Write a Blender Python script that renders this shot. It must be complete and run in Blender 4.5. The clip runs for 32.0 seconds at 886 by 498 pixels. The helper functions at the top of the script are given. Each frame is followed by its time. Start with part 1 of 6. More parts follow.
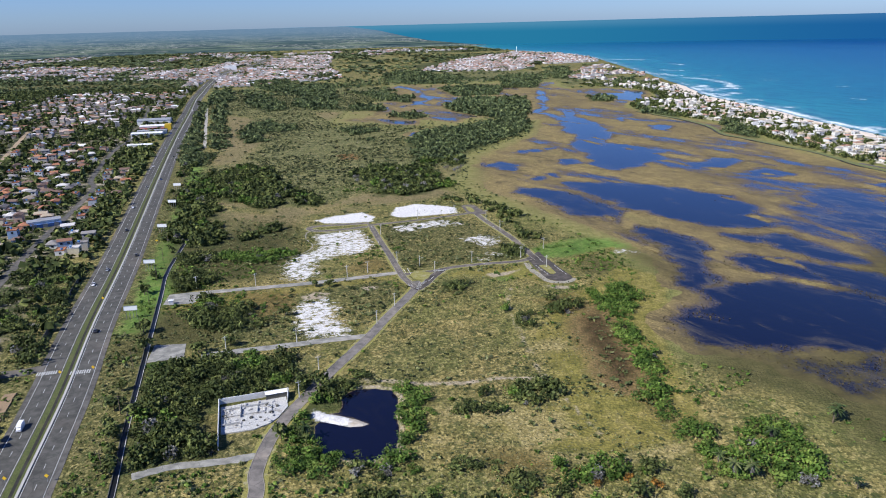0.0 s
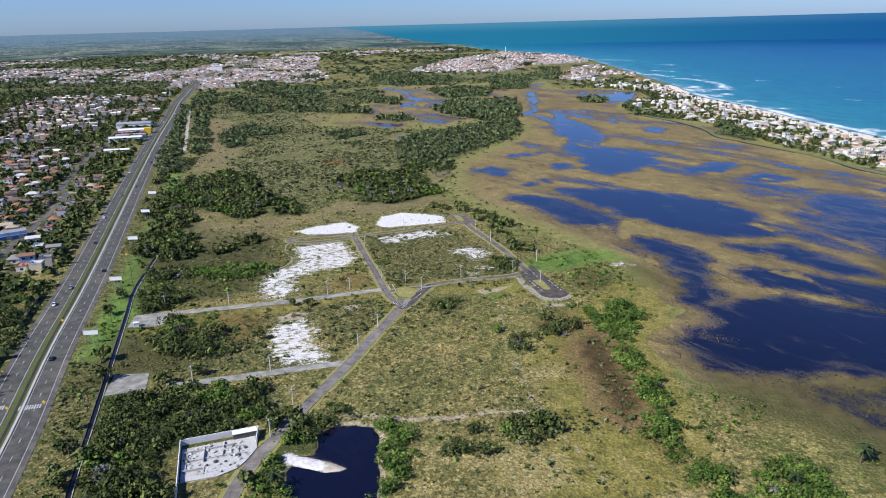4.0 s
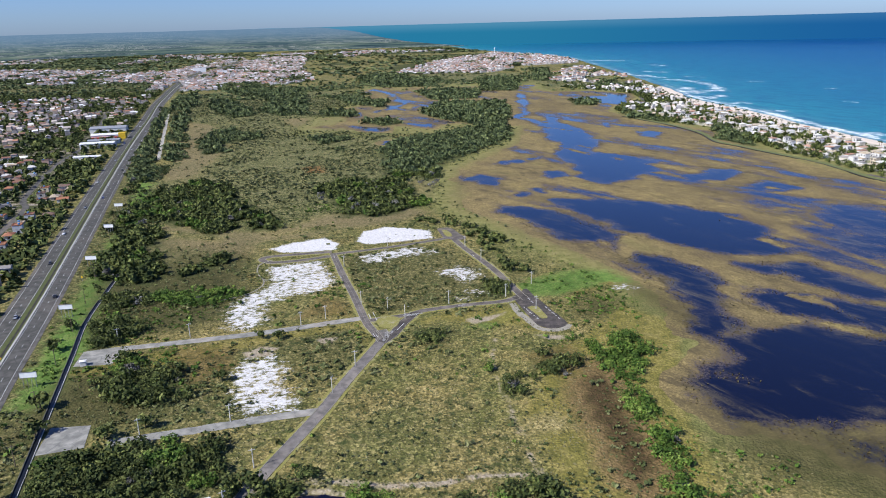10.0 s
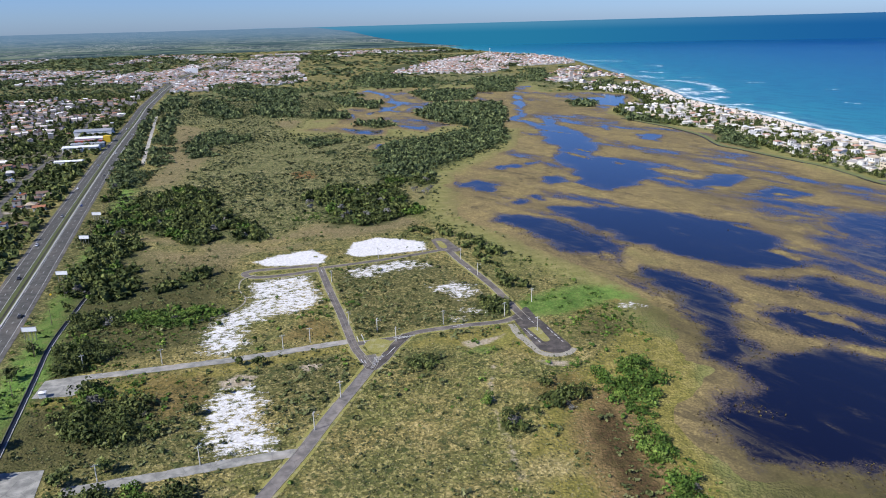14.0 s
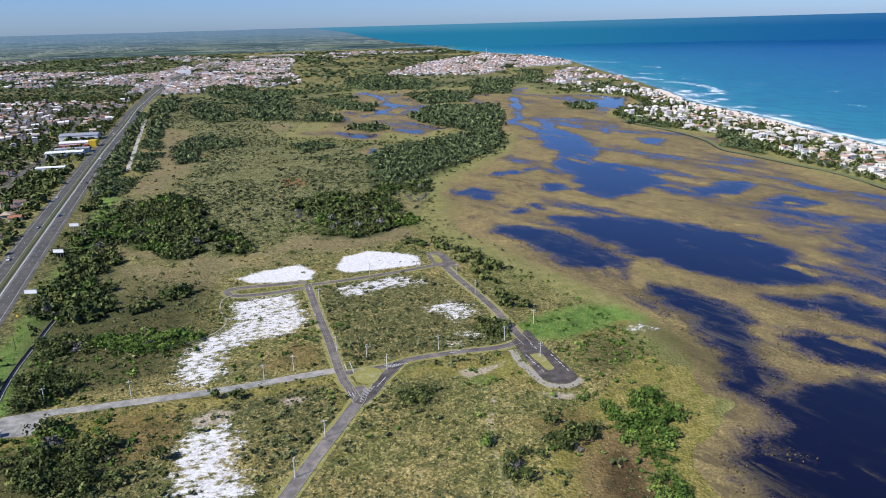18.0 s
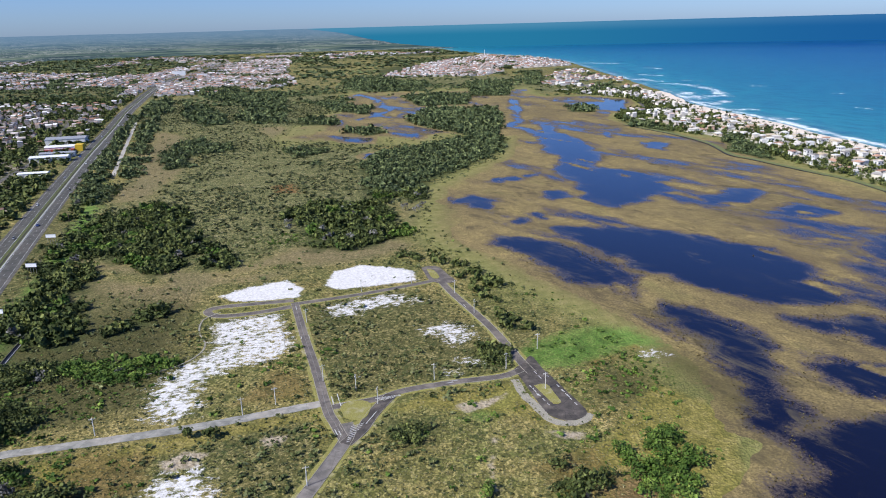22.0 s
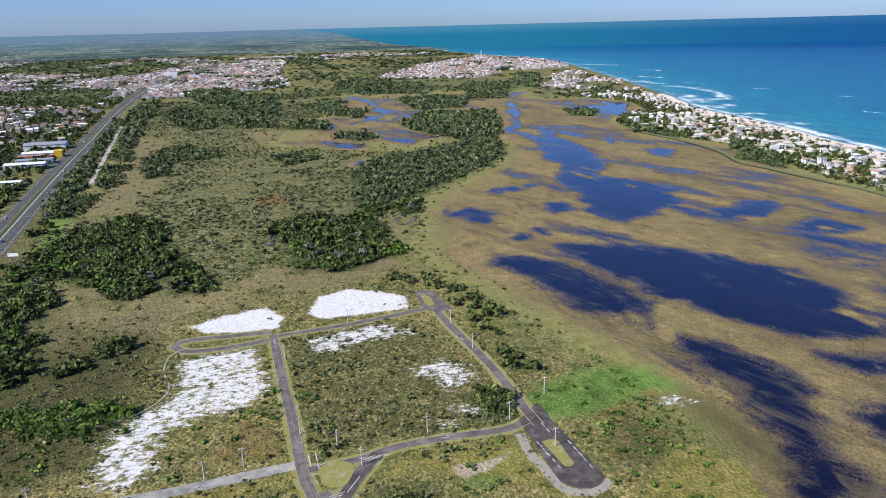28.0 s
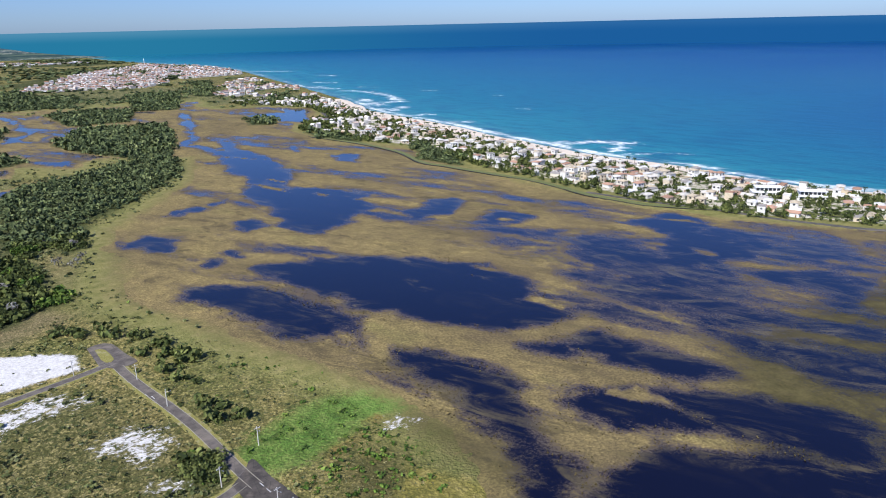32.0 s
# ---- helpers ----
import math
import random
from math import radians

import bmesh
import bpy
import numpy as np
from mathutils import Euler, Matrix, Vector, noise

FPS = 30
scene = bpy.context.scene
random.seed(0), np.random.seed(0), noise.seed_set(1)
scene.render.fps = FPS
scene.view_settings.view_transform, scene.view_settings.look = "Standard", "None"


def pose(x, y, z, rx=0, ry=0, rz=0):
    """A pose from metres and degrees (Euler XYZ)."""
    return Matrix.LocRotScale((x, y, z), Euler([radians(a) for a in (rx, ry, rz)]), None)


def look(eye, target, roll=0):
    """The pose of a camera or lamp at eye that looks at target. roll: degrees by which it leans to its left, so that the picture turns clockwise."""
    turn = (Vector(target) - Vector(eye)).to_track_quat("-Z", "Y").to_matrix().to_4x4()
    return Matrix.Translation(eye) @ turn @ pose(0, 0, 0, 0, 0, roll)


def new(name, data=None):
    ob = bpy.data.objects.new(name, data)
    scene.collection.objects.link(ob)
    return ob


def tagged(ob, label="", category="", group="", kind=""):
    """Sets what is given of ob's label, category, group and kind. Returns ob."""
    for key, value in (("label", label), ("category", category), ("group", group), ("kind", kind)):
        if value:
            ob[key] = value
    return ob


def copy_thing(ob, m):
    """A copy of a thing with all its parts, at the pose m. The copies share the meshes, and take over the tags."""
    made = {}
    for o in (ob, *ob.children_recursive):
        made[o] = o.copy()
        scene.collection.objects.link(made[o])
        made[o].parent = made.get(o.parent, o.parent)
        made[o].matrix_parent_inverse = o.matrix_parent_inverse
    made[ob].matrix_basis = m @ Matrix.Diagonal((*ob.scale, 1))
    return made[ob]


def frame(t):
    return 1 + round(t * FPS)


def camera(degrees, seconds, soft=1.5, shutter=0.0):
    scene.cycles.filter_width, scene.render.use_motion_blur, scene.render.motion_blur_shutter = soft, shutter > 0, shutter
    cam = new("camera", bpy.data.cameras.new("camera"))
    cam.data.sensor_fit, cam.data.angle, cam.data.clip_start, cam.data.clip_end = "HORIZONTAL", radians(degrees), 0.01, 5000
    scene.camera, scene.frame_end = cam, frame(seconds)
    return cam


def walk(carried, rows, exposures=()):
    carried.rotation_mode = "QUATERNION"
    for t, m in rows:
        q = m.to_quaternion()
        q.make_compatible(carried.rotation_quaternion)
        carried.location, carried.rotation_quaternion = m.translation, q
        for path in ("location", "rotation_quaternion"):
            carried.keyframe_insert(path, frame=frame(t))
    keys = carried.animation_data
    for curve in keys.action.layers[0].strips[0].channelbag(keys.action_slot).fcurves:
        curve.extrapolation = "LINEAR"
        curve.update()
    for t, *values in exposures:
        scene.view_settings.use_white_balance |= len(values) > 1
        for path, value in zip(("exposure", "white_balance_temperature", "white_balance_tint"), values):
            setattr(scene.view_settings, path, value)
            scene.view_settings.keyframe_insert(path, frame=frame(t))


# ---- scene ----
# A drone flies level over a marsh and a street grid, then turns towards the sea. x east, y ahead.
cam = camera(62.6, 32.0, soft=1.0)
# seconds, x, y, z, yaw, pitch, roll
ROWS = [
    (0, 0.0, 0.0, 138.0, -0.00, -17.22, 1.38),
    (1, 0.2, 7.1, 137.7, -0.23, -17.20, 1.41),
    (2, 0.7, 14.1, 137.5, -0.45, -17.19, 1.43),
    (3, 1.2, 21.1, 137.4, -0.65, -17.18, 1.44),
    (6, 2.7, 39.8, 137.8, -1.14, -17.25, 1.45),
    (7, 3.1, 46.5, 137.8, -1.29, -17.24, 1.45),
    (8, 3.5, 53.2, 137.9, -1.43, -17.23, 1.45),
    (9, 3.9, 60.0, 137.9, -1.57, -17.23, 1.45),
    (10, 4.2, 66.9, 137.7, -1.69, -17.22, 1.45),
    (11, 4.5, 73.8, 137.5, -1.79, -17.22, 1.46),
    (12, 4.9, 80.8, 137.3, -1.90, -17.22, 1.46),
    (13, 5.3, 87.6, 137.2, -1.98, -17.22, 1.46),
    (14, 5.8, 94.4, 137.3, -2.06, -17.22, 1.46),
    (17, 7.2, 114.5, 137.6, -2.30, -17.19, 1.47),
    (18, 7.4, 121.5, 137.7, -2.36, -17.18, 1.47),
    (19, 7.8, 128.5, 137.6, -2.41, -17.16, 1.46),
    (20, 8.1, 135.2, 137.5, -2.45, -17.14, 1.46),
    (21, 8.6, 142.1, 137.4, -2.49, -17.13, 1.45),
    (22, 9.3, 149.2, 137.4, -2.51, -17.12, 1.44),
    (23, 9.9, 156.0, 137.5, -2.52, -17.11, 1.43),
    (24, 10.7, 162.6, 137.5, -2.51, -17.11, 1.40),
    (25, 11.6, 169.3, 137.6, -2.51, -17.11, 1.36),
    (28, 11.8, 188.4, 138.0, -2.78, -17.09, 1.38),
    (28.5, 12.1, 191.8, 137.9, -3.29, -17.09, 1.37),
    (29, 12.5, 195.2, 137.8, -4.35, -17.09, 1.35),
    (29.5, 13.1, 198.6, 137.7, -5.98, -17.10, 1.35),
    (30, 13.7, 201.9, 137.6, -8.75, -17.11, 1.34),
    (30.5, 14.6, 205.3, 137.4, -12.65, -17.12, 1.33),
    (31, 15.6, 208.7, 137.3, -17.12, -17.14, 1.31),
    (31.5, 16.9, 212.2, 137.3, -22.25, -17.16, 1.27),
    (32, 18.4, 215.6, 137.1, -27.30, -17.18, 1.20),
]
EXPOSURE = 0.55
walk(cam, [(t, pose(x, y, z, 90 + pitch, roll, yaw)) for t, x, y, z, yaw, pitch, roll in ROWS], [(0.0, EXPOSURE), (32.0, EXPOSURE)])

# ---- light ----
SUN_HEIGHT, SUN_FROM = 42.0, 212.0   # degrees above the horizon; bearing it shines from, counter-clockwise from +x
world = bpy.data.worlds.new("world")
scene.world = world
world.use_nodes = True
wt = world.node_tree
sky = wt.nodes.new("ShaderNodeTexSky")
sky.sky_type, sky.sun_disc = "NISHITA", False
sky.sun_elevation, sky.sun_rotation = radians(SUN_HEIGHT), radians(90 - SUN_FROM)
sky.altitude, sky.air_density, sky.dust_density, sky.ozone_density = 140, 1.0, 0.35, 3.0
tint = wt.nodes.new("ShaderNodeMix")
tint.data_type, tint.blend_type, tint.inputs[0].default_value = "RGBA", "MULTIPLY", 1.0
tint.inputs[7].default_value = (0.44, 0.63, 1.14, 1)
wt.links.new(sky.outputs[0], tint.inputs[6])
wt.links.new(tint.outputs[2], wt.nodes["Background"].inputs[0])
wt.nodes["Background"].inputs[1].default_value = 0.085
sun = new("sun", bpy.data.lights.new("sun", "SUN"))
sun.data.energy, sun.data.angle, sun.data.color = 4.4, radians(0.53), (0.98, 0.96, 0.93)
b = radians(SUN_FROM)
e = radians(SUN_HEIGHT)
sun.matrix_world = look((0, 0, 0), (-math.cos(b) * math.cos(e), -math.sin(b) * math.cos(e), -math.sin(e)))

# ---- materials ----
class Nodes:
    """A small builder for a node material."""
    def __init__(self, name):
        self.mat = bpy.data.materials.new(name)
        self.mat.use_nodes = True
        self.t = self.mat.node_tree
        self.bsdf = self.t.nodes["Principled BSDF"]
        self.out = self.t.nodes["Material Output"]

    def put(self, socket, v):
        if hasattr(v, "is_output"):
            self.t.links.new(v, socket)
        elif isinstance(v, (tuple, list)) and len(v) == 3 and socket.type == "RGBA":
            socket.default_value = (*v, 1)
        else:
            socket.default_value = v

    def pos(self, scale=(1, 1, 1), turn=0.0):
        last = self.t.nodes.new("ShaderNodeNewGeometry").outputs["Position"]
        for turned, scaled in ((turn, (1, 1, 1)), (0.0, scale)):
            m = self.t.nodes.new("ShaderNodeMapping")
            m.inputs["Scale"].default_value = scaled
            m.inputs["Rotation"].default_value = (0, 0, radians(turned))
            self.t.links.new(last, m.inputs["Vector"])
            last = m.outputs[0]
        return last

    def noise(self, size, detail=4.0, rough=0.6, vec=None, warp=0.0):
        n = self.t.nodes.new("ShaderNodeTexNoise")
        n.inputs["Scale"].default_value = 1.0 / size
        n.inputs["Detail"].default_value, n.inputs["Roughness"].default_value = detail, rough
        n.inputs["Distortion"].default_value = warp
        self.t.links.new(vec or self.pos(), n.inputs["Vector"])
        return n.outputs["Fac"]

    def warped(self, scale=(1, 1, 1), turn=0.0, size=2.0, by=1.0):
        """The place, shifted about by up to by metres, so that cells lose their regular edges."""
        n = self.t.nodes.new("ShaderNodeTexNoise")
        n.inputs["Scale"].default_value, n.inputs["Detail"].default_value = 1.0 / size, 3.0
        p = self.pos(scale, turn)
        self.t.links.new(p, n.inputs["Vector"])
        m = self.t.nodes.new("ShaderNodeVectorMath")
        m.operation = "MULTIPLY_ADD"
        self.t.links.new(n.outputs["Color"], m.inputs[0])
        m.inputs[1].default_value = (by, by, 0)
        self.t.links.new(p, m.inputs[2])
        return m.outputs[0]

    def cells(self, size, vec=None, out="Distance", feature="F1"):
        n = self.t.nodes.new("ShaderNodeTexVoronoi")
        n.feature = feature
        n.inputs["Scale"].default_value = 1.0 / size
        self.t.links.new(vec or self.pos(), n.inputs["Vector"])
        return n.outputs[out]

    def attr(self, name):
        n = self.t.nodes.new("ShaderNodeAttribute")
        n.attribute_name = name
        return n.outputs["Fac"]

    def math(self, op, a, b=0.0, c=0.0):
        n = self.t.nodes.new("ShaderNodeMath")
        n.operation = op
        for s, v in zip(n.inputs, (a, b, c)):
            self.put(s, v)
        return n.outputs[0]

    def step(self, v, lo, hi, a=0.0, z=1.0):
        n = self.t.nodes.new("ShaderNodeMapRange")
        n.interpolation_type = "SMOOTHSTEP"
        for s, x in zip(n.inputs, (v, lo, hi, a, z)):
            self.put(s, x)
        return n.outputs[0]

    def mix(self, f, a, b, mode="MIX"):
        n = self.t.nodes.new("ShaderNodeMix")
        n.data_type, n.blend_type = "RGBA", mode
        self.put(n.inputs[0], f), self.put(n.inputs[6], a), self.put(n.inputs[7], b)
        return n.outputs[2]

    def object_random(self):
        return self.t.nodes.new("ShaderNodeObjectInfo").outputs["Random"]

    def island_random(self):
        return self.t.nodes.new("ShaderNodeNewGeometry").outputs["Random Per Island"]

    def ramp(self, v, *stops):
        n = self.t.nodes.new("ShaderNodeValToRGB")
        r = n.color_ramp
        while len(r.elements) < len(stops):
            r.elements.new(0.5)
        for el, (p, c) in zip(r.elements, stops):
            el.position, el.color = p, (*c, 1)
        self.put(n.inputs[0], v)
        return n.outputs[0]

    def bump(self, v, depth=0.1, strength=0.6):
        n = self.t.nodes.new("ShaderNodeBump")
        n.inputs["Strength"].default_value, n.inputs["Distance"].default_value = strength, depth
        self.put(n.inputs["Height"], v)
        self.t.links.new(n.outputs[0], self.bsdf.inputs["Normal"])

    def done(self, colour, rough=0.8, metal=0.0, spec=0.3):
        self.put(self.bsdf.inputs["Base Color"], colour)
        self.put(self.bsdf.inputs["Roughness"], rough)
        self.put(self.bsdf.inputs["Metallic"], metal)
        self.put(self.bsdf.inputs["Specular IOR Level"], spec)
        return self.mat


def worn(name, colour, rough=0.7, size=1.5, spread=0.25, metal=0.0, dirt=(0.16, 0.13, 0.09), stain=0.3):
    """A painted, cast or woven surface: grain, broad stains and a little relief."""
    n = Nodes(name)
    fine, broad = n.noise(size * 0.15, 3), n.noise(size * 2.5, 4)
    low = tuple(c * (1 - spread) for c in colour)
    c = n.mix(n.step(fine, 0.3, 0.7), low, colour)
    c = n.mix(n.math("MULTIPLY", n.step(broad, 0.5, 0.75), stain), c, dirt)
    n.bump(fine, size * 0.02, 0.4)
    return n.done(c, rough, metal)


def sedge_colour(n):
    """Marsh sedge: ochre, olive and purple-brown drifts with a fine grain."""
    grain = n.noise(1.1, 3, 0.7)
    drift = n.noise(30, 5, 0.62, n.pos((1, 0.5, 1), -27))
    c = n.ramp(drift, (0.30, (0.185, 0.140, 0.072)), (0.42, (0.300, 0.230, 0.096)), (0.55, (0.400, 0.305, 0.118)), (0.70, (0.310, 0.265, 0.092)))
    c = n.mix(n.step(n.noise(90, 4, 0.6), 0.42, 0.66, 0, 0.5), c, (0.150, 0.116, 0.062))
    c = n.mix(n.step(n.noise(9, 4, 0.7), 0.42, 0.72, 0, 0.5), c, (0.145, 0.112, 0.058))
    c = n.mix(n.step(n.noise(3.2, 4, 0.75, n.pos((1, 0.6, 1), -27)), 0.40, 0.62, 0.45, 0), c, (0.120, 0.094, 0.050))
    c = n.mix(n.step(n.noise(0.8, 2, 0.7, n.pos((1, 0.7, 1), 40)), 0.52, 0.72, 0, 0.45), c, (0.42, 0.335, 0.135))
    return n.mix(n.step(grain, 0.38, 0.62, 0.62, 0), c, (0.072, 0.055, 0.030))


def ground_material():
    n = Nodes("scrub_ground")
    fine, mid, broad, wide = n.noise(1.3, 3, 0.7), n.noise(7, 5, 0.65), n.noise(34, 5, 0.6), n.noise(160, 4, 0.55)
    tuft = n.cells(1.1, n.warped((1, 1, 0), 0.0, 1.6, 2.2))
    ragged = n.math("ADD", n.math("MULTIPLY", n.math("SUBTRACT", mid, 0.5), 16), n.math("MULTIPLY", n.math("SUBTRACT", fine, 0.5), 7))
    grass = n.ramp(mid, (0.28, (0.150, 0.132, 0.042)), (0.45, (0.320, 0.255, 0.088)), (0.6, (0.475, 0.370, 0.142)), (0.78, (0.63, 0.50, 0.25)))
    green = n.ramp(mid, (0.3, (0.105, 0.122, 0.034)), (0.55, (0.225, 0.222, 0.066)), (0.75, (0.375, 0.325, 0.125)))
    c = n.mix(n.step(broad, 0.40, 0.62), green, grass)
    c = n.mix(n.step(wide, 0.45, 0.7, 0, 0.45), c, (0.15, 0.12, 0.062))
    c = n.mix(n.step(n.math("ADD", n.attr("dry"), ragged), -10, 10, 0, 0.75), c, n.ramp(fine, (0.3, (0.19, 0.140, 0.075)), (0.7, (0.36, 0.270, 0.160))))
    c = n.mix(n.step(n.math("ADD", n.attr("shrubby"), n.math("MULTIPLY", ragged, 1.6)), -10, 10, 0, 0.8), c, n.ramp(mid, (0.3, (0.060, 0.066, 0.025)), (0.52, (0.125, 0.117, 0.046)), (0.75, (0.24, 0.205, 0.098))))
    heath = n.step(n.math("ADD", n.attr("heath"), n.math("MULTIPLY", ragged, 2.2)), -16, 16, 0, 0.88)
    heath = n.math("MULTIPLY", heath, n.step(n.math("ADD", n.attr("dry"), ragged), -12, 6, 1.0, 0.1))
    c = n.mix(heath, c, n.ramp(n.noise(12, 6, 0.72), (0.32, (0.050, 0.066, 0.025)), (0.45, (0.130, 0.148, 0.060)), (0.56, (0.245, 0.236, 0.108)), (0.70, (0.40, 0.355, 0.195))))
    tone = n.cells(0.92, n.warped((1, 0.8, 0), 20, 1.3, 1.8), out="Color")
    wild = n.math("MULTIPLY", n.step(n.attr("marsh"), -6, 18, 1.0, 0.35), n.step(n.math("MAXIMUM", n.attr("fresh"), n.attr("dry")), -4, 6, 1.0, 0.45))
    c = n.mix(n.math("MULTIPLY", n.step(tone, 0.25, 0.62, 0.62, 0.0), wild), c, (0.072, 0.068, 0.021))
    c = n.mix(n.math("MULTIPLY", n.step(tone, 0.55, 0.85, 0.0, 0.42), wild), c, (0.54, 0.44, 0.185))
    clump = n.math("MULTIPLY", n.step(n.noise(4.4, 4, 0.7), 0.52, 0.61), n.step(n.noise(24, 3), 0.34, 0.56))
    c = n.mix(n.math("MULTIPLY", clump, n.math("MULTIPLY", wild, 0.86)), c, n.ramp(fine, (0.35, (0.034, 0.050, 0.016)), (0.7, (0.085, 0.105, 0.036))))
    sedge = sedge_colour(n)
    marsh = n.math("ADD", n.attr("marsh"), n.math("MULTIPLY", ragged, 1.5))
    c = n.mix(n.step(marsh, -34, -4, 0, 0.85), c, n.ramp(mid, (0.3, (0.125, 0.135, 0.040)), (0.5, (0.215, 0.212, 0.070)), (0.72, (0.31, 0.28, 0.11))))
    c = n.mix(n.step(marsh, -8, 26), c, sedge)
    c = n.mix(n.step(n.math("ADD", n.attr("lush"), n.math("MULTIPLY", ragged, 1.7)), -5, 6, 0, 0.82), c, n.ramp(mid, (0.3, (0.050, 0.118, 0.020)), (0.5, (0.110, 0.225, 0.038)), (0.75, (0.225, 0.295, 0.075))))
    c = n.mix(n.step(n.math("ADD", n.attr("rust"), ragged), -2, 5, 0, 0.7), c, (0.27, 0.12, 0.045))
    mire_dimmed = n.step(n.math("ADD", n.attr("mire_dimmed"), n.math("MULTIPLY", ragged, 1.6)), -10, 14, 0, 0.88)
    c = n.mix(mire_dimmed, c, n.ramp(mid, (0.3, (0.046, 0.044, 0.017)), (0.7, (0.115, 0.100, 0.040))))
    c = n.mix(n.step(n.math("ADD", n.attr("fresh"), n.math("MULTIPLY", ragged, 0.7)), -3, 3, 0, 0.8), c, n.ramp(mid, (0.3, (0.150, 0.136, 0.032)), (0.5, (0.270, 0.226, 0.056)), (0.75, (0.40, 0.32, 0.115))))
    c = n.mix(n.step(n.math("ADD", n.attr("straw"), n.math("MULTIPLY", ragged, 0.6)), -3, 4, 0, 0.8), c, n.ramp(n.noise(1.0, 3, 0.7, n.pos((1, 0.6, 1), 30)), (0.32, (0.21, 0.165, 0.065)), (0.5, (0.40, 0.32, 0.135)), (0.7, (0.58, 0.475, 0.24))))
    c = n.mix(n.step(n.math("ADD", n.attr("ochre"), n.math("MULTIPLY", ragged, 0.9)), -4, 4, 0, 0.75), c, n.ramp(mid, (0.32, (0.075, 0.058, 0.020)), (0.5, (0.190, 0.130, 0.046)), (0.7, (0.34, 0.235, 0.090))))
    c = n.mix(n.step(n.math("ADD", n.attr("burnt"), n.math("MULTIPLY", ragged, 0.9)), -13, -3, 0, 0.85), c, n.ramp(fine, (0.3, (0.15, 0.095, 0.042)), (0.7, (0.30, 0.195, 0.095))))
    c = n.mix(n.step(n.math("ADD", n.attr("burnt"), n.math("MULTIPLY", ragged, 0.9)), -3.5, 3.0, 0, 0.95), c, n.ramp(fine, (0.3, (0.036, 0.022, 0.012)), (0.7, (0.125, 0.076, 0.036))))
    c = n.mix(n.step(n.math("ADD", n.attr("wood"), ragged), -8, 4, 0, 0.85), c, n.ramp(mid, (0.3, (0.030, 0.043, 0.014)), (0.7, (0.075, 0.090, 0.034))))
    # gaps between tufts darkened: their shade is put into the base colour
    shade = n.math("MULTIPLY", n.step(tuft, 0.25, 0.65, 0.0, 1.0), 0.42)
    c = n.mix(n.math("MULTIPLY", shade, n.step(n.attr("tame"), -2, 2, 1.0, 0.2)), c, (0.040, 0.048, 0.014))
    patchy = n.math("ADD", n.attr("sand"), n.math("ADD", n.math("MULTIPLY", ragged, 0.55), n.math("MULTIPLY", n.math("SUBTRACT", n.noise(2.4, 6, 0.82, n.pos((0.6, 1, 1), -12)), 0.5), n.step(n.attr("sparse"), 0, 1, 4, 27))))
    white = n.ramp(fine, (0.25, (0.42, 0.40, 0.37)), (0.6, (0.68, 0.665, 0.645)))
    c = n.mix(n.step(patchy, -0.6, 2.2), c, white)
    c = n.mix(n.step(n.math("ADD", n.attr("bare"), n.math("MULTIPLY", ragged, 0.35)), -1.2, 1.2, 0, 0.9), c, n.ramp(fine, (0.3, (0.27, 0.21, 0.14)), (0.7, (0.48, 0.41, 0.31))))
    c = n.mix(n.step(n.math("ADD", n.attr("town"), ragged), -6, 6, 0, 0.95), c, n.ramp(n.noise(10, 5, 0.75), (0.38, (0.040, 0.055, 0.020)), (0.50, (0.085, 0.088, 0.042)), (0.57, (0.24, 0.20, 0.145)), (0.70, (0.40, 0.37, 0.32))))
    yard = n.math("ADD", n.attr("yard"), n.math("MULTIPLY", ragged, 0.5))
    plots = n.ramp(n.noise(11, 4, 0.75), (0.38, (0.055, 0.085, 0.026)), (0.47, (0.16, 0.18, 0.075)), (0.52, (0.50, 0.45, 0.36)), (0.66, (0.66, 0.61, 0.53)))
    c = n.mix(n.step(yard, -2, 3), c, plots)
    c = n.mix(n.step(n.math("ADD", n.attr("beach"), n.math("MULTIPLY", ragged, 0.4)), -2, 2), c, n.ramp(mid, (0.3, (0.64, 0.53, 0.42)), (0.7, (0.80, 0.70, 0.58))))
    relief = n.math("ADD", fine, n.math("MULTIPLY", tuft, -1.2))
    n.bump(n.math("MULTIPLY", relief, n.math("MULTIPLY", n.step(n.attr("marsh"), -6, 10, 1.0, 0.25), n.step(n.attr("sand"), -2, 2, 1.0, 0.25))), 0.5, 0.7)
    return n.done(c, 0.95, spec=0.1)


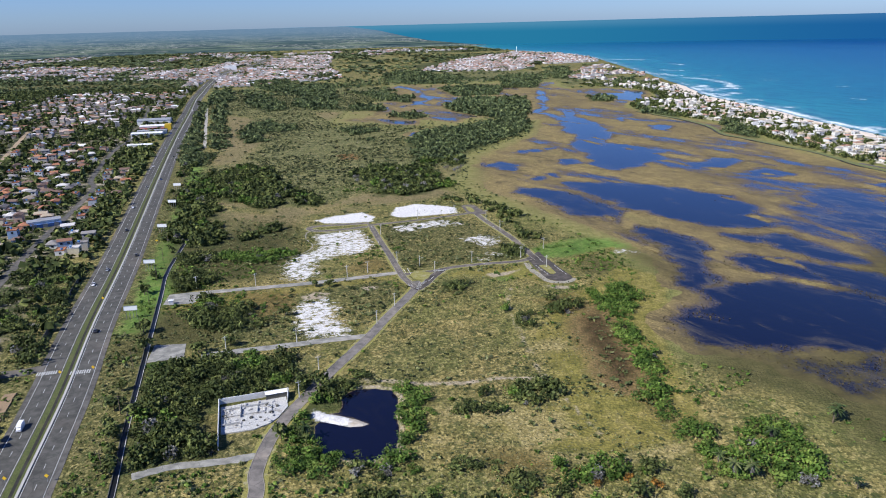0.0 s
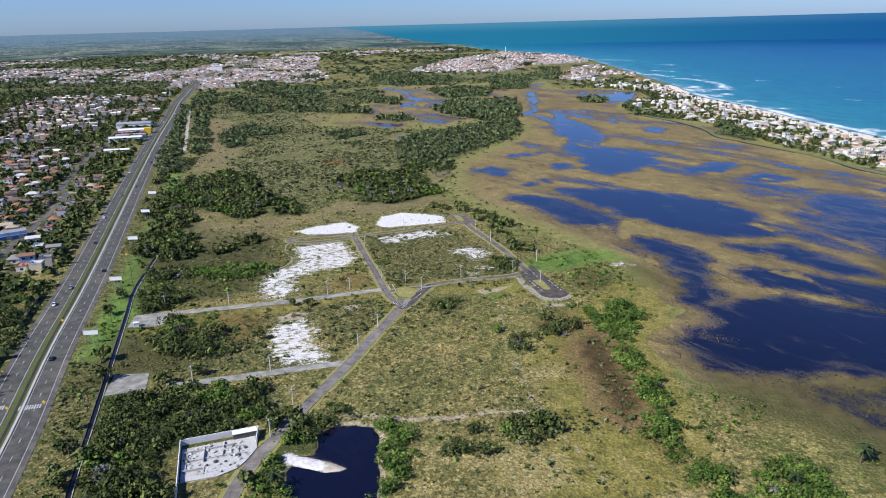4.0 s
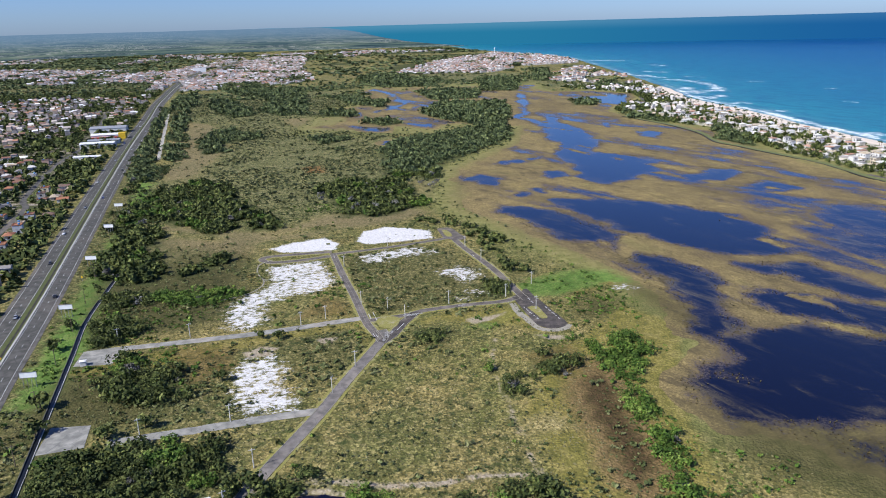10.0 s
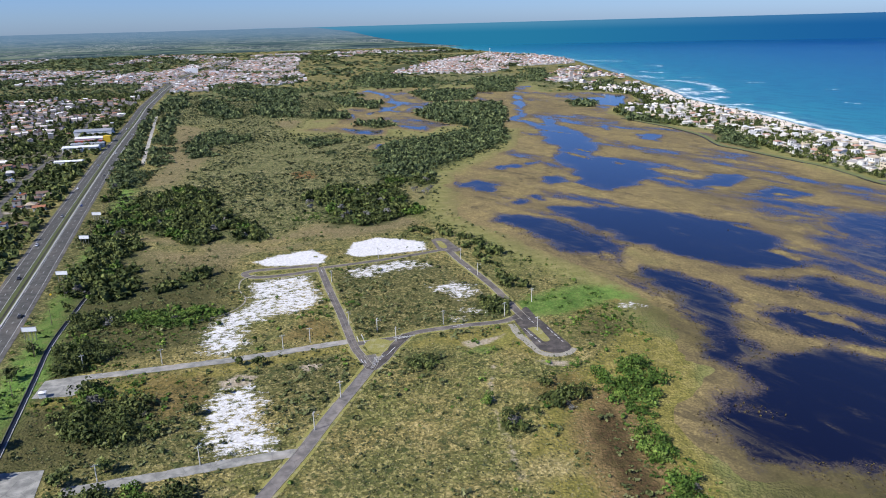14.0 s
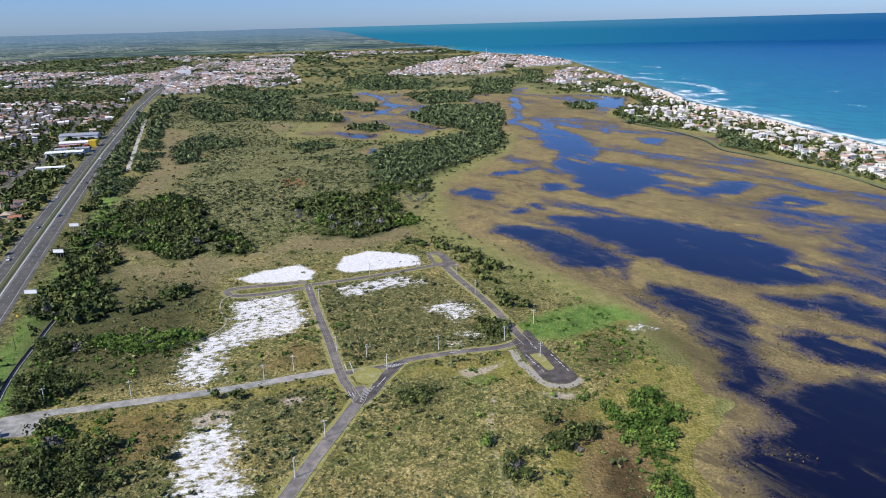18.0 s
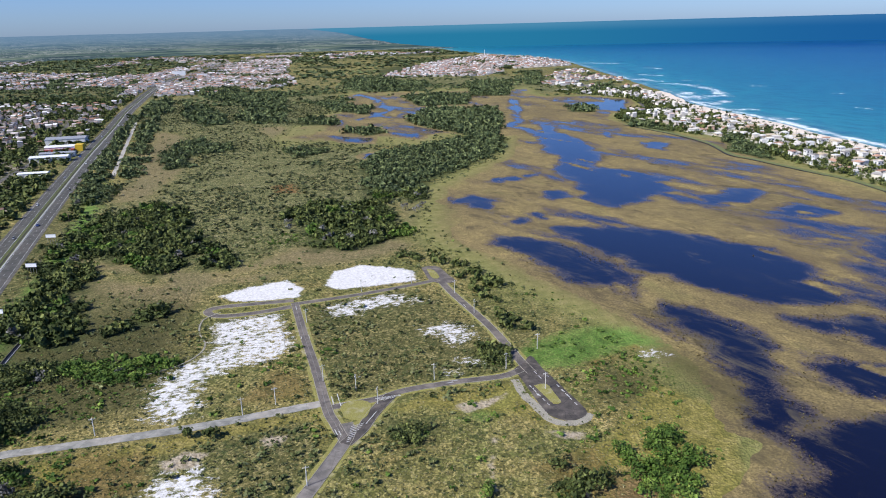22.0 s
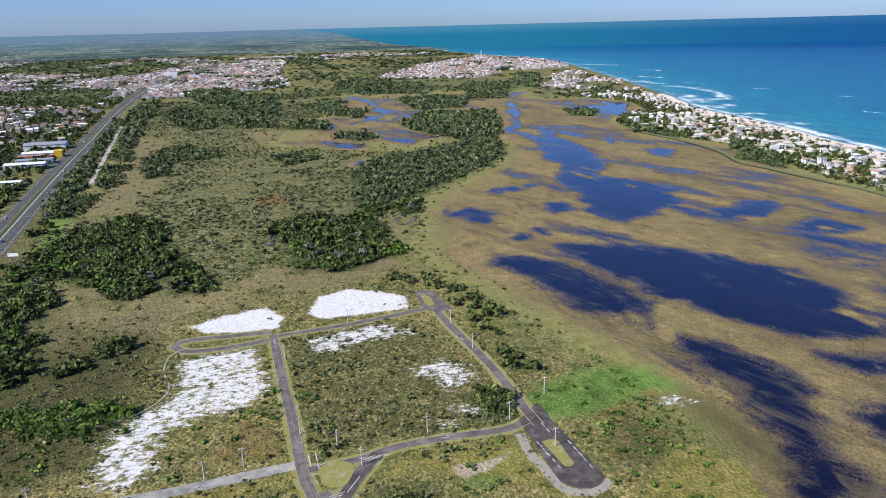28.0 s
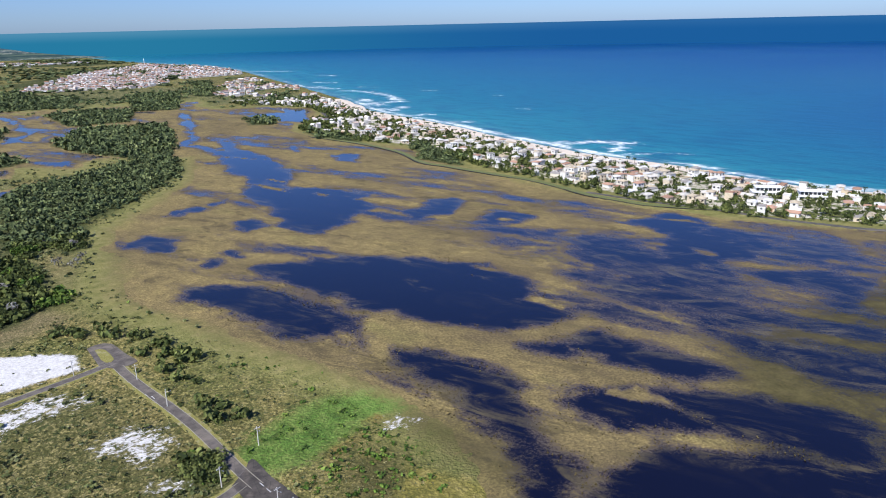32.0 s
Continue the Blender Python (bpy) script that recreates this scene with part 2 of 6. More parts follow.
def lagoon_material():
    n = Nodes("lagoon_water")
    curl = n.math("SUBTRACT", n.noise(30, 5, 0.58, n.pos((1, 0.42, 1), -27), 0.8), 0.5)
    weed = n.math("SUBTRACT", n.noise(6, 5, 0.7, n.pos((1, 0.5, 1), -27)), 0.5)
    speck = n.math("SUBTRACT", n.noise(1.2, 3, 0.75), 0.5)
    d = n.math("ADD", n.attr("depth"), n.math("ADD", n.math("MULTIPLY", curl, 0.75), n.math("ADD", n.math("MULTIPLY", weed, 0.45), n.math("MULTIPLY", speck, 0.46))))
    shallow = n.mix(n.step(n.attr("mire_dimmed"), -14, 20, 0, 0.85), sedge_colour(n), n.ramp(n.noise(7, 5, 0.65), (0.3, (0.040, 0.037, 0.015)), (0.7, (0.100, 0.088, 0.035))))
    c = n.mix(n.step(d, 0.20, 0.42), shallow, n.mix(n.step(n.attr("mire_dimmed"), -14, 20, 0, 1), (0.092, 0.070, 0.052), (0.040, 0.034, 0.022)))
    c = n.mix(n.step(d, 0.33, 0.58), c, (0.004, 0.0045, 0.015))
    algae = n.math("MULTIPLY", n.step(n.noise(17, 6, 0.72, n.pos((1, 0.35, 1), -34), 1.2), 0.49, 0.66), n.step(d, 0.9, 0.5, 0.04, 0.8))
    c = n.mix(algae, c, n.mix(n.step(weed, -0.15, 0.15), (0.050, 0.042, 0.028), (0.135, 0.108, 0.050)))
    n.bump(n.noise(1.2, 3), 0.02, 0.2)
    return n.done(c, n.step(d, 0.24, 0.5, 0.9, 0.09), spec=n.step(d, 0.24, 0.5, 0.1, 0.34))


def sea_material():
    n = Nodes("sea_water")
    off = n.attr("offshore")
    swell = n.noise(16, 4, 0.6, n.pos((1.0, 0.28, 1), -20))
    c = n.ramp(n.math("DIVIDE", off, 2600), (0.0, (0.085, 0.250, 0.270)), (0.02, (0.026, 0.215, 0.260)), (0.09, (0.012, 0.158, 0.230)), (0.28, (0.007, 0.104, 0.215)), (0.6, (0.004, 0.062, 0.195)), (1.0, (0.003, 0.046, 0.185)))
    # troughs of swell and chop darkened: wave shading put into the colour
    c = n.mix(n.step(swell, 0.42, 0.66, 0, 0.6), c, (0.005, 0.072, 0.160))
    c = n.mix(n.step(n.noise(6, 4, 0.7, n.pos((1, 0.3, 1), -24)), 0.45, 0.7, 0, 0.5), c, (0.006, 0.078, 0.165))
    c = n.mix(n.step(n.noise(210, 4, 0.6, n.pos((1, 0.5, 1), -20)), 0.4, 0.7, 0, 0.3), c, (0.020, 0.120, 0.200))
    c = n.mix(n.step(n.noise(4.5, 4, 0.75, n.pos((1, 0.35, 1), -24)), 0.66, 0.74, 0, 0.35), c, (0.25, 0.36, 0.42))
    lace = n.math("ADD", n.attr("foam"), n.math("MULTIPLY", n.math("SUBTRACT", n.noise(14, 6, 0.72, n.pos((1, 0.45, 1), -20), 1.0), 0.5), 2.4))
    f = n.math("MULTIPLY", n.step(lace, 0.40, 0.95), n.step(n.noise(2.6, 4, 0.75, n.pos((1, 0.5, 1), -20)), 0.30, 0.56, 0.35, 0.95))
    n.bump(n.math("ADD", swell, n.noise(5, 3)), 0.6, 0.5)
    return n.done(n.mix(f, c, (0.80, 0.84, 0.85)), n.step(f, 0, 1, 0.35, 0.9), spec=0.04)


def asphalt(name, base=0.07, warm=1.06, patch=0.35, blotch=30):
    n = Nodes(name)
    fine, mid, broad = n.noise(0.5, 3), n.noise(4, 5), n.noise(blotch, 4)
    lo, hi = (base * 0.75 * warm, base * 0.74, base * 0.66), (base * 1.5 * warm, base * 1.45, base * 1.27)
    c = n.mix(n.step(mid, 0.3, 0.72), lo, hi)
    c = n.mix(n.step(broad, 0.5, 0.7, 0, patch), c, (base * 2.6, base * 2.2, base * 1.8))
    c = n.mix(n.step(n.cells(6, feature="DISTANCE_TO_EDGE"), 0.0, 0.02, 0.5, 0), c, (base * 0.4,) * 3)
    n.bump(fine, 0.02, 0.5)
    return n.done(c, 0.9, spec=0.2)


def leaf_material(name, dark, light, tip):
    n = Nodes(name)
    r = n.island_random()
    broad = n.noise(11, 2)
    c = n.ramp(r, (0.0, dark), (0.6, light), (1.0, tip))
    c = n.mix(n.step(broad, 0.44, 0.60, 0, 0.7), c, tuple(0.30 * (p + q) for p, q in zip(dark, light)))
    c = n.mix(n.step(n.noise(4.6, 1), 0.40, 0.60, 0.75, 0), c, tuple(0.7 * q for q in dark))
    c = n.mix(n.step(n.noise(6.3, 1, 0.5, n.pos((1, 1, 0.4), 33)), 0.55, 0.70, 0, 0.5), c, tip)
    c = n.mix(n.step(n.noise(0.9, 2), 0.35, 0.7, 0, 0.35), c, dark)
    n.bsdf.inputs["Transmission Weight"].default_value = 0.0
    return n.done(c, 0.75, spec=0.15)


GROUND, LAGOON, SEA = ground_material(), lagoon_material(), sea_material()
HIGHWAY_TAR, STREET_TAR = asphalt("highway_asphalt", 0.074, 1.0, 0.2), asphalt("street_asphalt", 0.105, 1.12, 0.5, 11)
MAIN_TAR = asphalt("main_street_asphalt", 0.145, 1.08, 0.5, 11)
GRAVEL = asphalt("gravel_paving", 0.225, 1.0, 0.3)
CONCRETE = worn("weathered_concrete", (0.46, 0.44, 0.40), 0.85, 2.0, 0.3)
KERB = worn("kerb_concrete", (0.40, 0.37, 0.29), 0.85, 1.0, 0.5, stain=0.8)
MARKING = worn("road_paint", (0.58, 0.58, 0.56), 0.6, 0.6, 0.35, stain=0.45)

# ---- plan of the land ----
def hash01(ix, iy, seed):
    h = (ix.astype(np.int64) * 374761393 + iy.astype(np.int64) * 668265263 + seed * 1442695041) & 0x7FFFFFFF
    h = ((h ^ (h >> 13)) * 1274126177) & 0x7FFFFFFF
    return ((h ^ (h >> 16)) & 0xFFFFFF) / float(0xFFFFFF)


def fbm(x, y, size, octaves=4, seed=1):
    """Value noise about 0, within about -0.5 to 0.5."""
    total, amp, norm = np.zeros_like(x), 1.0, 0.0
    for k in range(octaves):
        u, v = x / size, y / size
        i, j = np.floor(u), np.floor(v)
        a, b2 = u - i, v - j
        a, b2 = a * a * (3 - 2 * a), b2 * b2 * (3 - 2 * b2)
        s = seed + 17 * k
        top = hash01(i, j, s) * (1 - a) + hash01(i + 1, j, s) * a
        bot = hash01(i, j + 1, s) * (1 - a) + hash01(i + 1, j + 1, s) * a
        total += amp * (top * (1 - b2) + bot * b2 - 0.5)
        norm += amp
        amp, size = amp * 0.55, size * 0.5
    return total / norm


def plan(text):
    return [tuple(float(c) for c in p.split(",")) for p in text.split()]


def inside(x, y, outline):
    """Metres inside a closed outline (outside: minus)."""
    best, odd = np.full(x.shape, 1e9), np.zeros(x.shape, bool)
    for (x0, y0), (x1, y1) in zip(outline, outline[1:] + outline[:1]):
        dx, dy = x1 - x0, y1 - y0
        s = np.clip(((x - x0) * dx + (y - y0) * dy) / (dx * dx + dy * dy + 1e-9), 0, 1)
        best = np.minimum(best, np.hypot(x - x0 - s * dx, y - y0 - s * dy))
        if y0 != y1:
            odd ^= ((y0 > y) != (y1 > y)) & (x < x0 + (y - y0) / (y1 - y0) * dx)
    return np.where(odd, best, -best)


def along(x, y, line, half):
    """Metres inside a band of that half width along an open line."""
    best = np.full(x.shape, 1e9)
    for (x0, y0), (x1, y1) in zip(line, line[1:]):
        dx, dy = x1 - x0, y1 - y0
        s = np.clip(((x - x0) * dx + (y - y0) * dy) / (dx * dx + dy * dy + 1e-9), 0, 1)
        best = np.minimum(best, np.hypot(x - x0 - s * dx, y - y0 - s * dy))
    return half - best


def most(x, y, outlines):
    out = np.full(x.shape, -1e4)
    for o in outlines:
        px, py = [p[0] for p in o], [p[1] for p in o]
        near = (x > min(px) - 130) & (x < max(px) + 130) & (y > min(py) - 130) & (y < max(py) + 130)
        if near.any():
            out[near] = np.maximum(out[near], inside(x[near], y[near], o))
    return out


LAKES = [plan(s) for s in (
    "192,1171 212,1032 209,901 190,852 223,817 232,785 221,734 191,703 162,694 146,722 152,777 144,841 159,886 152,955 163,1088",
    "242,710 269,731 294,729 294,710 262,688 240,692", "277,668 305,677 314,655 295,639 275,651",
    "106,634 129,637 155,628 184,606 209,587 223,564 227,534 226,500 222,476 203,482 181,492 166,505 151,518 138,538 129,561 118,588 108,610",
    "61,611 75,615 90,599 103,577 107,551 112,536 123,522 113,509 101,520 90,541 79,563 65,594",
    "356,601 406,598 415,574 383,551 390,531 378,503 344,498 331,512 340,540 364,554 363,580",
    "182,469 204,461 225,451 234,429 241,404 239,399 220,408 207,426 192,445 182,459",
    "174,420 190,413 209,402 228,386 244,363 254,344 229,328 222,346 209,369 189,389 166,400 168,408",
    "127,483 145,479 149,467 157,451 157,432 154,411 145,393 143,375 134,366 127,371 135,394 140,415 139,434 135,454 126,473",
    "111,315 135,344 140,364 157,373 180,377 200,350 230,322 215,296 188,291 169,290 150,287 130,288 116,291",
    "76,668 83,669 90,659 82,656", "95,681 100,685 101,670 104,661 98,665", "38,722 56,746 76,714 65,699", "115,740 132,749 136,724 120,716",
    "69,788 99,822 128,834 113,802 85,788", "271,992 307,981 287,928 267,941", "231,1081 268,1065 245,1023", "277,1440 400,1480 342,1278 292,1348",
    "-110,1132 -78,1112 -47,1074 -74,1066",
    "-126,1307 -98,1297 -95,1237 -117,1254", "-23,1345 -2,1357 -4,1301 -20,1306", "155,1264 177,1268 164,1171 147,1176", "-39,1161 20,1111 17,1068 -18,1110", "-47,970 -36,973 -36,945 -44,947")]
SHALLOWS = [plan(s) for s in ("330,489 370,473 404,440 344,402 321,435 320,469", "146,271 180,274 166,250 154,255", "271,581 297,558 283,535 255,552",
    "100,560 135,530 120,505 108,520", "420,440 480,420 470,380 410,390", "300,520 340,470 320,440 290,480", "-99,1135 -47,1094 -49,1060 -82,1082")]
CREEKS = [(plan("-102,1732 -55,1570 -30,1408 -56,1317 -88,1278 -114,1284"), 4.5), (plan("198,1548 163,1234 144,1158 169,1116 171,1049"), 5)]
WETTEST = plan("205,480 290,640 430,560 540,420 560,280 280,220 225,300 235,400")
POND = plan("-38,259 -30,260 -24,257 -21,248 -20,234 -19,223 -20,217 -23,213 -27,210 -33,210 -38,213 -44,216 -47,224 -49,232 -47,240 -42,242 -42,254")
SPIT = plan("-52,243 -46,241 -42,240 -35,237 -29.5,233.2 -32,231.6 -37,231 -43,233.5 -50,236")
SANDS = [plan(s) for s in ("-95,523 -84,532 -74,538 -66,541 -57,529 -57,518 -72,514 -88,516", "-41,534 -38,554 -27,564 -12,561 4,551 5,537 -16,532 -33,528")]
THIN_SANDS = [plan(s) for s in (
    "-37,500 -25,507 -4,514 11,504 -9,500 -26,488 -35,489",
    "-91,484 -63,494 -48,454 -54,441 -75,432 -79,425 -83,420 -77,399 -82,391 -93,393 -98,414 -96,432 -87,444 -84,457",
    "-79,345 -74,356 -66,358 -56,345 -56,332 -48,319 -50,312 -65,309 -72,321",
    "10,465 19,473 30,468 33,454 24,449 17,459", "25,430 27,433 33,429 30,427", "19,422 22,423 22,419 20,419", "104,430 108,432 114,430 110,428")]
BARE = [plan(s) for s in ("20,392 23,394 28,394 35,396 42,401 42,400 36,394 28,392 23,390", "52,373 59,372 65,370 63,367 57,369", "-48,375 -45,378 -39,377 -40,372 -45,371", "-77,368 -71,370 -64,369 -65,366 -72,363", "21,394 31,395 41,400 34,392 25,387", "52,372 58,372 64,368 58,367", "-80,364 -70,368 -66,361 -75,358")]
RUST = [plan("78,425 92,431 96,429 83,422 77,419"), plan("-124,808 -101,816 -90,772 -113,776"), plan("97,436 102,440 108,436 101,432")]
FRESH = [plan(t) for t in ("14,235 29,241 43,244 40,292 51,300 62,279 70,245 78,221 74,215 56,210 30,213 18,224", "-3,392 11,404 24,406 45,411 47,403 52,387 57,375 51,377 44,384 28,389 20,388 11,394 1,390", "-47,412 -38,415 -34,403 -44,402 -47,406", "-39,393 -29,395 -26,384 -23,365 -26,369 -30,385",
    "-150,350 -118,345 -75,372 -32,388 -34,393 -80,380 -120,368", "36,300 60,360 72,366 100,405 120,380 96,300 88,220 78,240")]
BURNT = plan("63,322 74,337 74,299 76,279 75,266 68,258 64,262 65,283 62,300")
# mire and dark soil; some outlines put lens corner darkening into the ground colour
MIRE_DIMMED = [plan("104,300 112,318 120,300 135,285 150,262 140,246 112,250 102,272"), plan("121,481 139,472 146,450 143,418 137,385 135,367 122,372 132,394 139,423 138,450 127,465"), plan("80,419 93,421 102,412 100,392 88,385 73,392"), plan("112,262 124,296 150,290 200,300 270,320 330,240 330,120 150,120 132,236"), plan("-165,392 -190,470 -122,520 -106,500 -100,440 -102,402 -120,388"), plan("-150,290 -155,356 -112,372 -88,364 -95,330 -112,302"), plan("150,300 260,430 420,440 440,250 200,250"), plan("118,378 132,365 140,390 130,420 116,440 106,430")]
LUSH = [plan("46,432 58,446 71,455 94,462 108,454 117,438 98,436 87,428 75,422 64,420 54,423"), plan("20,388 45,408 48,400 44,390 30,382"), plan("-157,315 -181,415 -240,660 -300,860 -290,860 -232,684 -190,520 -168,448 -140,320")]
DRY = [plan("-204,596 -167,584 -105,562 -70,611 -13,604 -10,587 -45,576 -77,573 -117,544 -159,562 -193,580"), plan("-354,1109 -345,1106 -248,895 -218,789 -241,751 -261,796 -262,843"), plan("-211,552 -188,561 -140,544 -133,573 -98,551 -111,530 -147,523 -146,466 -149,451 -157,475 -160,501"), plan("-366,1234 -307,1169 -230,956 -223,802 -218,728 -265,877 -298,1001"), plan("-180,562 -128,540 -108,550 -108,510 -128,488 -162,515"), plan("-6,723 16,729 13,653 0,642"), plan("-223,1231 -120,1225 -53,1166 -103,1081 -165,1084"), plan("-148,514 -114,539 -75,546 -57,583 -7,625 10,606 -19,579 -61,565 -84,559 -108,550 -121,518")]
SHRUBBY = [plan("-262,425 -214,420 -180,344 -150,240 -300,240"), plan("-3500,1200 -560,1200 -700,2150 -1600,2400 -3500,3000"), plan("-128,395 -200,560 -110,505 -92,400"), plan("-112,298 -140,365 -80,382 -78,330 -45,305"), plan("-40,330 -80,378 -25,395 -20,372"), plan("-105,195 -110,290 -60,290 -66,210"), plan("-25,402 -55,500 -5,520 20,500 45,425"), plan("-110,120 -330,860 -300,870 -165,480 -85,140")]
WOODS = [plan(t) for t in (
    "-236,633 -238,661 -232,696 -217,722 -202,739 -173,716 -158,680 -154,649 -137,638 -126,618 -129,606 -139,596 -131,579 -137,573 -146,560 -155,568 -167,591 -180,586 -201,612 -212,605 -224,606",
    "-122,571 -124,586 -118,601 -107,592 -102,576 -107,569", "-216,569 -209,582 -191,580 -178,551 -182,533 -197,532", "-282,799 -290,839 -278,829 -258,788 -259,767 -270,771",
    "-90,681 -85,721 -66,731 -45,721 -28,725 -14,710 -8,680 -4,643 6,637 1,624 -14,621 -18,604 -36,598 -50,604 -56,597 -61,619 -70,647 -75,668",
    "-37,782 -33,821 -46,868 -44,908 -32,974 -9,995 16,1016 51,1051 79,1076 116,1084 121,1036 113,970 65,888 44,843 23,812 15,766 18,737 6,726 -6,755 -17,730 -29,745",
    "-278,986 -292,1066 -268,1105 -219,1065 -205,1021 -237,1002 -247,980 -227,921 -247,904 -265,949", "-141,1008 -127,1032 -99,1005 -93,986 -118,967", "-103,925 -95,935 -86,916 -95,903",
    "-4,1263 40,1426 150,1383 140,1205 116,1084 88,1080 55,1131 19,1195", "-406,1506 -382,1560 -310,1400 -274,1278 -303,1264 -351,1339", "-343,1648 -262,1739 -186,1278 -229,1267 -279,1345 -271,1470",
    "-525,1666 -504,1733 -418,1481 -426,1429 -456,1463", "-476,1848 -277,1829 -255,1697 -381,1660", "-10,1639 48,1699 129,1632 103,1467 22,1460", "-197,1590 -149,1575 -64,1456 -64,1348 -121,1416", "-171,1328 -111,1313 -99,1232 -156,1238", "-84,1175 -50,1181 -29,1133 -52,1112 -77,1144",
    "-172,443 -165,446 -150,446 -140,434 -148,430 -156,426 -166,428", "-157,393 -156,400 -154,411 -142,404 -135,393 -143,384 -148,376", "-201,505 -167,511 -151,474 -154,459 -182,466", "-222,584 -188,567 -176,537 -198,534", "-144,479 -128,497 -123,506 -124,492 -131,476 -140,472",
    "-132,287 -98,287 -83,285 -69,278 -63,269 -72,261 -88,248 -94,244 -89,228 -83,216 -86,212 -104,206 -111,217 -116,248", "-2,383 10,382 11,374 6,366 0,372", "34,437 40,442 45,438 49,428 45,424 38,426 34,430", "-131,350 -124,354 -100,345 -96,324 -100,317 -109,329 -120,326", "-59,250 -57,266 -47,267 -38,262 -42,254 -43,244 -53,241 -58,238",
    "-178,2189 -57,2131 49,1981 31,1780 -66,1784 -141,1854", "152,1980 257,1980 199,1607 123,1625", "337,2298 367,2214 298,1822 272,1860", "268,1389 312,1359 291,1293 259,1305", "305,1178 348,1110 334,1051 309,1106",
    "392,1020 396,994 384,892 364,854 347,912", "440,1800 459,1791 397,1590 346,1611")]
GROVES = [plan(t) for t in (
    
    "-143,440 -130,443 -121,445 -98,441 -95,436 -104,428 -119,422 -122,427 -138,429", "-58,211 -52,215 -44,216 -37,214 -37,207 -46,203 -54,204", "-57,238 -51,235 -45,216 -49,215 -57,227",
    "-20,261 -15,258 -10,253 -9,239 -12,226 -16,213 -18,213 -18,227 -19,242", "-22,212 -16,214 -11,204 -23,205",
    
    "77,357 93,371 97,347 93,326 84,319 82,332 77,337", "79,310 86,312 84,294 78,297", "80,287 87,286 82,264 77,268", "76,258 84,256 79,248 73,247", "76,242 79,234 75,234", "78,227 88,225 86,222 78,221",
    "99,222 113,232 119,224 115,212 116,205 108,193 101,193 102,203 97,210", "34,202 54,207 56,201 48,197 35,195", "84,211 91,206 90,197 82,196")]
LOOSE = [plan(t) for t in (
    "32,568 45,537 54,520 49,500 42,511 34,538", "47,485 55,470 66,458 60,444 54,454 48,470", "0,586 29,573 32,564 4,576",
    "30,340 46,334 43,319 32,322", "51,355 65,349 60,333 51,339", "-9,256 18,254 22,242 1,241", "22,256 34,260 36,248 24,244", "-30,205 10,205 30,199 -28,180", "-90,285 -70,278 -67,269 -79,267 -87,273", "-262,410 -214,414 -190,344 -170,290 -260,290", "-20,180 -6,192 16,198 30,203 66,200 66,178", "20,254 35,262 38,250 26,244")]
STRAW = [plan("-11,244 25,242 42,238 42,222 28,213 50,208 76,216 77,211 55,204 26,209 17,231 -4,234"), plan("36,300 48,304 58,292 40,288"), plan("70,330 76,352 78,320 77,262 74,266 75,300")]
OCHRE = [plan("9,214 26,213 34,202 15,200"), plan("-93,240 -88,242 -82,222 -83,218"), plan("-109,373 -83,369 -79,347 -97,331 -109,358"), plan("62,262 80,250 80,228 76,226 70,246"), plan("-62,402 -52,430 -38,420 -36,404"), plan("44,352 66,362 70,340 56,330")]
HEATH = [plan("-225,600 -110,560 -60,600 0,640 14,740 -40,860 -36,1000 -60,1180 -200,1240 -330,1180 -262,840"), plan("-380,1200 -60,1190 -40,1480 -130,1700 -420,1900 -520,1650"), plan("150,1500 280,1640 480,1700 420,2100 -60,2250 -150,1800 20,1700")]
TOWN = [plan("-205,300 -225,360 -300,620 -400,950 -520,1400 -600,1720 -1150,1720 -760,1000 -420,300")]
COAST = plan("860,-300 700,350 640,490 598,564 569,608 554,659 551,734 533,781 516,847 510,923 504,1023 502,1145 488,1284 484,1400 500,1500 508,1570 520,1740 539,2077 567,2700 560,2967 505,3288 263,4145 150,5000")
HOUSE_EDGE = plan("760,-300 600,350 530,450 495,498 434,571 418,610 400,666 388,753 372,827 377,980 337,1059 302,1205 330,1280 390,1340 400,1480 300,1640")
MARSH_WEST = plan("230,-300 175,150 150,247 108,289 122,374 108,450 70,518 19,619 24,771 101,923 170,1300 222,1687")


def ordered(line, y):
    return np.interp(y, [p[1] for p in line], [p[0] for p in line])


def coast_x(y):
    return ordered(COAST, y)


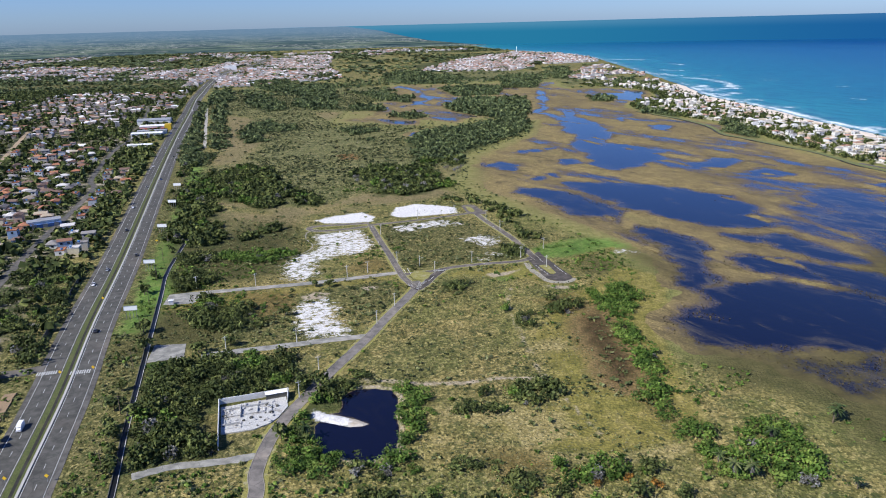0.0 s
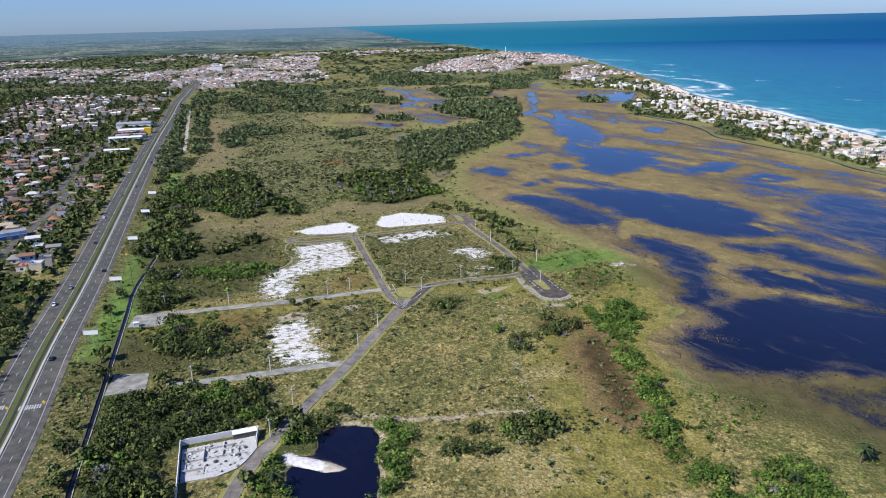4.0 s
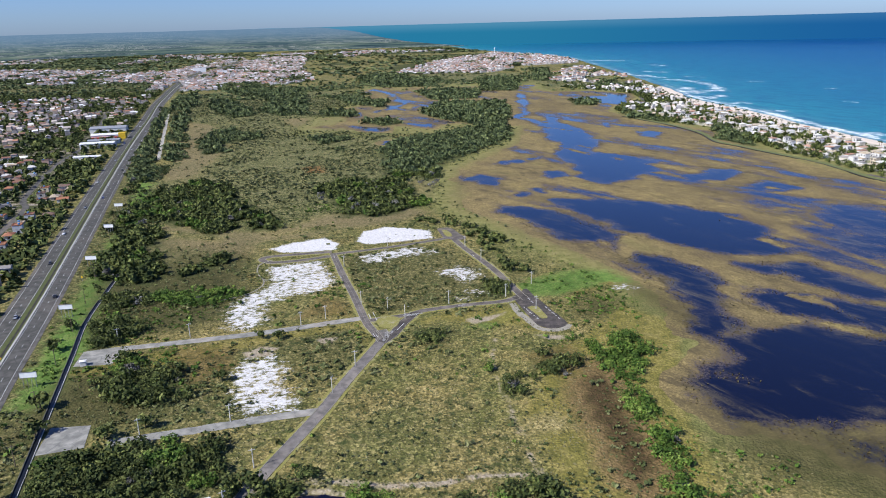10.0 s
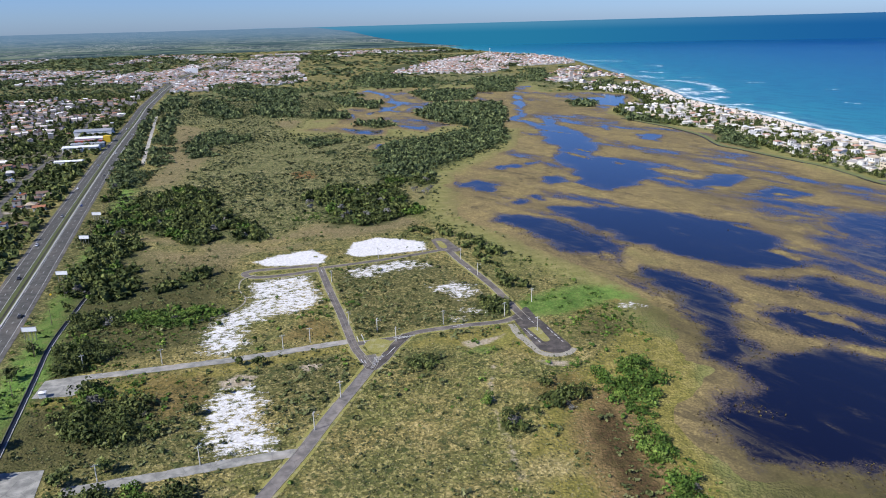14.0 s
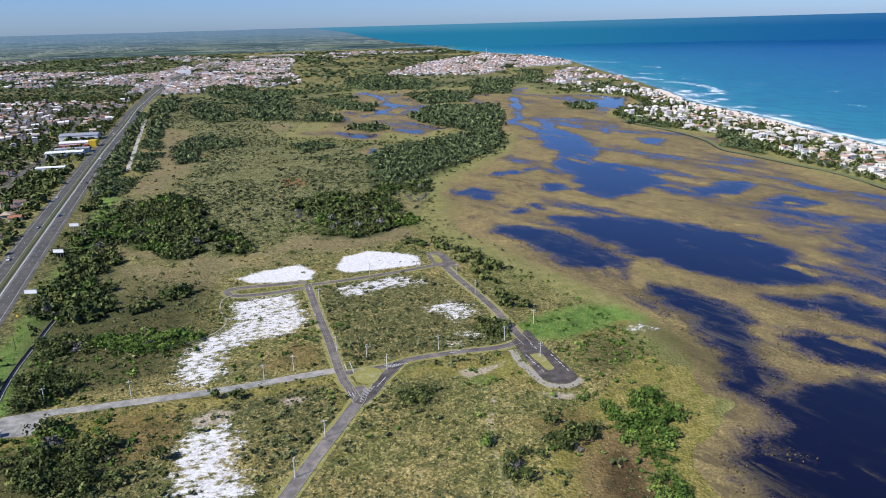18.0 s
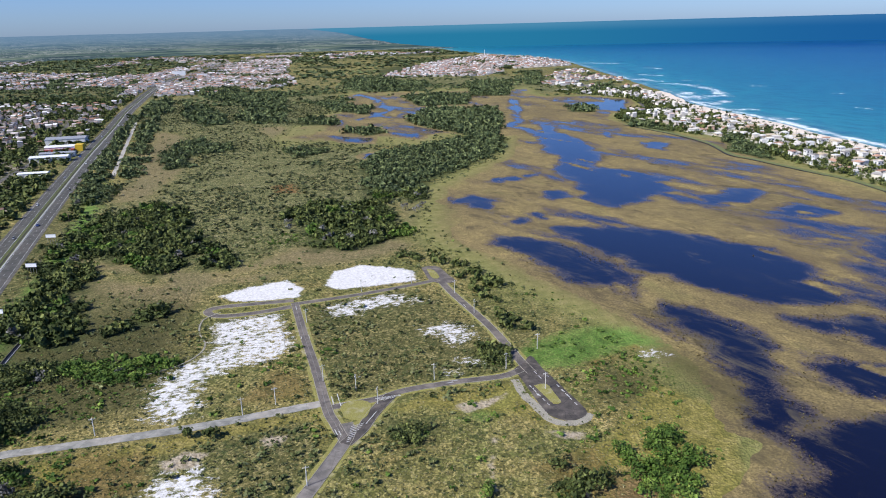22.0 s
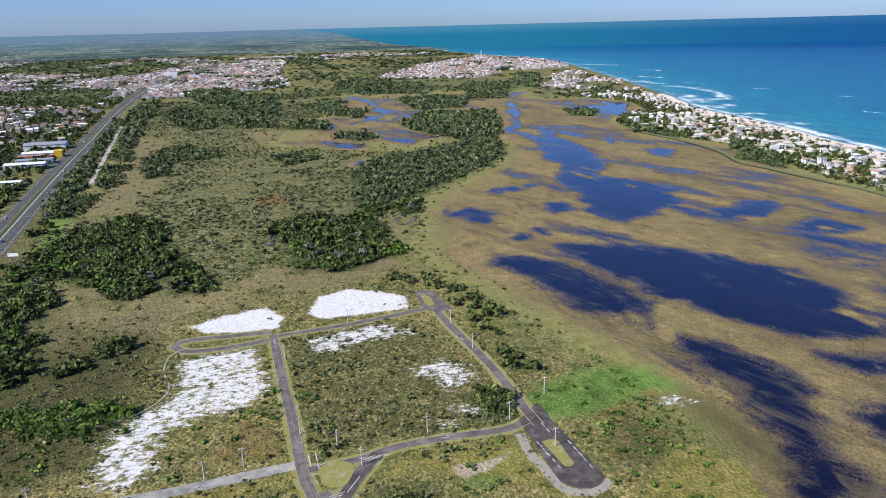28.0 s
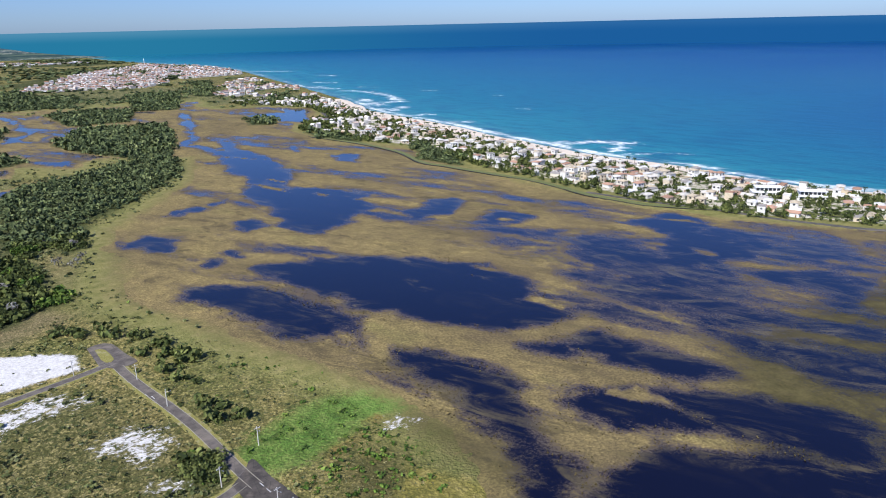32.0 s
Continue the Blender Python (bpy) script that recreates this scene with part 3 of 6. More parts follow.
def land(x, y):
    """The height and the kinds of ground at each place, as fields in metres inside their edge."""
    f = {}
    wob = fbm(x, y, 40, 4, 3)
    coast = coast_x(y) + 10 * fbm(y, y * 0, 60, 3, 5) - x
    f["marsh"] = np.minimum(np.minimum(x - ordered(MARSH_WEST, y), ordered(HOUSE_EDGE, y) - x), np.where(y > 1560, 1560 - y, 400)) + 14 * wob
    west = np.minimum(np.minimum(y - 1060, 1760 - y) * 0.4, np.minimum(x + 150 - 0.05 * (y - 1100), 260 - x)) + 70 * wob
    f["marsh"] = np.maximum(f["marsh"], west)
    ca, sa = math.cos(radians(27)), math.sin(radians(27))
    u, v = x * ca + y * sa, -x * sa + y * ca      # v runs along the reed lines
    warp = 22 * fbm(x, y, 70, 3, 8)
    streak = fbm((u + warp) * 1.0, v * 0.22, 26, 4, 11)
    wx, wy = x + 15 * fbm(x, y, 38, 3, 26), y + 30 * fbm(x, y, 38, 3, 27)
    lake = most(wx, wy, LAKES) - 5 * np.clip((y - 650) / 300, 0, 1)
    for line, half in CREEKS:
        lake = np.maximum(lake, along(wx, wy, line, half))
    shallow = most(wx, wy, SHALLOWS)
    wet = np.clip(inside(x, y, WETTEST) / 45, -1, 1) * 0.115 - 0.075
    pools = (streak + wet) * 34
    pools = np.where(f["marsh"] > 12, np.minimum(pools, f["marsh"] - 12), -30)
    pools = np.minimum(np.maximum(pools, shallow + 20 * streak + 6 * fbm(x, y, 12, 3, 24)), 0.2 + 13 * fbm(x, y, 26, 3, 25) + 2 * np.clip(inside(x, y, WETTEST) / 40, 0, 1))
    deep = np.maximum(lake + 2 + 13 * streak + 9 * fbm(x, y, 9, 3, 23), pools)
    islands = (fbm((u + warp), v * 0.3, 15, 3, 31) - 0.17) * 90
    deep = np.minimum(deep, np.where(lake > 0, -islands + 8, deep))
    deep = np.where(most(x, y, WOODS) > -2, -30, deep)
    pond = inside(x, y, POND) + 3 * fbm(x, y, 6, 2, 41)
    pond = np.minimum(pond, -(inside(x, y, SPIT) + 0.1))
    deep = np.maximum(deep, np.where(np.hypot(x + 34, y - 236) < 60, pond * 9.0 - 8, -50))
    f["depth"] = np.clip(np.where(np.hypot(x + 34, y - 236) < 60, pond * 0.9 + 0.75, (deep + 13.0) / 31.0), -1, 1)
    z = np.where(deep > -24, np.clip(-deep * 0.05 - 0.6, -1.4, 0.5), 0.5)
    z = np.where(coast < 14, np.clip(-1.0 + (coast + 4) * 0.085, -3, 0.5), z)
    f["sand"] = np.maximum(np.maximum(most(x, y, SANDS) + 3, np.minimum(most(x, y, THIN_SANDS) * 0.6 - 0.2, 1.5)), inside(x, y, SPIT) + 0.9)
    f["sparse"] = np.clip(most(x, y, THIN_SANDS) + 12, 0, 1)
    f["bare"] = np.maximum(most(x, y, BARE), np.maximum(along(x, y, plan("-40,268 -22,265 -11,262 5,262.5 21,266 34,265"), 0.9), along(x, y, plan("33,369 29,338 34,297 35,281 36,272 42,253 51,223"), 0.35)))
    ring = np.where(np.hypot(x + 30, y - 236) < 60, 0.9 - np.abs(pond + 1.6), -50)
    f["bare"] = np.maximum(f["bare"], np.where(x > -38, ring, -50))
    f["burnt"] = inside(x, y, BURNT)
    f["lush"] = most(x, y, LUSH)
    f["fresh"] = most(x, y, FRESH)
    f["rust"] = most(x, y, RUST)
    f["shrubby"] = most(x, y, SHRUBBY)
    f["mire_dimmed"] = most(x, y, MIRE_DIMMED)
    f["dry"] = most(x, y, DRY)
    f["wood"] = np.maximum(most(x, y, WOODS), np.minimum((fbm(x, y, 320, 4, 61) - 0.12) * 90, (y - 1620) * 0.1))
    f["heath"] = most(x, y, HEATH)
    f["straw"] = most(x, y, STRAW)
    f["ochre"] = most(x, y, OCHRE)
    f["town"] = most(x, y, TOWN)
    f["tame"] = np.maximum(most(x, y, LUSH[2:]), f["marsh"] + 8)
    f["beach"] = np.where(y > 1590, 2 - coast, np.clip(56 - 0.06 * np.abs(y - 1330), 24, 56) - coast)
    f["beach"] = np.where(y < 700, 16 - coast, f["beach"])
    f["coast"] = coast
    f["yard"] = np.minimum(np.minimum(x - ordered(HOUSE_EDGE, y) - 14, coast - 24), np.minimum(y - 380, 1720 - y))
    return z, f


def lines(fine_lo, fine_hi, step, lo, hi, grow):
    mid = list(np.arange(fine_lo, fine_hi, step))
    a, s = fine_hi, step
    while a < hi:
        mid.append(a)
        s *= grow
        a += s
    mid.append(hi)
    a, s, low = fine_lo, step, []
    while a > lo:
        s *= grow
        a -= s
        low.append(max(a, lo))
    return np.array(low[::-1] + mid)


def sheet(name, xs, ys, zs, keep, fields, material):
    """A grid as one mesh with fields on its points; keep: which cells are built."""
    nx, ny = len(xs), len(ys)
    gx, gy = np.meshgrid(xs, ys)
    co = np.stack([gx, gy, zs], -1).reshape(-1, 3)
    i = np.arange(nx * ny).reshape(ny, nx)
    quads = np.stack([i[:-1, :-1], i[:-1, 1:], i[1:, 1:], i[1:, :-1]], -1)[keep].reshape(-1, 4)
    used = np.unique(quads)
    back = np.zeros(nx * ny, np.int64)
    back[used] = np.arange(len(used))
    me = mesh_from(name, co[used], back[quads])
    for key, v in fields.items():
        at = me.attributes.new(key, "FLOAT", "POINT")
        at.data.foreach_set("value", v.reshape(-1)[used].astype(np.float32))
    me.materials.append(material)
    me.polygons.foreach_set("use_smooth", np.ones(len(quads), bool))
    return new(name, me)


def mesh_from(name, co, faces):
    """A mesh from arrays: points, and faces all of one size."""
    me = bpy.data.meshes.new(name)
    n = faces.shape[1]
    me.vertices.add(len(co))
    me.vertices.foreach_set("co", np.asarray(co, np.float32).reshape(-1))
    me.loops.add(faces.size)
    me.loops.foreach_set("vertex_index", faces.reshape(-1).astype(np.int32))
    me.polygons.add(len(faces))
    me.polygons.foreach_set("loop_start", np.arange(0, faces.size, n, dtype=np.int32))
    me.update(calc_edges=True)
    me.polygons.foreach_set("use_smooth", np.zeros(len(faces), bool))
    return me


XS, YS = lines(-180, 400, 2.6, -4700, 4700, 1.05), lines(185, 690, 2.6, -260, 4800, 1.022)
XS, YS = (np.unique(np.round(np.concatenate([a, fine]), 3)) for a, fine in ((XS, np.arange(-52, -16, 1.3)), (YS, np.arange(206, 264, 1.3))))
GX, GY = np.meshgrid(XS, YS)
GZ, FIELDS = land(GX, GY)
every = np.ones((len(YS) - 1, len(XS) - 1), bool)
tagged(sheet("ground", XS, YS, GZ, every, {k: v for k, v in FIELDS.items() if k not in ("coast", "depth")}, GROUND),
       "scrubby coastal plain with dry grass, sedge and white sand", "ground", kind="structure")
low = GZ < 0.12
low = (low[:-1, :-1] | low[1:, :-1] | low[:-1, 1:] | low[1:, 1:]) & (FIELDS["coast"][:-1, :-1] > 30)
tagged(sheet("water_lagoon", XS, YS, np.zeros_like(GZ), low, {"depth": FIELDS["depth"], "mire_dimmed": FIELDS["mire_dimmed"]}, LAGOON),
       "dark still lagoon and marsh pools with brown shallows", "water", kind="structure")

# the sea, with surf along the beach and over the reefs
SX, SY = lines(470, 740, 4.5, -400, 4750, 1.035), lines(420, 1600, 6.0, -260, 4800, 1.015)
sx, sy = np.meshgrid(SX, SY)
off = sx - coast_x(sy)
surf = np.clip(1.05 - np.abs(off - 8) / 17, 0, 1) * (0.85 + 0.8 * fbm(sx, sy, 120, 2, 51))
lines_out = np.sin((off + 16 * fbm(sx, sy, 70, 3, 52)) / 9.0) * np.clip(1 - off / 75, 0, 1) * np.clip(0.55 + 1.6 * fbm(sx, sy, 90, 3, 53) + 0.25 * (np.abs(sy - 1420) < 260), 0, 1)
surf = np.maximum(surf, np.where(off > 4, lines_out * 0.6, 0)) * np.where(sy > 1600, 0.62, 0.92)
bx, by = sx + 26 * fbm(sx, sy, 45, 3, 54), sy + 60 * fbm(sx, sy, 60, 3, 55)
for arc, half in (("580,1777 609,1713 603,1583 576,1485 540,1490", 20), ("503,1398 504,1351 548,1394", 15), ("485,1299 510,1285 537,1282", 12), ("509,1149 520,1170 540,1162", 12), ("501,952 516,929", 9),
                  ("523,911 569,904 596,862 536,837", 17), ("545,820 577,805", 12), ("588,789 604,765", 6), ("556,1961 575,1857", 16), ("703,1733 725,1719", 9), ("714,1668 738,1652", 8), ("545,1560 520,1440", 24),
                  ("610,2080 640,2040", 16), ("700,2350 730,2300", 14), ("600,2700 690,2620", 26), ("640,1850 665,1820", 9), ("512,1180 505,1100", 10), ("770,1480 790,1470", 6), ("690,1250 705,1240", 5)):
    surf = np.maximum(surf, 0.30 + 0.42 * np.clip(along(bx, by, plan(arc), half) / half, -2, 1))
keep = (off > -25)[:-1, :-1]
# offshore stretched southward: steeper seabed, plus lens and polarised darkening put into colour
tagged(sheet("water_sea", SX, SY, np.zeros_like(sx) - 0.35, keep, {"offshore": off * (1 + 2.2 * np.clip((1050 - sy) / 500, 0, 1)), "foam": surf}, SEA),
       "blue-green tropical sea with white surf", "water", kind="structure")


# the far land and sea past the plain, hazy, as a plain backdrop
def backdrop(name, a0, a1, r, top, material, label):
    """A strip of distance on a wide arc; top: its height by the bearing in degrees."""
    n = 240
    deg = np.linspace(a0, a1, n)
    ang = np.radians(deg)
    crest = np.interp(deg, [p[0] for p in top], [p[1] for p in top])
    if len(top) > 2:
        crest = crest + 3.0 * fbm(ang * 4000, ang * 0, 260, 4, 71)
    co = np.concatenate([np.stack([r * np.sin(ang), 100 + r * np.cos(ang), z + 0 * ang], -1) for z in (-4 + 0 * ang, crest)])
    i = np.arange(n - 1)
    me = mesh_from(name, co, np.stack([i, i + 1, i + 1 + n, i + n], -1))
    me.materials.append(material)
    return tagged(new(name, me), label, "backdrop", kind="structure")


def far_sea_material():
    n = Nodes("far_sea")
    e2 = n.t.nodes.new("ShaderNodeEmission")
    h = n.t.nodes.new("ShaderNodeSeparateXYZ")
    n.t.links.new(n.pos((1, 1, 1.0 / 134)), h.inputs[0])
    side = n.t.nodes.new("ShaderNodeSeparateXYZ")
    n.t.links.new(n.pos((1.0 / 4650,) * 3), side.inputs[0])
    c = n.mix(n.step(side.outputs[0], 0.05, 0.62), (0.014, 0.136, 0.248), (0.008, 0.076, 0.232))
    # self-glowing strip; horizon haze is mixed into its upper colour
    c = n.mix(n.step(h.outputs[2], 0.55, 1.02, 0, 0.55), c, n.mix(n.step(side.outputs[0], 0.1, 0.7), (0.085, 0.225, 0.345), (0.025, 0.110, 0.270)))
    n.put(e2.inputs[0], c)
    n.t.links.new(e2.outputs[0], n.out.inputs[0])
    return n.mat


def far_land_material():
    """Distance seen at a flat angle: the height on the strip stands for metres further inland."""
    n = Nodes("far_land")
    e2 = n.t.nodes.new("ShaderNodeEmission")
    h = n.t.nodes.new("ShaderNodeSeparateXYZ")
    n.t.links.new(n.pos(), h.inputs[0])
    flat = n.t.nodes.new("ShaderNodeVectorMath")
    flat.operation = "MULTIPLY"
    n.t.links.new(n.pos(), flat.inputs[0])
    flat.inputs[1].default_value = (1, 1, 0)
    away = n.t.nodes.new("ShaderNodeVectorMath")
    away.operation = "SCALE"
    n.t.links.new(flat.outputs[0], away.inputs[0])
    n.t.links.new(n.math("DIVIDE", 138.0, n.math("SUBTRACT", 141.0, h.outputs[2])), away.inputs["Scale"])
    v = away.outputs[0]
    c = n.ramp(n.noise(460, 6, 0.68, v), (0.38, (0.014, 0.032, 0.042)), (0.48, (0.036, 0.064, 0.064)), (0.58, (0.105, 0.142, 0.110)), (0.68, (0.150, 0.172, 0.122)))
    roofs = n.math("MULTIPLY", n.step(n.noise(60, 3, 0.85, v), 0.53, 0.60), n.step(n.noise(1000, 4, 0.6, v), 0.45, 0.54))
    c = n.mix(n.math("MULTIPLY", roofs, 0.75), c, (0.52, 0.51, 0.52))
    # distance haze painted into the glow colour, thicker towards the top
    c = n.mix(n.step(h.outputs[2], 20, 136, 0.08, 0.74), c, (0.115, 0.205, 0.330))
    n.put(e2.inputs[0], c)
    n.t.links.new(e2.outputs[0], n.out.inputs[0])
    return n.mat


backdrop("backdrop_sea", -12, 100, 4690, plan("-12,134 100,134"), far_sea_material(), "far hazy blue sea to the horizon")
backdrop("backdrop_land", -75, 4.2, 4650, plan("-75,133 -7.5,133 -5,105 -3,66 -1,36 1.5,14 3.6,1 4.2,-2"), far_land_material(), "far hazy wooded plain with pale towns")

# ---- building helpers ----
def part(name, bm, material, parent=None, label=""):
    """A bmesh as one mesh object, under a thing or part."""
    me = bpy.data.meshes.new(name)
    bm.to_mesh(me)
    bm.free()
    me.materials.append(material)
    ob = new(name, me)
    ob.parent = parent
    if label:
        ob["label"] = label
    return ob


def share(name, me, parent, m):
    """One more object on a mesh that is already built."""
    ob = new(name, me)
    ob.parent = parent
    ob.matrix_basis = m
    return ob


def box(bm, x0, x1, y0, y1, z0, z1):
    v = [bm.verts.new(p) for p in ((x0, y0, z0), (x1, y0, z0), (x1, y1, z0), (x0, y1, z0), (x0, y0, z1), (x1, y0, z1), (x1, y1, z1), (x0, y1, z1))]
    for q in ((3, 2, 1, 0), (4, 5, 6, 7), (0, 1, 5, 4), (1, 2, 6, 5), (2, 3, 7, 6), (3, 0, 4, 7)):
        bm.faces.new([v[k] for k in q])
    return bm


def rod(bm, a, z, r0, r1, n=8):
    """A tapered rod from point a to point z."""
    a, z = Vector(a), Vector(z)
    q = (z - a).to_track_quat("Z", "Y")
    rings = []
    for c, r in ((a, r0), (z, r1)):
        rings.append([bm.verts.new(c + q @ Vector((r * math.cos(6.2832 * k / n), r * math.sin(6.2832 * k / n), 0))) for k in range(n)])
    for k in range(n):
        bm.faces.new([rings[0][k], rings[0][(k + 1) % n], rings[1][(k + 1) % n], rings[1][k]])
    bm.faces.new(rings[0][::-1])
    bm.faces.new(rings[1])
    return bm


def smooth(line, step=4.0):
    """A line through its corners, rounded (Catmull-Rom), as an array."""
    p = [np.array(q) for q in line]
    p = [2 * p[0] - p[1]] + p + [2 * p[-1] - p[-2]]
    out = []
    for a, b2, c, d in zip(p, p[1:], p[2:], p[3:]):
        n = max(2, int(np.hypot(*(c - b2)) / step))
        for k in range(n):
            t = k / n
            out.append(0.5 * (2 * b2 + (c - a) * t + (2 * a - 5 * b2 + 4 * c - d) * t * t + (3 * b2 - a - 3 * c + d) * t ** 3))
    out.append(p[-2])
    return np.array(out)


def beside(pts, off):
    """The line moved sideways to its right by off metres."""
    t = np.gradient(pts, axis=0)
    t /= np.hypot(t[:, 0], t[:, 1])[:, None]
    return pts + np.stack([t[:, 1], -t[:, 0]], -1) * (off[:, None] if isinstance(off, np.ndarray) else off)


def ribbon(name, pts, o0, o1, z0, z1, material, parent=None, rough_edge=0.0, label=""):
    """A slab along a line between two offsets to its right, from z0 up to z1."""
    n = len(pts)
    jag = rough_edge * fbm(pts[:, 0] * 1.7, pts[:, 1] * 1.7, 5, 3, int(abs(o0 * 7)) + 3), rough_edge * fbm(pts[:, 0] * 1.7 + 50, pts[:, 1] * 1.7, 5, 3, int(abs(o1 * 9)) + 5)
    a, b2 = beside(pts, o0 + 2 * jag[0]), beside(pts, o1 + 2 * jag[1])
    co = np.concatenate([np.c_[a, np.full(n, z0)], np.c_[a, np.full(n, z1)], np.c_[b2, np.full(n, z1)], np.c_[b2, np.full(n, z0)]])
    i = np.arange(n - 1)
    f = [np.stack([i + k * n, i + 1 + k * n, i + 1 + (k + 1) * n, i + (k + 1) * n], -1) for k in range(3)]
    me = mesh_from(name, co, np.concatenate(f)[:, ::-1])
    me.materials.append(material)
    ob = new(name, me)
    ob.parent = parent
    if label:
        ob["label"] = label
    return ob


def dashes(name, pts, off, length, gap, width, z, parent, skip=0.0, last=1e9):
    """Painted dashes along a line: one mesh, many objects."""
    line = beside(pts, off)
    run = np.concatenate([[0], np.cumsum(np.hypot(*np.diff(line, axis=0).T))])
    bm = box(bmesh.new(), -width / 2, width / 2, 0, length, -0.02, 0.012)
    me, s = None, skip
    while s + length < min(run[-1], last):
        x, y = np.interp(s, run, line[:, 0]), np.interp(s, run, line[:, 1])
        x2, y2 = np.interp(s + length, run, line[:, 0]), np.interp(s + length, run, line[:, 1])
        m = pose(x, y, z, 0, 0, math.degrees(math.atan2(y2 - y, x2 - x)) - 90)
        if me is None:
            ob = part(name, bm, MARKING, parent)
            ob.matrix_basis, me = m, ob.data
        else:
            share(name, me, parent, m)
        s += length + gap


# ---- highway ----
HW = smooth(plan("-17,-250 -118,120 -139,197 -156,260 -178,333 -210,450 -288,718 -366,992 -440,1265 -508,1507 -549,1673 -618,1959 -691,2310 -713,2465 -722,2688 -745,3019 -804,3533"), 12.0)
Z_ROAD = 0.62
highway = tagged(new("road_highway"), "grey asphalt dual carriageway with a grassed median", "highway", kind="structure")
MEDIAN_GRASS = worn("median_grass", (0.10, 0.12, 0.035), 0.95, 3.0, 0.45, dirt=(0.16, 0.13, 0.06))
SHOULDER = asphalt("shoulder_asphalt", 0.088, 1.03, 0.4)
for side in (-1, 1):
    o = sorted((side * 2.6, side * 10.4))
    ribbon("carriageway", HW, o[0], o[1], 0.2, Z_ROAD, HIGHWAY_TAR, highway)
    o = sorted((side * 10.4, side * 12.6))
    ribbon("shoulder", HW, o[0], o[1], 0.2, Z_ROAD - 0.02, SHOULDER, highway, 0.25)
    for off in (3.05, 10.3):
        o = sorted((side * off - 0.09, side * off + 0.09))
        ribbon("edge_line", HW, o[0], o[1], Z_ROAD - 0.02, Z_ROAD + 0.012, MARKING, highway)
    dashes("lane_dash", HW, side * 6.6, 3.4, 8.4, 0.16, Z_ROAD, highway, 60, 1300)
ribbon("median", HW, -2.6, 2.6, 0.1, Z_ROAD + 0.02, MEDIAN_GRASS, highway, 0.3)
ribbon("median_kerb", HW, 1.6, 2.55, 0.2, Z_ROAD + 0.30, CONCRETE, highway)
ribbon("median_drain", HW, -0.5, 0.6, 0.2, Z_ROAD + 0.05, asphalt("drain_bed", 0.03), highway)

# ---- the empty estate's streets ----
WAYS = [([tuple(q) for q in HW[::3]], 13.5)]
PADS = []


VERGE = worn("street_verge", (0.31, 0.285, 0.080), 0.95, 1.6, 0.5, dirt=(0.40, 0.36, 0.27), stain=0.6)


def street(name, line, width, material, label, kerbs=True, edge=0.2, z=Z_ROAD):
    pts = smooth(line, 2.0)
    WAYS.append((line, width / 2 + 0.8))
    ob = tagged(ribbon(name, pts, -width / 2, width / 2, 0.2, z, material, None, edge), label, "street", kind="structure")
    if kerbs:
        for s in (-1, 1):
            o = sorted((s * (width / 2 + 0.2), s * (width / 2 + 1.7)))
            ribbon("verge", pts, o[0], o[1], 0.2, z - 0.05, VERGE, ob, 0.5, "yellow-green grass verge with pale dirt")
        for s in (-1, 1):
            o = sorted((s * (width / 2 + 0.02), s * (width / 2 + 0.22)))
            ribbon("kerb", pts, o[0], o[1], 0.2, z + 0.10, KERB, ob)
    return ob, pts


DARK_TAR = asphalt("dark_asphalt", 0.062, 1.12, 0.9, 7)
TAR = "cracked grey-brown asphalt street with pale kerbs"
street("road_main", plan("-44,-250 -58,120 -60,165 -61,192 -64,205 -63,229 -56,256 -49,277 -38,308 -30,335 -18,373 -19,384"), 4.6, MAIN_TAR, TAR)
axis, axis_line = street("road_axis", plan("-18,371 -23,384 -27,395 -36,431 -45,464 -56,508"), 3.6, STREET_TAR, TAR, z=Z_ROAD + 0.006)
ribbon("centre_line", axis_line, -0.07, 0.07, Z_ROAD, Z_ROAD + 0.02, worn("worn_line_paint", (0.30, 0.29, 0.26), 0.8, 0.8, 0.5, stain=0.7), axis, 0.0, "worn pale centre line")
street("road_top", plan("-55,506 -26,515 1,526 20,535"), 3.5, STREET_TAR, TAR, z=Z_ROAD + 0.012)
street("road_top_loop", plan("-57,511 -78,508 -94,505 -99,500 -92,493 -75,495 -57,502"), 4.0, STREET_TAR, TAR, z=Z_ROAD + 0.018)
street("road_right", plan("22,530 28,509 42,466 51,428 54,417"), 3.8, STREET_TAR, TAR, z=Z_ROAD + 0.018)
street("road_bottom", plan("-25,396 -8,401 3,407 23,412 41,415 50,420"), 3.5, STREET_TAR, TAR, z=Z_ROAD + 0.012)
street("road_curve", plan("-3,404 -9,391 -13,379 -18,370"), 4.6, DARK_TAR, TAR, z=Z_ROAD + 0.024)
street("track_sand", plan("-432,1339 -293,882"), 4.2, worn("white_sand_track", (0.46, 0.43, 0.37), 0.95, 6, 0.3, dirt=(0.25, 0.22, 0.13), stain=0.7), "white sandy track between rows of trees", False, 0.8, Z_ROAD - 0.03)
PALE = "pale grey gravel street"
street("road_gravel", plan("-30,399 -77,385 -140,372"), 5.0, GRAVEL, PALE, False, 0.5, Z_ROAD - 0.008)
street("road_gravel_south", plan("-38,310 -50,308 -73,302 -110,293"), 5.0, GRAVEL, PALE, False, 0.5, Z_ROAD - 0.008)
street("road_lane", plan("-64,214 -74,211 -93,208 -104,203"), 4.0, GRAVEL, "pale worn track", False, 0.9, Z_ROAD - 0.012)
street("road_town", plan("-240,330 -259,395 -282,482 -302,570 -325,657 -348,703 -398,867 -422,983 -481,1172 -560,1400"), 5.0, SHOULDER, "grey asphalt town street", False, 0.3)
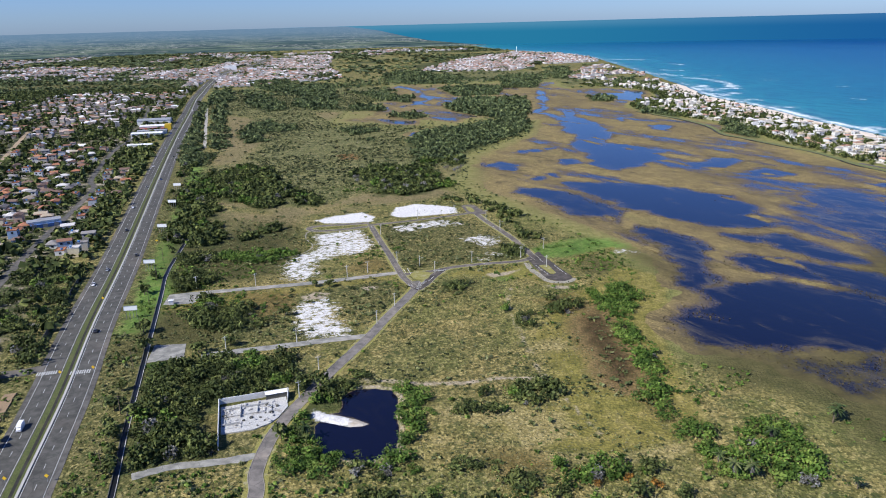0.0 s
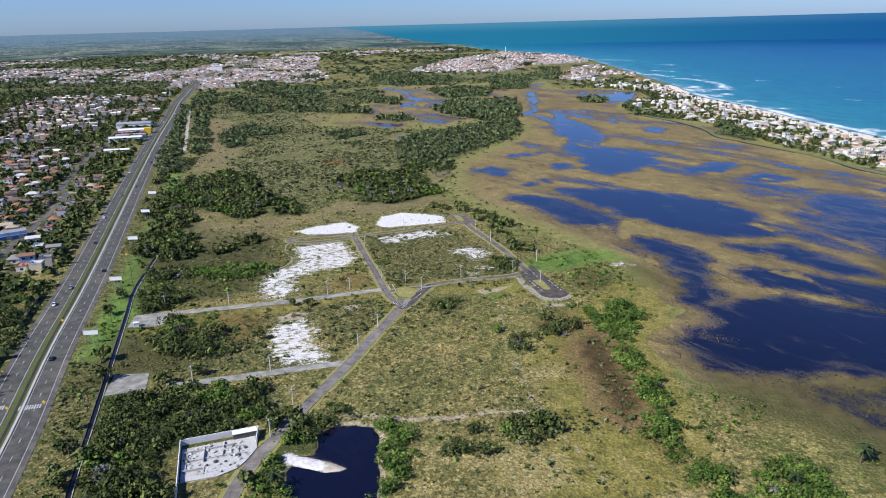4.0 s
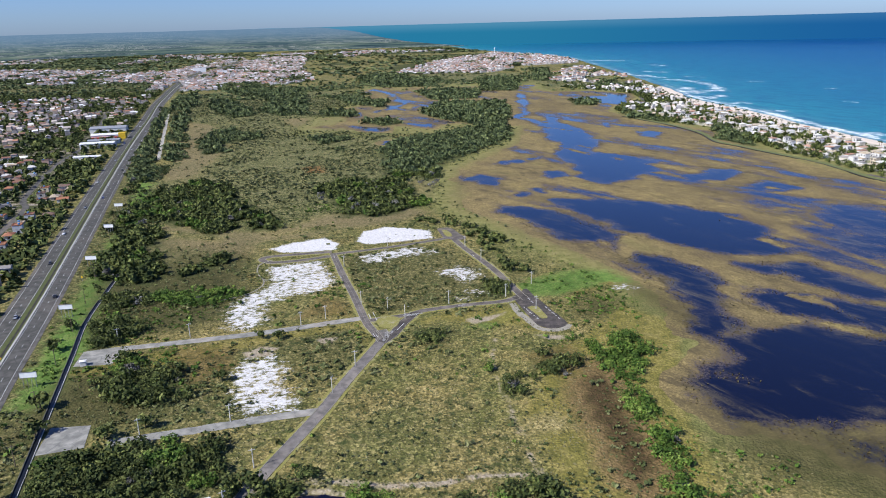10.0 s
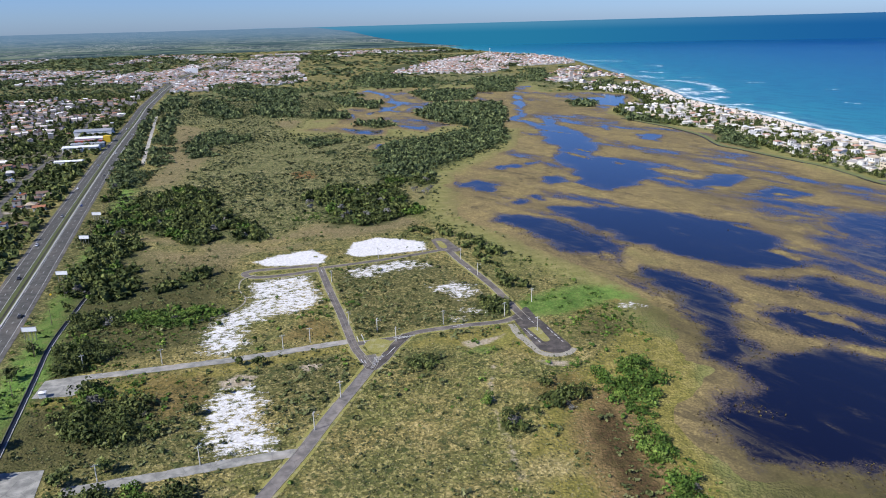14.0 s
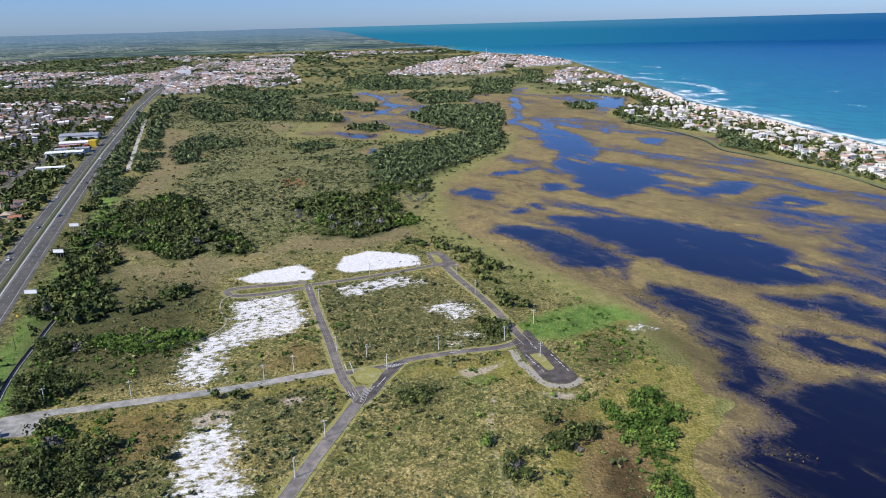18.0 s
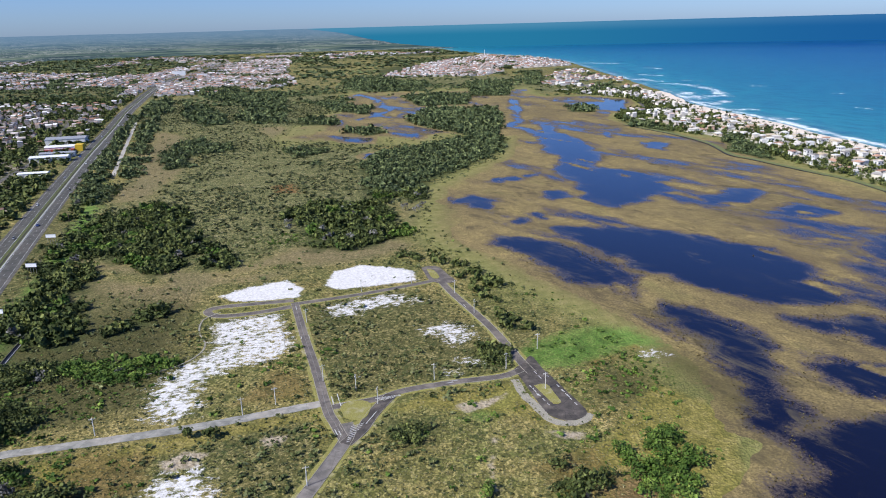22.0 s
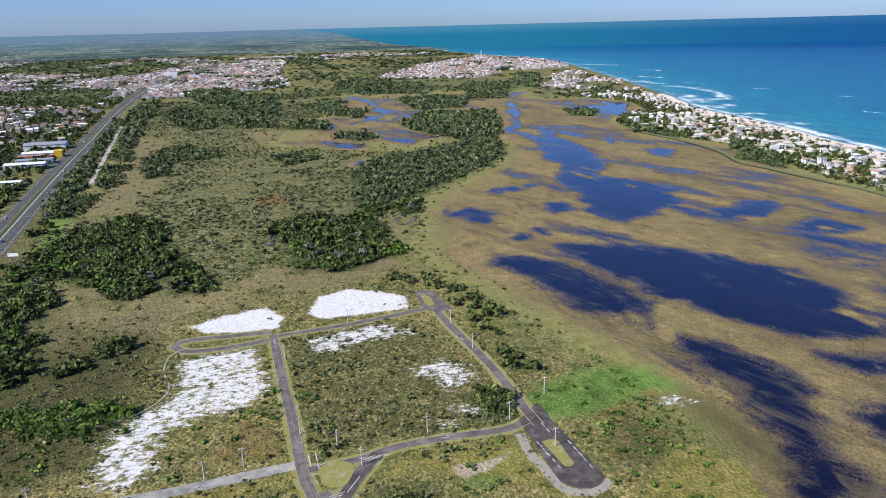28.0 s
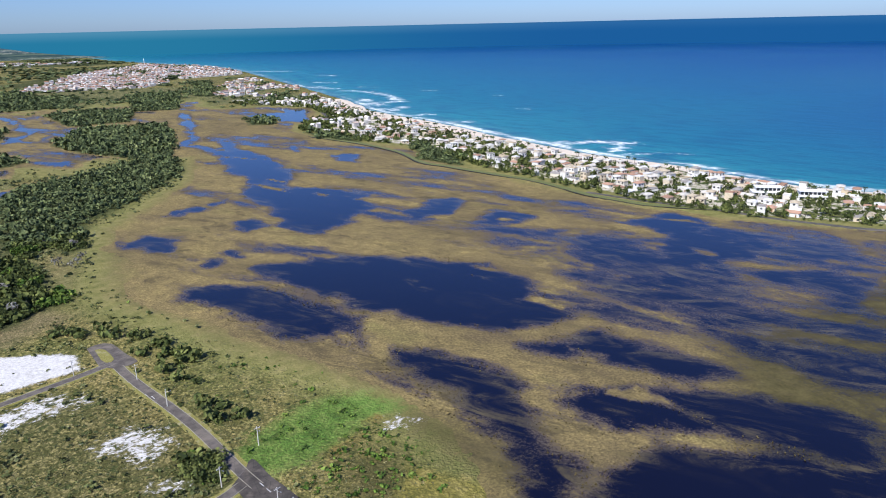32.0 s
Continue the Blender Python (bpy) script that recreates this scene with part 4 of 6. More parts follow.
street("road_dirt", plan("-440,690 -499,807 -610,1068"), 5.0, worn("earth_road", (0.40, 0.30, 0.19), 0.95, 4), "pale earth street", False, 0.5)


def pad(name, outline, label, z=Z_ROAD - 0.03, material=None, kind="structure"):
    bm = bmesh.new()
    vs = [bm.verts.new((x, y, z)) for x, y in outline]
    f = bm.faces.new(vs)
    r = bmesh.ops.extrude_face_region(bm, geom=[f])
    bmesh.ops.translate(bm, vec=(0, 0, -0.4), verts=[v for v in r["geom"] if isinstance(v, bmesh.types.BMVert)])
    bmesh.ops.recalc_face_normals(bm, faces=bm.faces)
    WAYS.append((outline + outline[:1], 1.5))
    PADS.append(outline)
    return tagged(part(name, bm, material or GRAVEL), label, "paving", kind=kind)


pad("pavement_loop", [tuple(q) for q in smooth(plan("47,421 49,412 51,401 54,386 57,381 61,379 66,380 69,384 68,390 65,400 62,411 59,420 56,433 51,424"), 3.0)[:-1]], "dark asphalt turning loop with tar patches", Z_ROAD + 0.022, DARK_TAR)
pad("pavement_corner", [tuple(q) for q in smooth(plan("11,557 15,560 21,558 26,543 30,532 24,529 17,532 13,540"), 3.0)[:-1]], "cracked asphalt corner loop", Z_ROAD + 0.024, STREET_TAR)
for nm, o in (("verge_loop", "53,406 58,407 60,398 61,392 58,391 56,397"), ("verge_corner", "14,554 18,552 21,539 18,537 15,544"), ("verge_junction", "-20,388 -22,396 -19,399.5 -14,400 -10.5,397 -11,391 -13,386 -19,386")):
    isle = pad(nm, [tuple(q) for q in smooth(plan(o), 2.0)[:-1]], "weedy traffic island", Z_ROAD + 0.12, VERGE)
pad("pavement_end", plan("-150,356 -152,371 -139,375 -134,370 -134,357"), "pale concrete turning place at a street's end")
pad("pavement_end_south", plan("-132,287 -135,305 -121,306 -117,291"), "pale concrete turning place at a street's end")

DITCH = smooth(plan("14,-250 -88,130 -106,193 -118,233 -133,287 -155,366 -166,405 -173,444 -179,482"), 4.0)
WAYS.append(([tuple(q) for q in DITCH], 2.6))
tagged(ribbon("pavement_shoulder", smooth(plan("46,412 48,399 51,390 55,379.5 61,377 66,378 70,383"), 2.0), -1.6, 1.6, 0.2, Z_ROAD - 0.02, KERB, None, 0.8), "brownish gravel shoulder round the turning loop", "paving", kind="structure")

# ---- plants ----
RNG = np.random.default_rng(7)
LEAF_WOOD = leaf_material("wood_leaves", (0.034, 0.050, 0.014), (0.112, 0.142, 0.038), (0.250, 0.270, 0.080))
LEAF_PALM = leaf_material("palm_leaves", (0.030, 0.052, 0.016), (0.085, 0.118, 0.036), (0.190, 0.205, 0.075))
LEAF_SCRUB = leaf_material("scrub_leaves", (0.070, 0.092, 0.030), (0.175, 0.195, 0.068), (0.31, 0.30, 0.14))
LEAF_LUSH = leaf_material("lush_leaves", (0.042, 0.086, 0.014), (0.130, 0.218, 0.034), (0.26, 0.335, 0.072))
LEAF_HEATH = leaf_material("heath_leaves", (0.034, 0.048, 0.018), (0.098, 0.118, 0.044), (0.225, 0.225, 0.105))
LEAF_GREY = leaf_material("bare_twigs", (0.10, 0.096, 0.082), (0.22, 0.215, 0.19), (0.36, 0.35, 0.32))
GRASS_TUFT = leaf_material("tussock_blades", (0.11, 0.112, 0.044), (0.225, 0.205, 0.088), (0.36, 0.31, 0.16))
REED_TUFT = leaf_material("reed_blades", (0.058, 0.046, 0.020), (0.125, 0.095, 0.036), (0.20, 0.155, 0.060))
# far leaves lightened and blued: distance haze put into the leaf colour
LEAF_FAR_HAZED = leaf_material("hazed_far_leaves", (0.044, 0.066, 0.028), (0.140, 0.178, 0.070), (0.29, 0.325, 0.130))
BARK = worn("bark", (0.16, 0.12, 0.085), 0.9, 0.6, 0.4)
LIFT = 0.45


def leaf_cloud(seed, n, high, leaf, lumps=5):
    """n small leaf sprays over a lumpy crown of radius 1, as an array of quads."""
    r = np.random.default_rng(seed)
    c = r.normal(size=(lumps, 3)) * (0.42, 0.42, 0.26)
    c[:, 2] = np.abs(c[:, 2]) + 0.35
    rad = r.uniform(0.42, 0.72, lumps)
    k = r.integers(0, lumps, n)
    d = r.normal(size=(n, 3))
    d[:, 2] = np.where(r.random(n) < 0.75, np.abs(d[:, 2]), d[:, 2])
    d /= np.linalg.norm(d, axis=1)[:, None]
    p = c[k] + d * rad[k][:, None] * r.uniform(0.75, 1.06, n)[:, None]
    nor = d + r.normal(size=(n, 3)) * 0.45
    nor /= np.linalg.norm(nor, axis=1)[:, None]
    a = np.cross(nor, r.normal(size=(n, 3)))
    a /= np.linalg.norm(a, axis=1)[:, None]
    b2 = np.cross(nor, a)
    s = leaf * r.uniform(0.6, 1.35, n)[:, None]
    q = np.stack([p - a * s - b2 * s * 0.5, p + a * s * 0.7 - b2 * s * 0.7, p + a * s + b2 * s * 0.6, p - a * s * 0.6 + b2 * s], 1)
    q[..., 2] = np.maximum(q[..., 2] * high, 0.0)
    return q


def tuft_cloud(seed, n):
    """A low tussock: blades that lean out from one foot."""
    r = np.random.default_rng(seed)
    ang = r.uniform(0, 6.283, n)
    out, side = np.stack([np.cos(ang), np.sin(ang)], -1), np.stack([-np.sin(ang), np.cos(ang)], -1)
    w, l, h = r.uniform(0.25, 0.5, n), r.uniform(0.5, 1.0, n), r.uniform(0.55, 1.0, n)
    foot, tip = out * 0.1, out * l[:, None]
    def at(base, sgn, z):
        return np.concatenate([base + side * (w * sgn)[:, None], z[:, None]], 1)
    return np.stack([at(foot, -1, 0 * h), at(foot, 1, 0 * h), at(tip, 0.7, h), at(tip, -0.7, h)], 1)


def scatter(name, x, y, size, tall, clouds, material, label, category, sink=0.0):
    """Many small plants as one object of one kind."""
    got = []
    kind = RNG.integers(0, len(clouds), len(x))
    for k, cl in enumerate(clouds):
        m = np.nonzero(kind == k)[0]
        if len(m):
            t = RNG.uniform(0, 6.283, len(m))
            c, s = np.cos(t)[:, None, None], np.sin(t)[:, None, None]
            v = cl[None] * size[m][:, None, None, None]
            vx, vy = v[..., 0] * c - v[..., 1] * s, v[..., 0] * s + v[..., 1] * c
            got.append(np.stack([vx + x[m][:, None, None], vy + y[m][:, None, None], v[..., 2] * tall[m][:, None, None] + LIFT - sink], -1).reshape(-1, 3))
    co = np.concatenate(got)
    me = mesh_from(name, co, np.arange(len(co)).reshape(-1, 4))
    me.materials.append(material)
    return tagged(new(name, me), label, category, kind="stuff")


def clear(x, y, room=0.5):
    """True off the roads, pads and water."""
    ok = np.ones(len(x), bool)
    for line, half in WAYS:
        ok &= along(x, y, line, half) < -room
    ok &= most(x, y, PADS) < -room
    return ok


def spread(x0, x1, y0, y1, gap, seed):
    """Jittered places about gap metres apart."""
    r = np.random.default_rng(seed)
    gx2, gy2 = np.meshgrid(np.arange(x0, x1, gap), np.arange(y0, y1, gap))
    return (gx2 + r.uniform(-0.5, 0.5, gx2.shape) * gap).ravel(), (gy2 + r.uniform(-0.5, 0.5, gx2.shape) * gap).ravel()


SHRUBS = [leaf_cloud(10 + k, 16, 0.75, 0.37, 4) for k in range(6)]
CROWNS = [leaf_cloud(20 + k, 150, 0.9, 0.125, 8) for k in range(8)]
TREES = [leaf_cloud(30 + k, 56, 0.95, 0.23, 6) for k in range(6)]
FAR_TREES = [leaf_cloud(50 + k, 8, 0.8, 0.56, 3) for k in range(5)]
TUFTS = [tuft_cloud(70 + k, 4) for k in range(5)]
YARD = [plan("-93,252 -60,262 -62,234 -79,212")]


def near_land(x, y):
    z, f = land(x, y)
    ok = clear(x, y) & (z > 0.45) & (most(x, y, YARD) < 0)
    return ok, f


# woods: close crowns over the wooded patches
STRIP = [plan("-312,830 -322,880 -388,1105 -470,1420 -450,1420 -364,1105 -293,869 -285,830"), plan("-280,869 -350,1105 -432,1408 -418,1408 -332,1105 -262,869"), plan("-262,700 -300,830 -286,835 -248,705"),
         plan("-178,452 -200,520 -212,575 -195,575 -168,500 -160,455"), plan("-208,585 -236,680 -215,690 -190,600")]
x, y = spread(-330, 190, 180, 760, 3.1, 101)
ok, f = near_land(x, y)
grove = most(x, y, GROVES)
inside_wood = np.maximum(most(x, y, WOODS), np.maximum(most(x, y, STRIP) - 2, -50)) + 1.0 + 15 * fbm(x, y, 30, 3, 91) + 20 * fbm(x, y, 9, 2, 90)
inside_wood = np.where(most(x, y, LOOSE) > -3, np.maximum(inside_wood, 40 * fbm(x, y, 7, 2, 86) - 1.5), inside_wood)
inside_wood = np.maximum(inside_wood, grove + 2.2 + 6 * fbm(x, y, 8, 2, 88))
ok &= (inside_wood > 0) & ((y > 420) | (x > np.interp(y, DITCH[:, 1], DITCH[:, 0]) + 3) | (x < np.interp(y, HW[:, 1], HW[:, 0]) - 16)) & (f["sand"] < -2) & (f["beach"] < -10) & (RNG.random(len(x)) < 0.86)
x, y = x[ok], y[ok]
size = (1.45 + 2.3 * RNG.random(len(x)) ** 1.5) * np.where(grove[ok] > -4, 0.92, 1.0)
pale = fbm(x, y, 9, 2, 100) > 0.29
close = y < 440
lush = ~pale & ((grove[ok] > -4) | (fbm(x, y, 14, 2, 99) > 0.2))
dark = ~pale & ~lush
for near, clouds in ((True, CROWNS), (False, TREES)):
    m = dark & (close == near)
    scatter("woodland", x[m], y[m], size[m] * 1.12, RNG.uniform(0.55, 1.4, m.sum()), clouds, LEAF_WOOD, "dense dark green coastal woodland", "trees")
    m = lush & (close == near)
    scatter("thicket", x[m], y[m], size[m] * 1.05, RNG.uniform(0.7, 1.2, m.sum()), clouds, LEAF_LUSH, "bright green leafy thicket", "bushes")
    m = pale & (close == near)
    scatter("bare_trees", x[m], y[m], size[m] * 0.8, RNG.uniform(0.9, 1.5, m.sum()), clouds, LEAF_GREY, "pale grey leafless trees among the woodland", "trees")

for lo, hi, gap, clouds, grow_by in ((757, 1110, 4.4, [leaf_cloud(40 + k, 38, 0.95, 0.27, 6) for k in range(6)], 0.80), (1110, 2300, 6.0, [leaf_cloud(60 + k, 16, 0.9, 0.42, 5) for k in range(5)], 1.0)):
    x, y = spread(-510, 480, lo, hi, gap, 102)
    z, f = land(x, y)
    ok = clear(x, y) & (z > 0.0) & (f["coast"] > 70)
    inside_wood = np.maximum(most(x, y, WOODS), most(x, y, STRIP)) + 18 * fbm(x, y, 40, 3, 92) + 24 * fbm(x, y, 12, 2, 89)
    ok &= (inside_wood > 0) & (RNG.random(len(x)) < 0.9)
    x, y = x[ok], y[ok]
    scatter("far_woodland", x, y, (2.1 + 3.8 * RNG.random(len(x)) ** 1.8) * grow_by, RNG.uniform(0.45, 1.4, len(x)), clouds, LEAF_FAR_HAZED, "dark green woodland beyond the estate", "trees")

# scrub: loose shrubs in drifts over the plain
x, y = spread(-300, 175, 20, 640, 2.6, 103)
ok, f = near_land(x, y)
drift = fbm(x, y, 46, 4, 93) + 0.35 * fbm(x, y, 9, 2, 94)
chance = np.clip((drift + 0.02) * 3.6, 0.07, 0.75)
chance = np.where(f["sand"] > -1, 0.02, chance)
chance = np.where(f["marsh"] > -4, chance * np.where(x < 160, 0.3, 0.10), chance)
chance = np.where(f["dry"] > -4, chance * 0.25, chance)
chance = np.where(f["shrubby"] > -3, np.clip(chance * 1.5 + 0.08, 0, 0.85), chance)
chance = np.where((f["lush"] > 0) & (x > 0), 0.05 + 0.9 * fbm(x, y, 12, 2, 87), chance)
ok &= RNG.random(len(x)) < chance
x, y, m = x[ok], y[ok], f["marsh"][ok]
green = (fbm(x, y, 60, 2, 95) + RNG.normal(0, 0.12, len(x)) > 0.10) | (f["lush"][ok] > 0) | (x > 75)
size = 0.5 + 1.3 * RNG.random(len(x)) ** 2.6
scatter("scrub", x[~green], y[~green], size[~green], RNG.uniform(0.7, 1.2, (~green).sum()), SHRUBS, LEAF_SCRUB, "low olive scrub bushes on dry grass", "bushes")
scatter("green_scrub", x[green], y[green], size[green], RNG.uniform(0.7, 1.2, green.sum()), SHRUBS, LEAF_LUSH, "low bright green bushes", "bushes")

x, y = spread(-480, 240, 640, 1650, 3.7, 104)
ok, f = near_land(x, y)
drift = fbm(x, y, 75, 4, 96) + 0.35 * fbm(x, y, 14, 2, 97)
chance = np.clip((drift + 0.08) * 3.2, 0.12, 0.85)
chance = np.where(f["heath"] > -10, np.clip(chance + 0.22 + 1.2 * fbm(x, y, 20, 2, 85), 0.1, 0.9), chance)
chance = np.where(f["dry"] > 0, chance * 0.2, chance)
chance = np.where(f["marsh"] > 0, chance * 0.08, chance)
ok &= (RNG.random(len(x)) < chance) & (x > ordered(plan("-240,640 -330,990 -500,1600"), y))
x, y = x[ok], y[ok]
scatter("far_scrub", x, y, 0.7 + 1.7 * RNG.random(len(x)) ** 2.2, RNG.uniform(0.5, 0.9, len(x)), FAR_TREES, LEAF_HEATH, "olive scrub scattered over the far plain", "bushes")

# tussocks on the lots, and reeds round the pools
HUMMOCKS = [leaf_cloud(80 + k, 6, 0.62, 0.55, 2) for k in range(6)]
x, y = spread(-150, 125, 175, 620, 2.3, 107)
ok, f = near_land(x, y)
chance = np.clip(0.30 + 1.3 * fbm(x, y, 24, 3, 84) + 0.5 * fbm(x, y, 7, 2, 83), 0.03, 0.8)
ok &= (f["sand"] < 0.3) & (f["marsh"] < -6) & (f["burnt"] < -3) & (f["dry"] < 0) & (f["lush"] < -1) & (f["fresh"] < 2) & (RNG.random(len(x)) < chance)
x, y = x[ok], y[ok]
scatter("low_bushes", x, y, 0.28 + 0.62 * RNG.random(len(x)) ** 2.4, RNG.uniform(0.7, 1.1, len(x)), [leaf_cloud(90 + k, 9, 0.7, 0.48, 3) for k in range(6)], LEAF_HEATH, "small dark green bushes dotted over the lots", "bushes")
x, y = spread(-150, 125, 175, 540, 1.5, 105)
ok, f = near_land(x, y)
chance = np.clip(0.62 + 1.5 * fbm(x, y, 30, 3, 98), 0.08, 0.9)
ok &= (f["sand"] < 0.5) & (f["lush"] < 1) & (f["wood"] < 0) & (f["bare"] < 0) & (f["burnt"] < -3) & (RNG.random(len(x)) < np.clip((10 - f["marsh"]) / 55, 0, 1) * (1 + 1.2 * fbm(x, y, 18, 3, 82))) & (RNG.random(len(x)) < np.where(f["shrubby"] > 0, 0.45, 1.0)) & (RNG.random(len(x)) < chance)
x, y = x[ok], y[ok]
scatter("tussocks", x, y, RNG.uniform(0.28, 0.55, len(x)), RNG.uniform(0.7, 1.15, len(x)), HUMMOCKS, GRASS_TUFT, "straw-coloured tussock grass", "grass")
x, y = spread(50, 230, 230, 600, 1.9, 106)
z, f = land(x, y)
ok = (np.abs(f["depth"] - 0.36) < 0.10) & (RNG.random(len(x)) < 0.6) & (f["coast"] > 40)
x, y = x[ok], y[ok]
scatter("reeds", x, y, RNG.uniform(0.28, 0.6, len(x)), RNG.uniform(0.6, 1.1, len(x)), TUFTS, REED_TUFT, "brown reeds at the water's edge", "reeds", 0.4)

# ---- houses ----
def varied(name, stops, rough=0.85, size=1.2):
    """A surface whose colour differs from one object to the next."""
    n = Nodes(name)
    r = n.object_random()
    ramp = n.t.nodes.new("ShaderNodeValToRGB")
    ramp.color_ramp.interpolation = "CONSTANT"
    els = ramp.color_ramp.elements
    while len(els) < len(stops):
        els.new(0.5)
    for el, (p, c) in zip(els, stops):
        el.position, el.color = p, (*c, 1)
    n.put(ramp.inputs[0], r)
    fine, broad = n.noise(size * 0.3, 3), n.noise(size * 3, 4)
    c = n.mix(n.step(fine, 0.3, 0.75, 0.25, 0), ramp.outputs[0], (0.10, 0.085, 0.07))
    c = n.mix(n.step(broad, 0.48, 0.75, 0, 0.35), c, (0.22, 0.19, 0.16))
    n.bump(fine, 0.03, 0.4)
    return n.done(c, rough, spec=0.15)


PLASTER = varied("town_plaster", ((0.0, (0.74, 0.73, 0.70)), (0.34, (0.62, 0.55, 0.44)), (0.5, (0.42, 0.40, 0.38)), (0.62, (0.60, 0.40, 0.30)), (0.72, (0.72, 0.62, 0.42)), (0.82, (0.30, 0.42, 0.58)), (0.88, (0.70, 0.68, 0.64))))
TOWN_TILES = varied("town_roof_tiles", ((0.0, (0.36, 0.155, 0.085)), (0.18, (0.25, 0.125, 0.085)), (0.40, (0.18, 0.115, 0.09)), (0.56, (0.26, 0.245, 0.23)), (0.68, (0.46, 0.20, 0.10)), (0.76, (0.60, 0.58, 0.55)), (0.87, (0.15, 0.14, 0.135)), (0.94, (0.44, 0.36, 0.26))))
COAST_PLASTER = varied("coast_plaster", ((0.0, (0.76, 0.75, 0.72)), (0.45, (0.70, 0.64, 0.54)), (0.70, (0.64, 0.54, 0.40)), (0.84, (0.74, 0.73, 0.71)), (0.95, (0.60, 0.38, 0.30))))
COAST_TILES = varied("coast_roof_tiles", ((0.0, (0.64, 0.60, 0.54)), (0.24, (0.56, 0.47, 0.34)), (0.44, (0.38, 0.23, 0.16)), (0.52, (0.74, 0.73, 0.71)), (0.74, (0.34, 0.32, 0.30)), (0.88, (0.50, 0.30, 0.21))))
WINDOW_GLASS = Nodes("window_glass").done((0.018, 0.022, 0.028), 0.12, spec=0.6)
DOOR_WOOD = worn("door_wood", (0.20, 0.11, 0.06), 0.6, 0.5)
TANK_BLUE = worn("tank_plastic", (0.10, 0.26, 0.52), 0.5, 0.5, 0.15)


def hip_roof(w, d, z, rise, eave=0.55, ridge=None):
    """A hipped roof with thick eaves."""
    bm = bmesh.new()
    x, y = w / 2 + eave, d / 2 + eave
    r = max(0.0, x - y) if ridge is None else ridge
    low = [bm.verts.new((sx * x, sy * y, z - 0.18)) for sx, sy in ((-1, -1), (1, -1), (1, 1), (-1, 1))]
    top = [bm.verts.new((sx * x, sy * y, z)) for sx, sy in ((-1, -1), (1, -1), (1, 1), (-1, 1))]
    a, b2 = bm.verts.new((-r - 0.01, 0, z + rise)), bm.verts.new((r + 0.01, 0, z + rise))
    bm.faces.new(low[::-1])
    for k in range(4):
        bm.faces.new((low[k], low[(k + 1) % 4], top[(k + 1) % 4], top[k]))
    bm.faces.new((top[0], top[1], b2, a)), bm.faces.new((top[2], top[3], a, b2)), bm.faces.new((top[1], top[2], b2)), bm.faces.new((top[3], top[0], a))
    return bm


def flat_roof(w, d, z):
    bm = bmesh.new()
    box(bm, -w / 2 - 0.12, w / 2 + 0.12, -d / 2 - 0.12, d / 2 + 0.12, z, z + 0.16)
    for x0, x1, y0, y1 in ((-w / 2 - 0.12, w / 2 + 0.12, -d / 2 - 0.12, -d / 2 + 0.1), (-w / 2 - 0.12, w / 2 + 0.12, d / 2 - 0.1, d / 2 + 0.12),
                           (-w / 2 - 0.12, -w / 2 + 0.1, -d / 2 + 0.1, d / 2 - 0.1), (w / 2 - 0.1, w / 2 + 0.12, -d / 2 + 0.1, d / 2 - 0.1)):
        box(bm, x0, x1, y0, y1, z + 0.16, z + 0.65)
    return bm


def window_piece(w, h):
    """A glazed window with its mullion, facing -y."""
    bm = bmesh.new()
    for x0, x1 in ((-w / 2, -0.04), (0.04, w / 2)):
        box(bm, x0, x1, -0.05, 0.02, 0, h)
    box(bm, -w / 2 - 0.05, w / 2 + 0.05, -0.09, 0.02, -0.08, 0.0)
    return bm


def house(w, d, storeys, roof, walls, tiles, windows, tank=False, wing=0.0, kind="house"):
    h = 2.9 * storeys + 0.1
    root = new(kind)
    bm = box(bmesh.new(), -w / 2, w / 2, -d / 2, d / 2, -0.3, h)
    if wing:
        box(bm, -w / 2 + 0.6, w * 0.12, -d / 2 - wing, -d / 2 + 0.01, -0.3, 2.7)
    part("wall", bm, walls, root)
    if roof == "hip":
        part("roof", hip_roof(w, d, h, min(w, d) * 0.23), tiles, root)
    elif roof == "gable":
        part("roof", hip_roof(w, d, h, d * 0.2, 0.5, w / 2 + 0.5), tiles, root)
    else:
        part("roof", flat_roof(w, d, h), tiles, root)
    if wing:
        part("porch_roof", box(bmesh.new(), -w / 2 + 0.2, w * 0.12 + 0.4, -d / 2 - wing - 0.5, -d / 2 - 0.02, 2.71, 2.9), tiles, root)
    part("door", box(bmesh.new(), w * 0.22, w * 0.22 + 1.0, -d / 2 - 0.05, -d / 2 + 0.02, 0, 2.1), DOOR_WOOD, root)
    first = None
    for x, y, z, turn in windows:
        m = pose(x * w / 2, y * d / 2, z + 0.95, 0, 0, turn)
        if first is None:
            first = part("window", window_piece(1.5, 1.25), WINDOW_GLASS, root)
            first.matrix_basis = m
        else:
            share("window", first.data, root, m)
    if tank:
        part("water_tank", rod(bmesh.new(), (w * 0.25, d * 0.2, h + 0.3), (w * 0.25, d * 0.2, h + 1.5), 0.7, 0.85, 10), TANK_BLUE, root)
    return root


S1 = ((-0.5, -1, 0, 0), (1, 0.1, 0, 90), (-1, -0.2, 0, -90))
S2 = ((-0.5, -1, 0, 0), (-0.5, -1, 2.9, 0), (0.55, -1, 2.9, 0), (-1, 0, 2.9, -90), (1, 0.1, 0, 90))


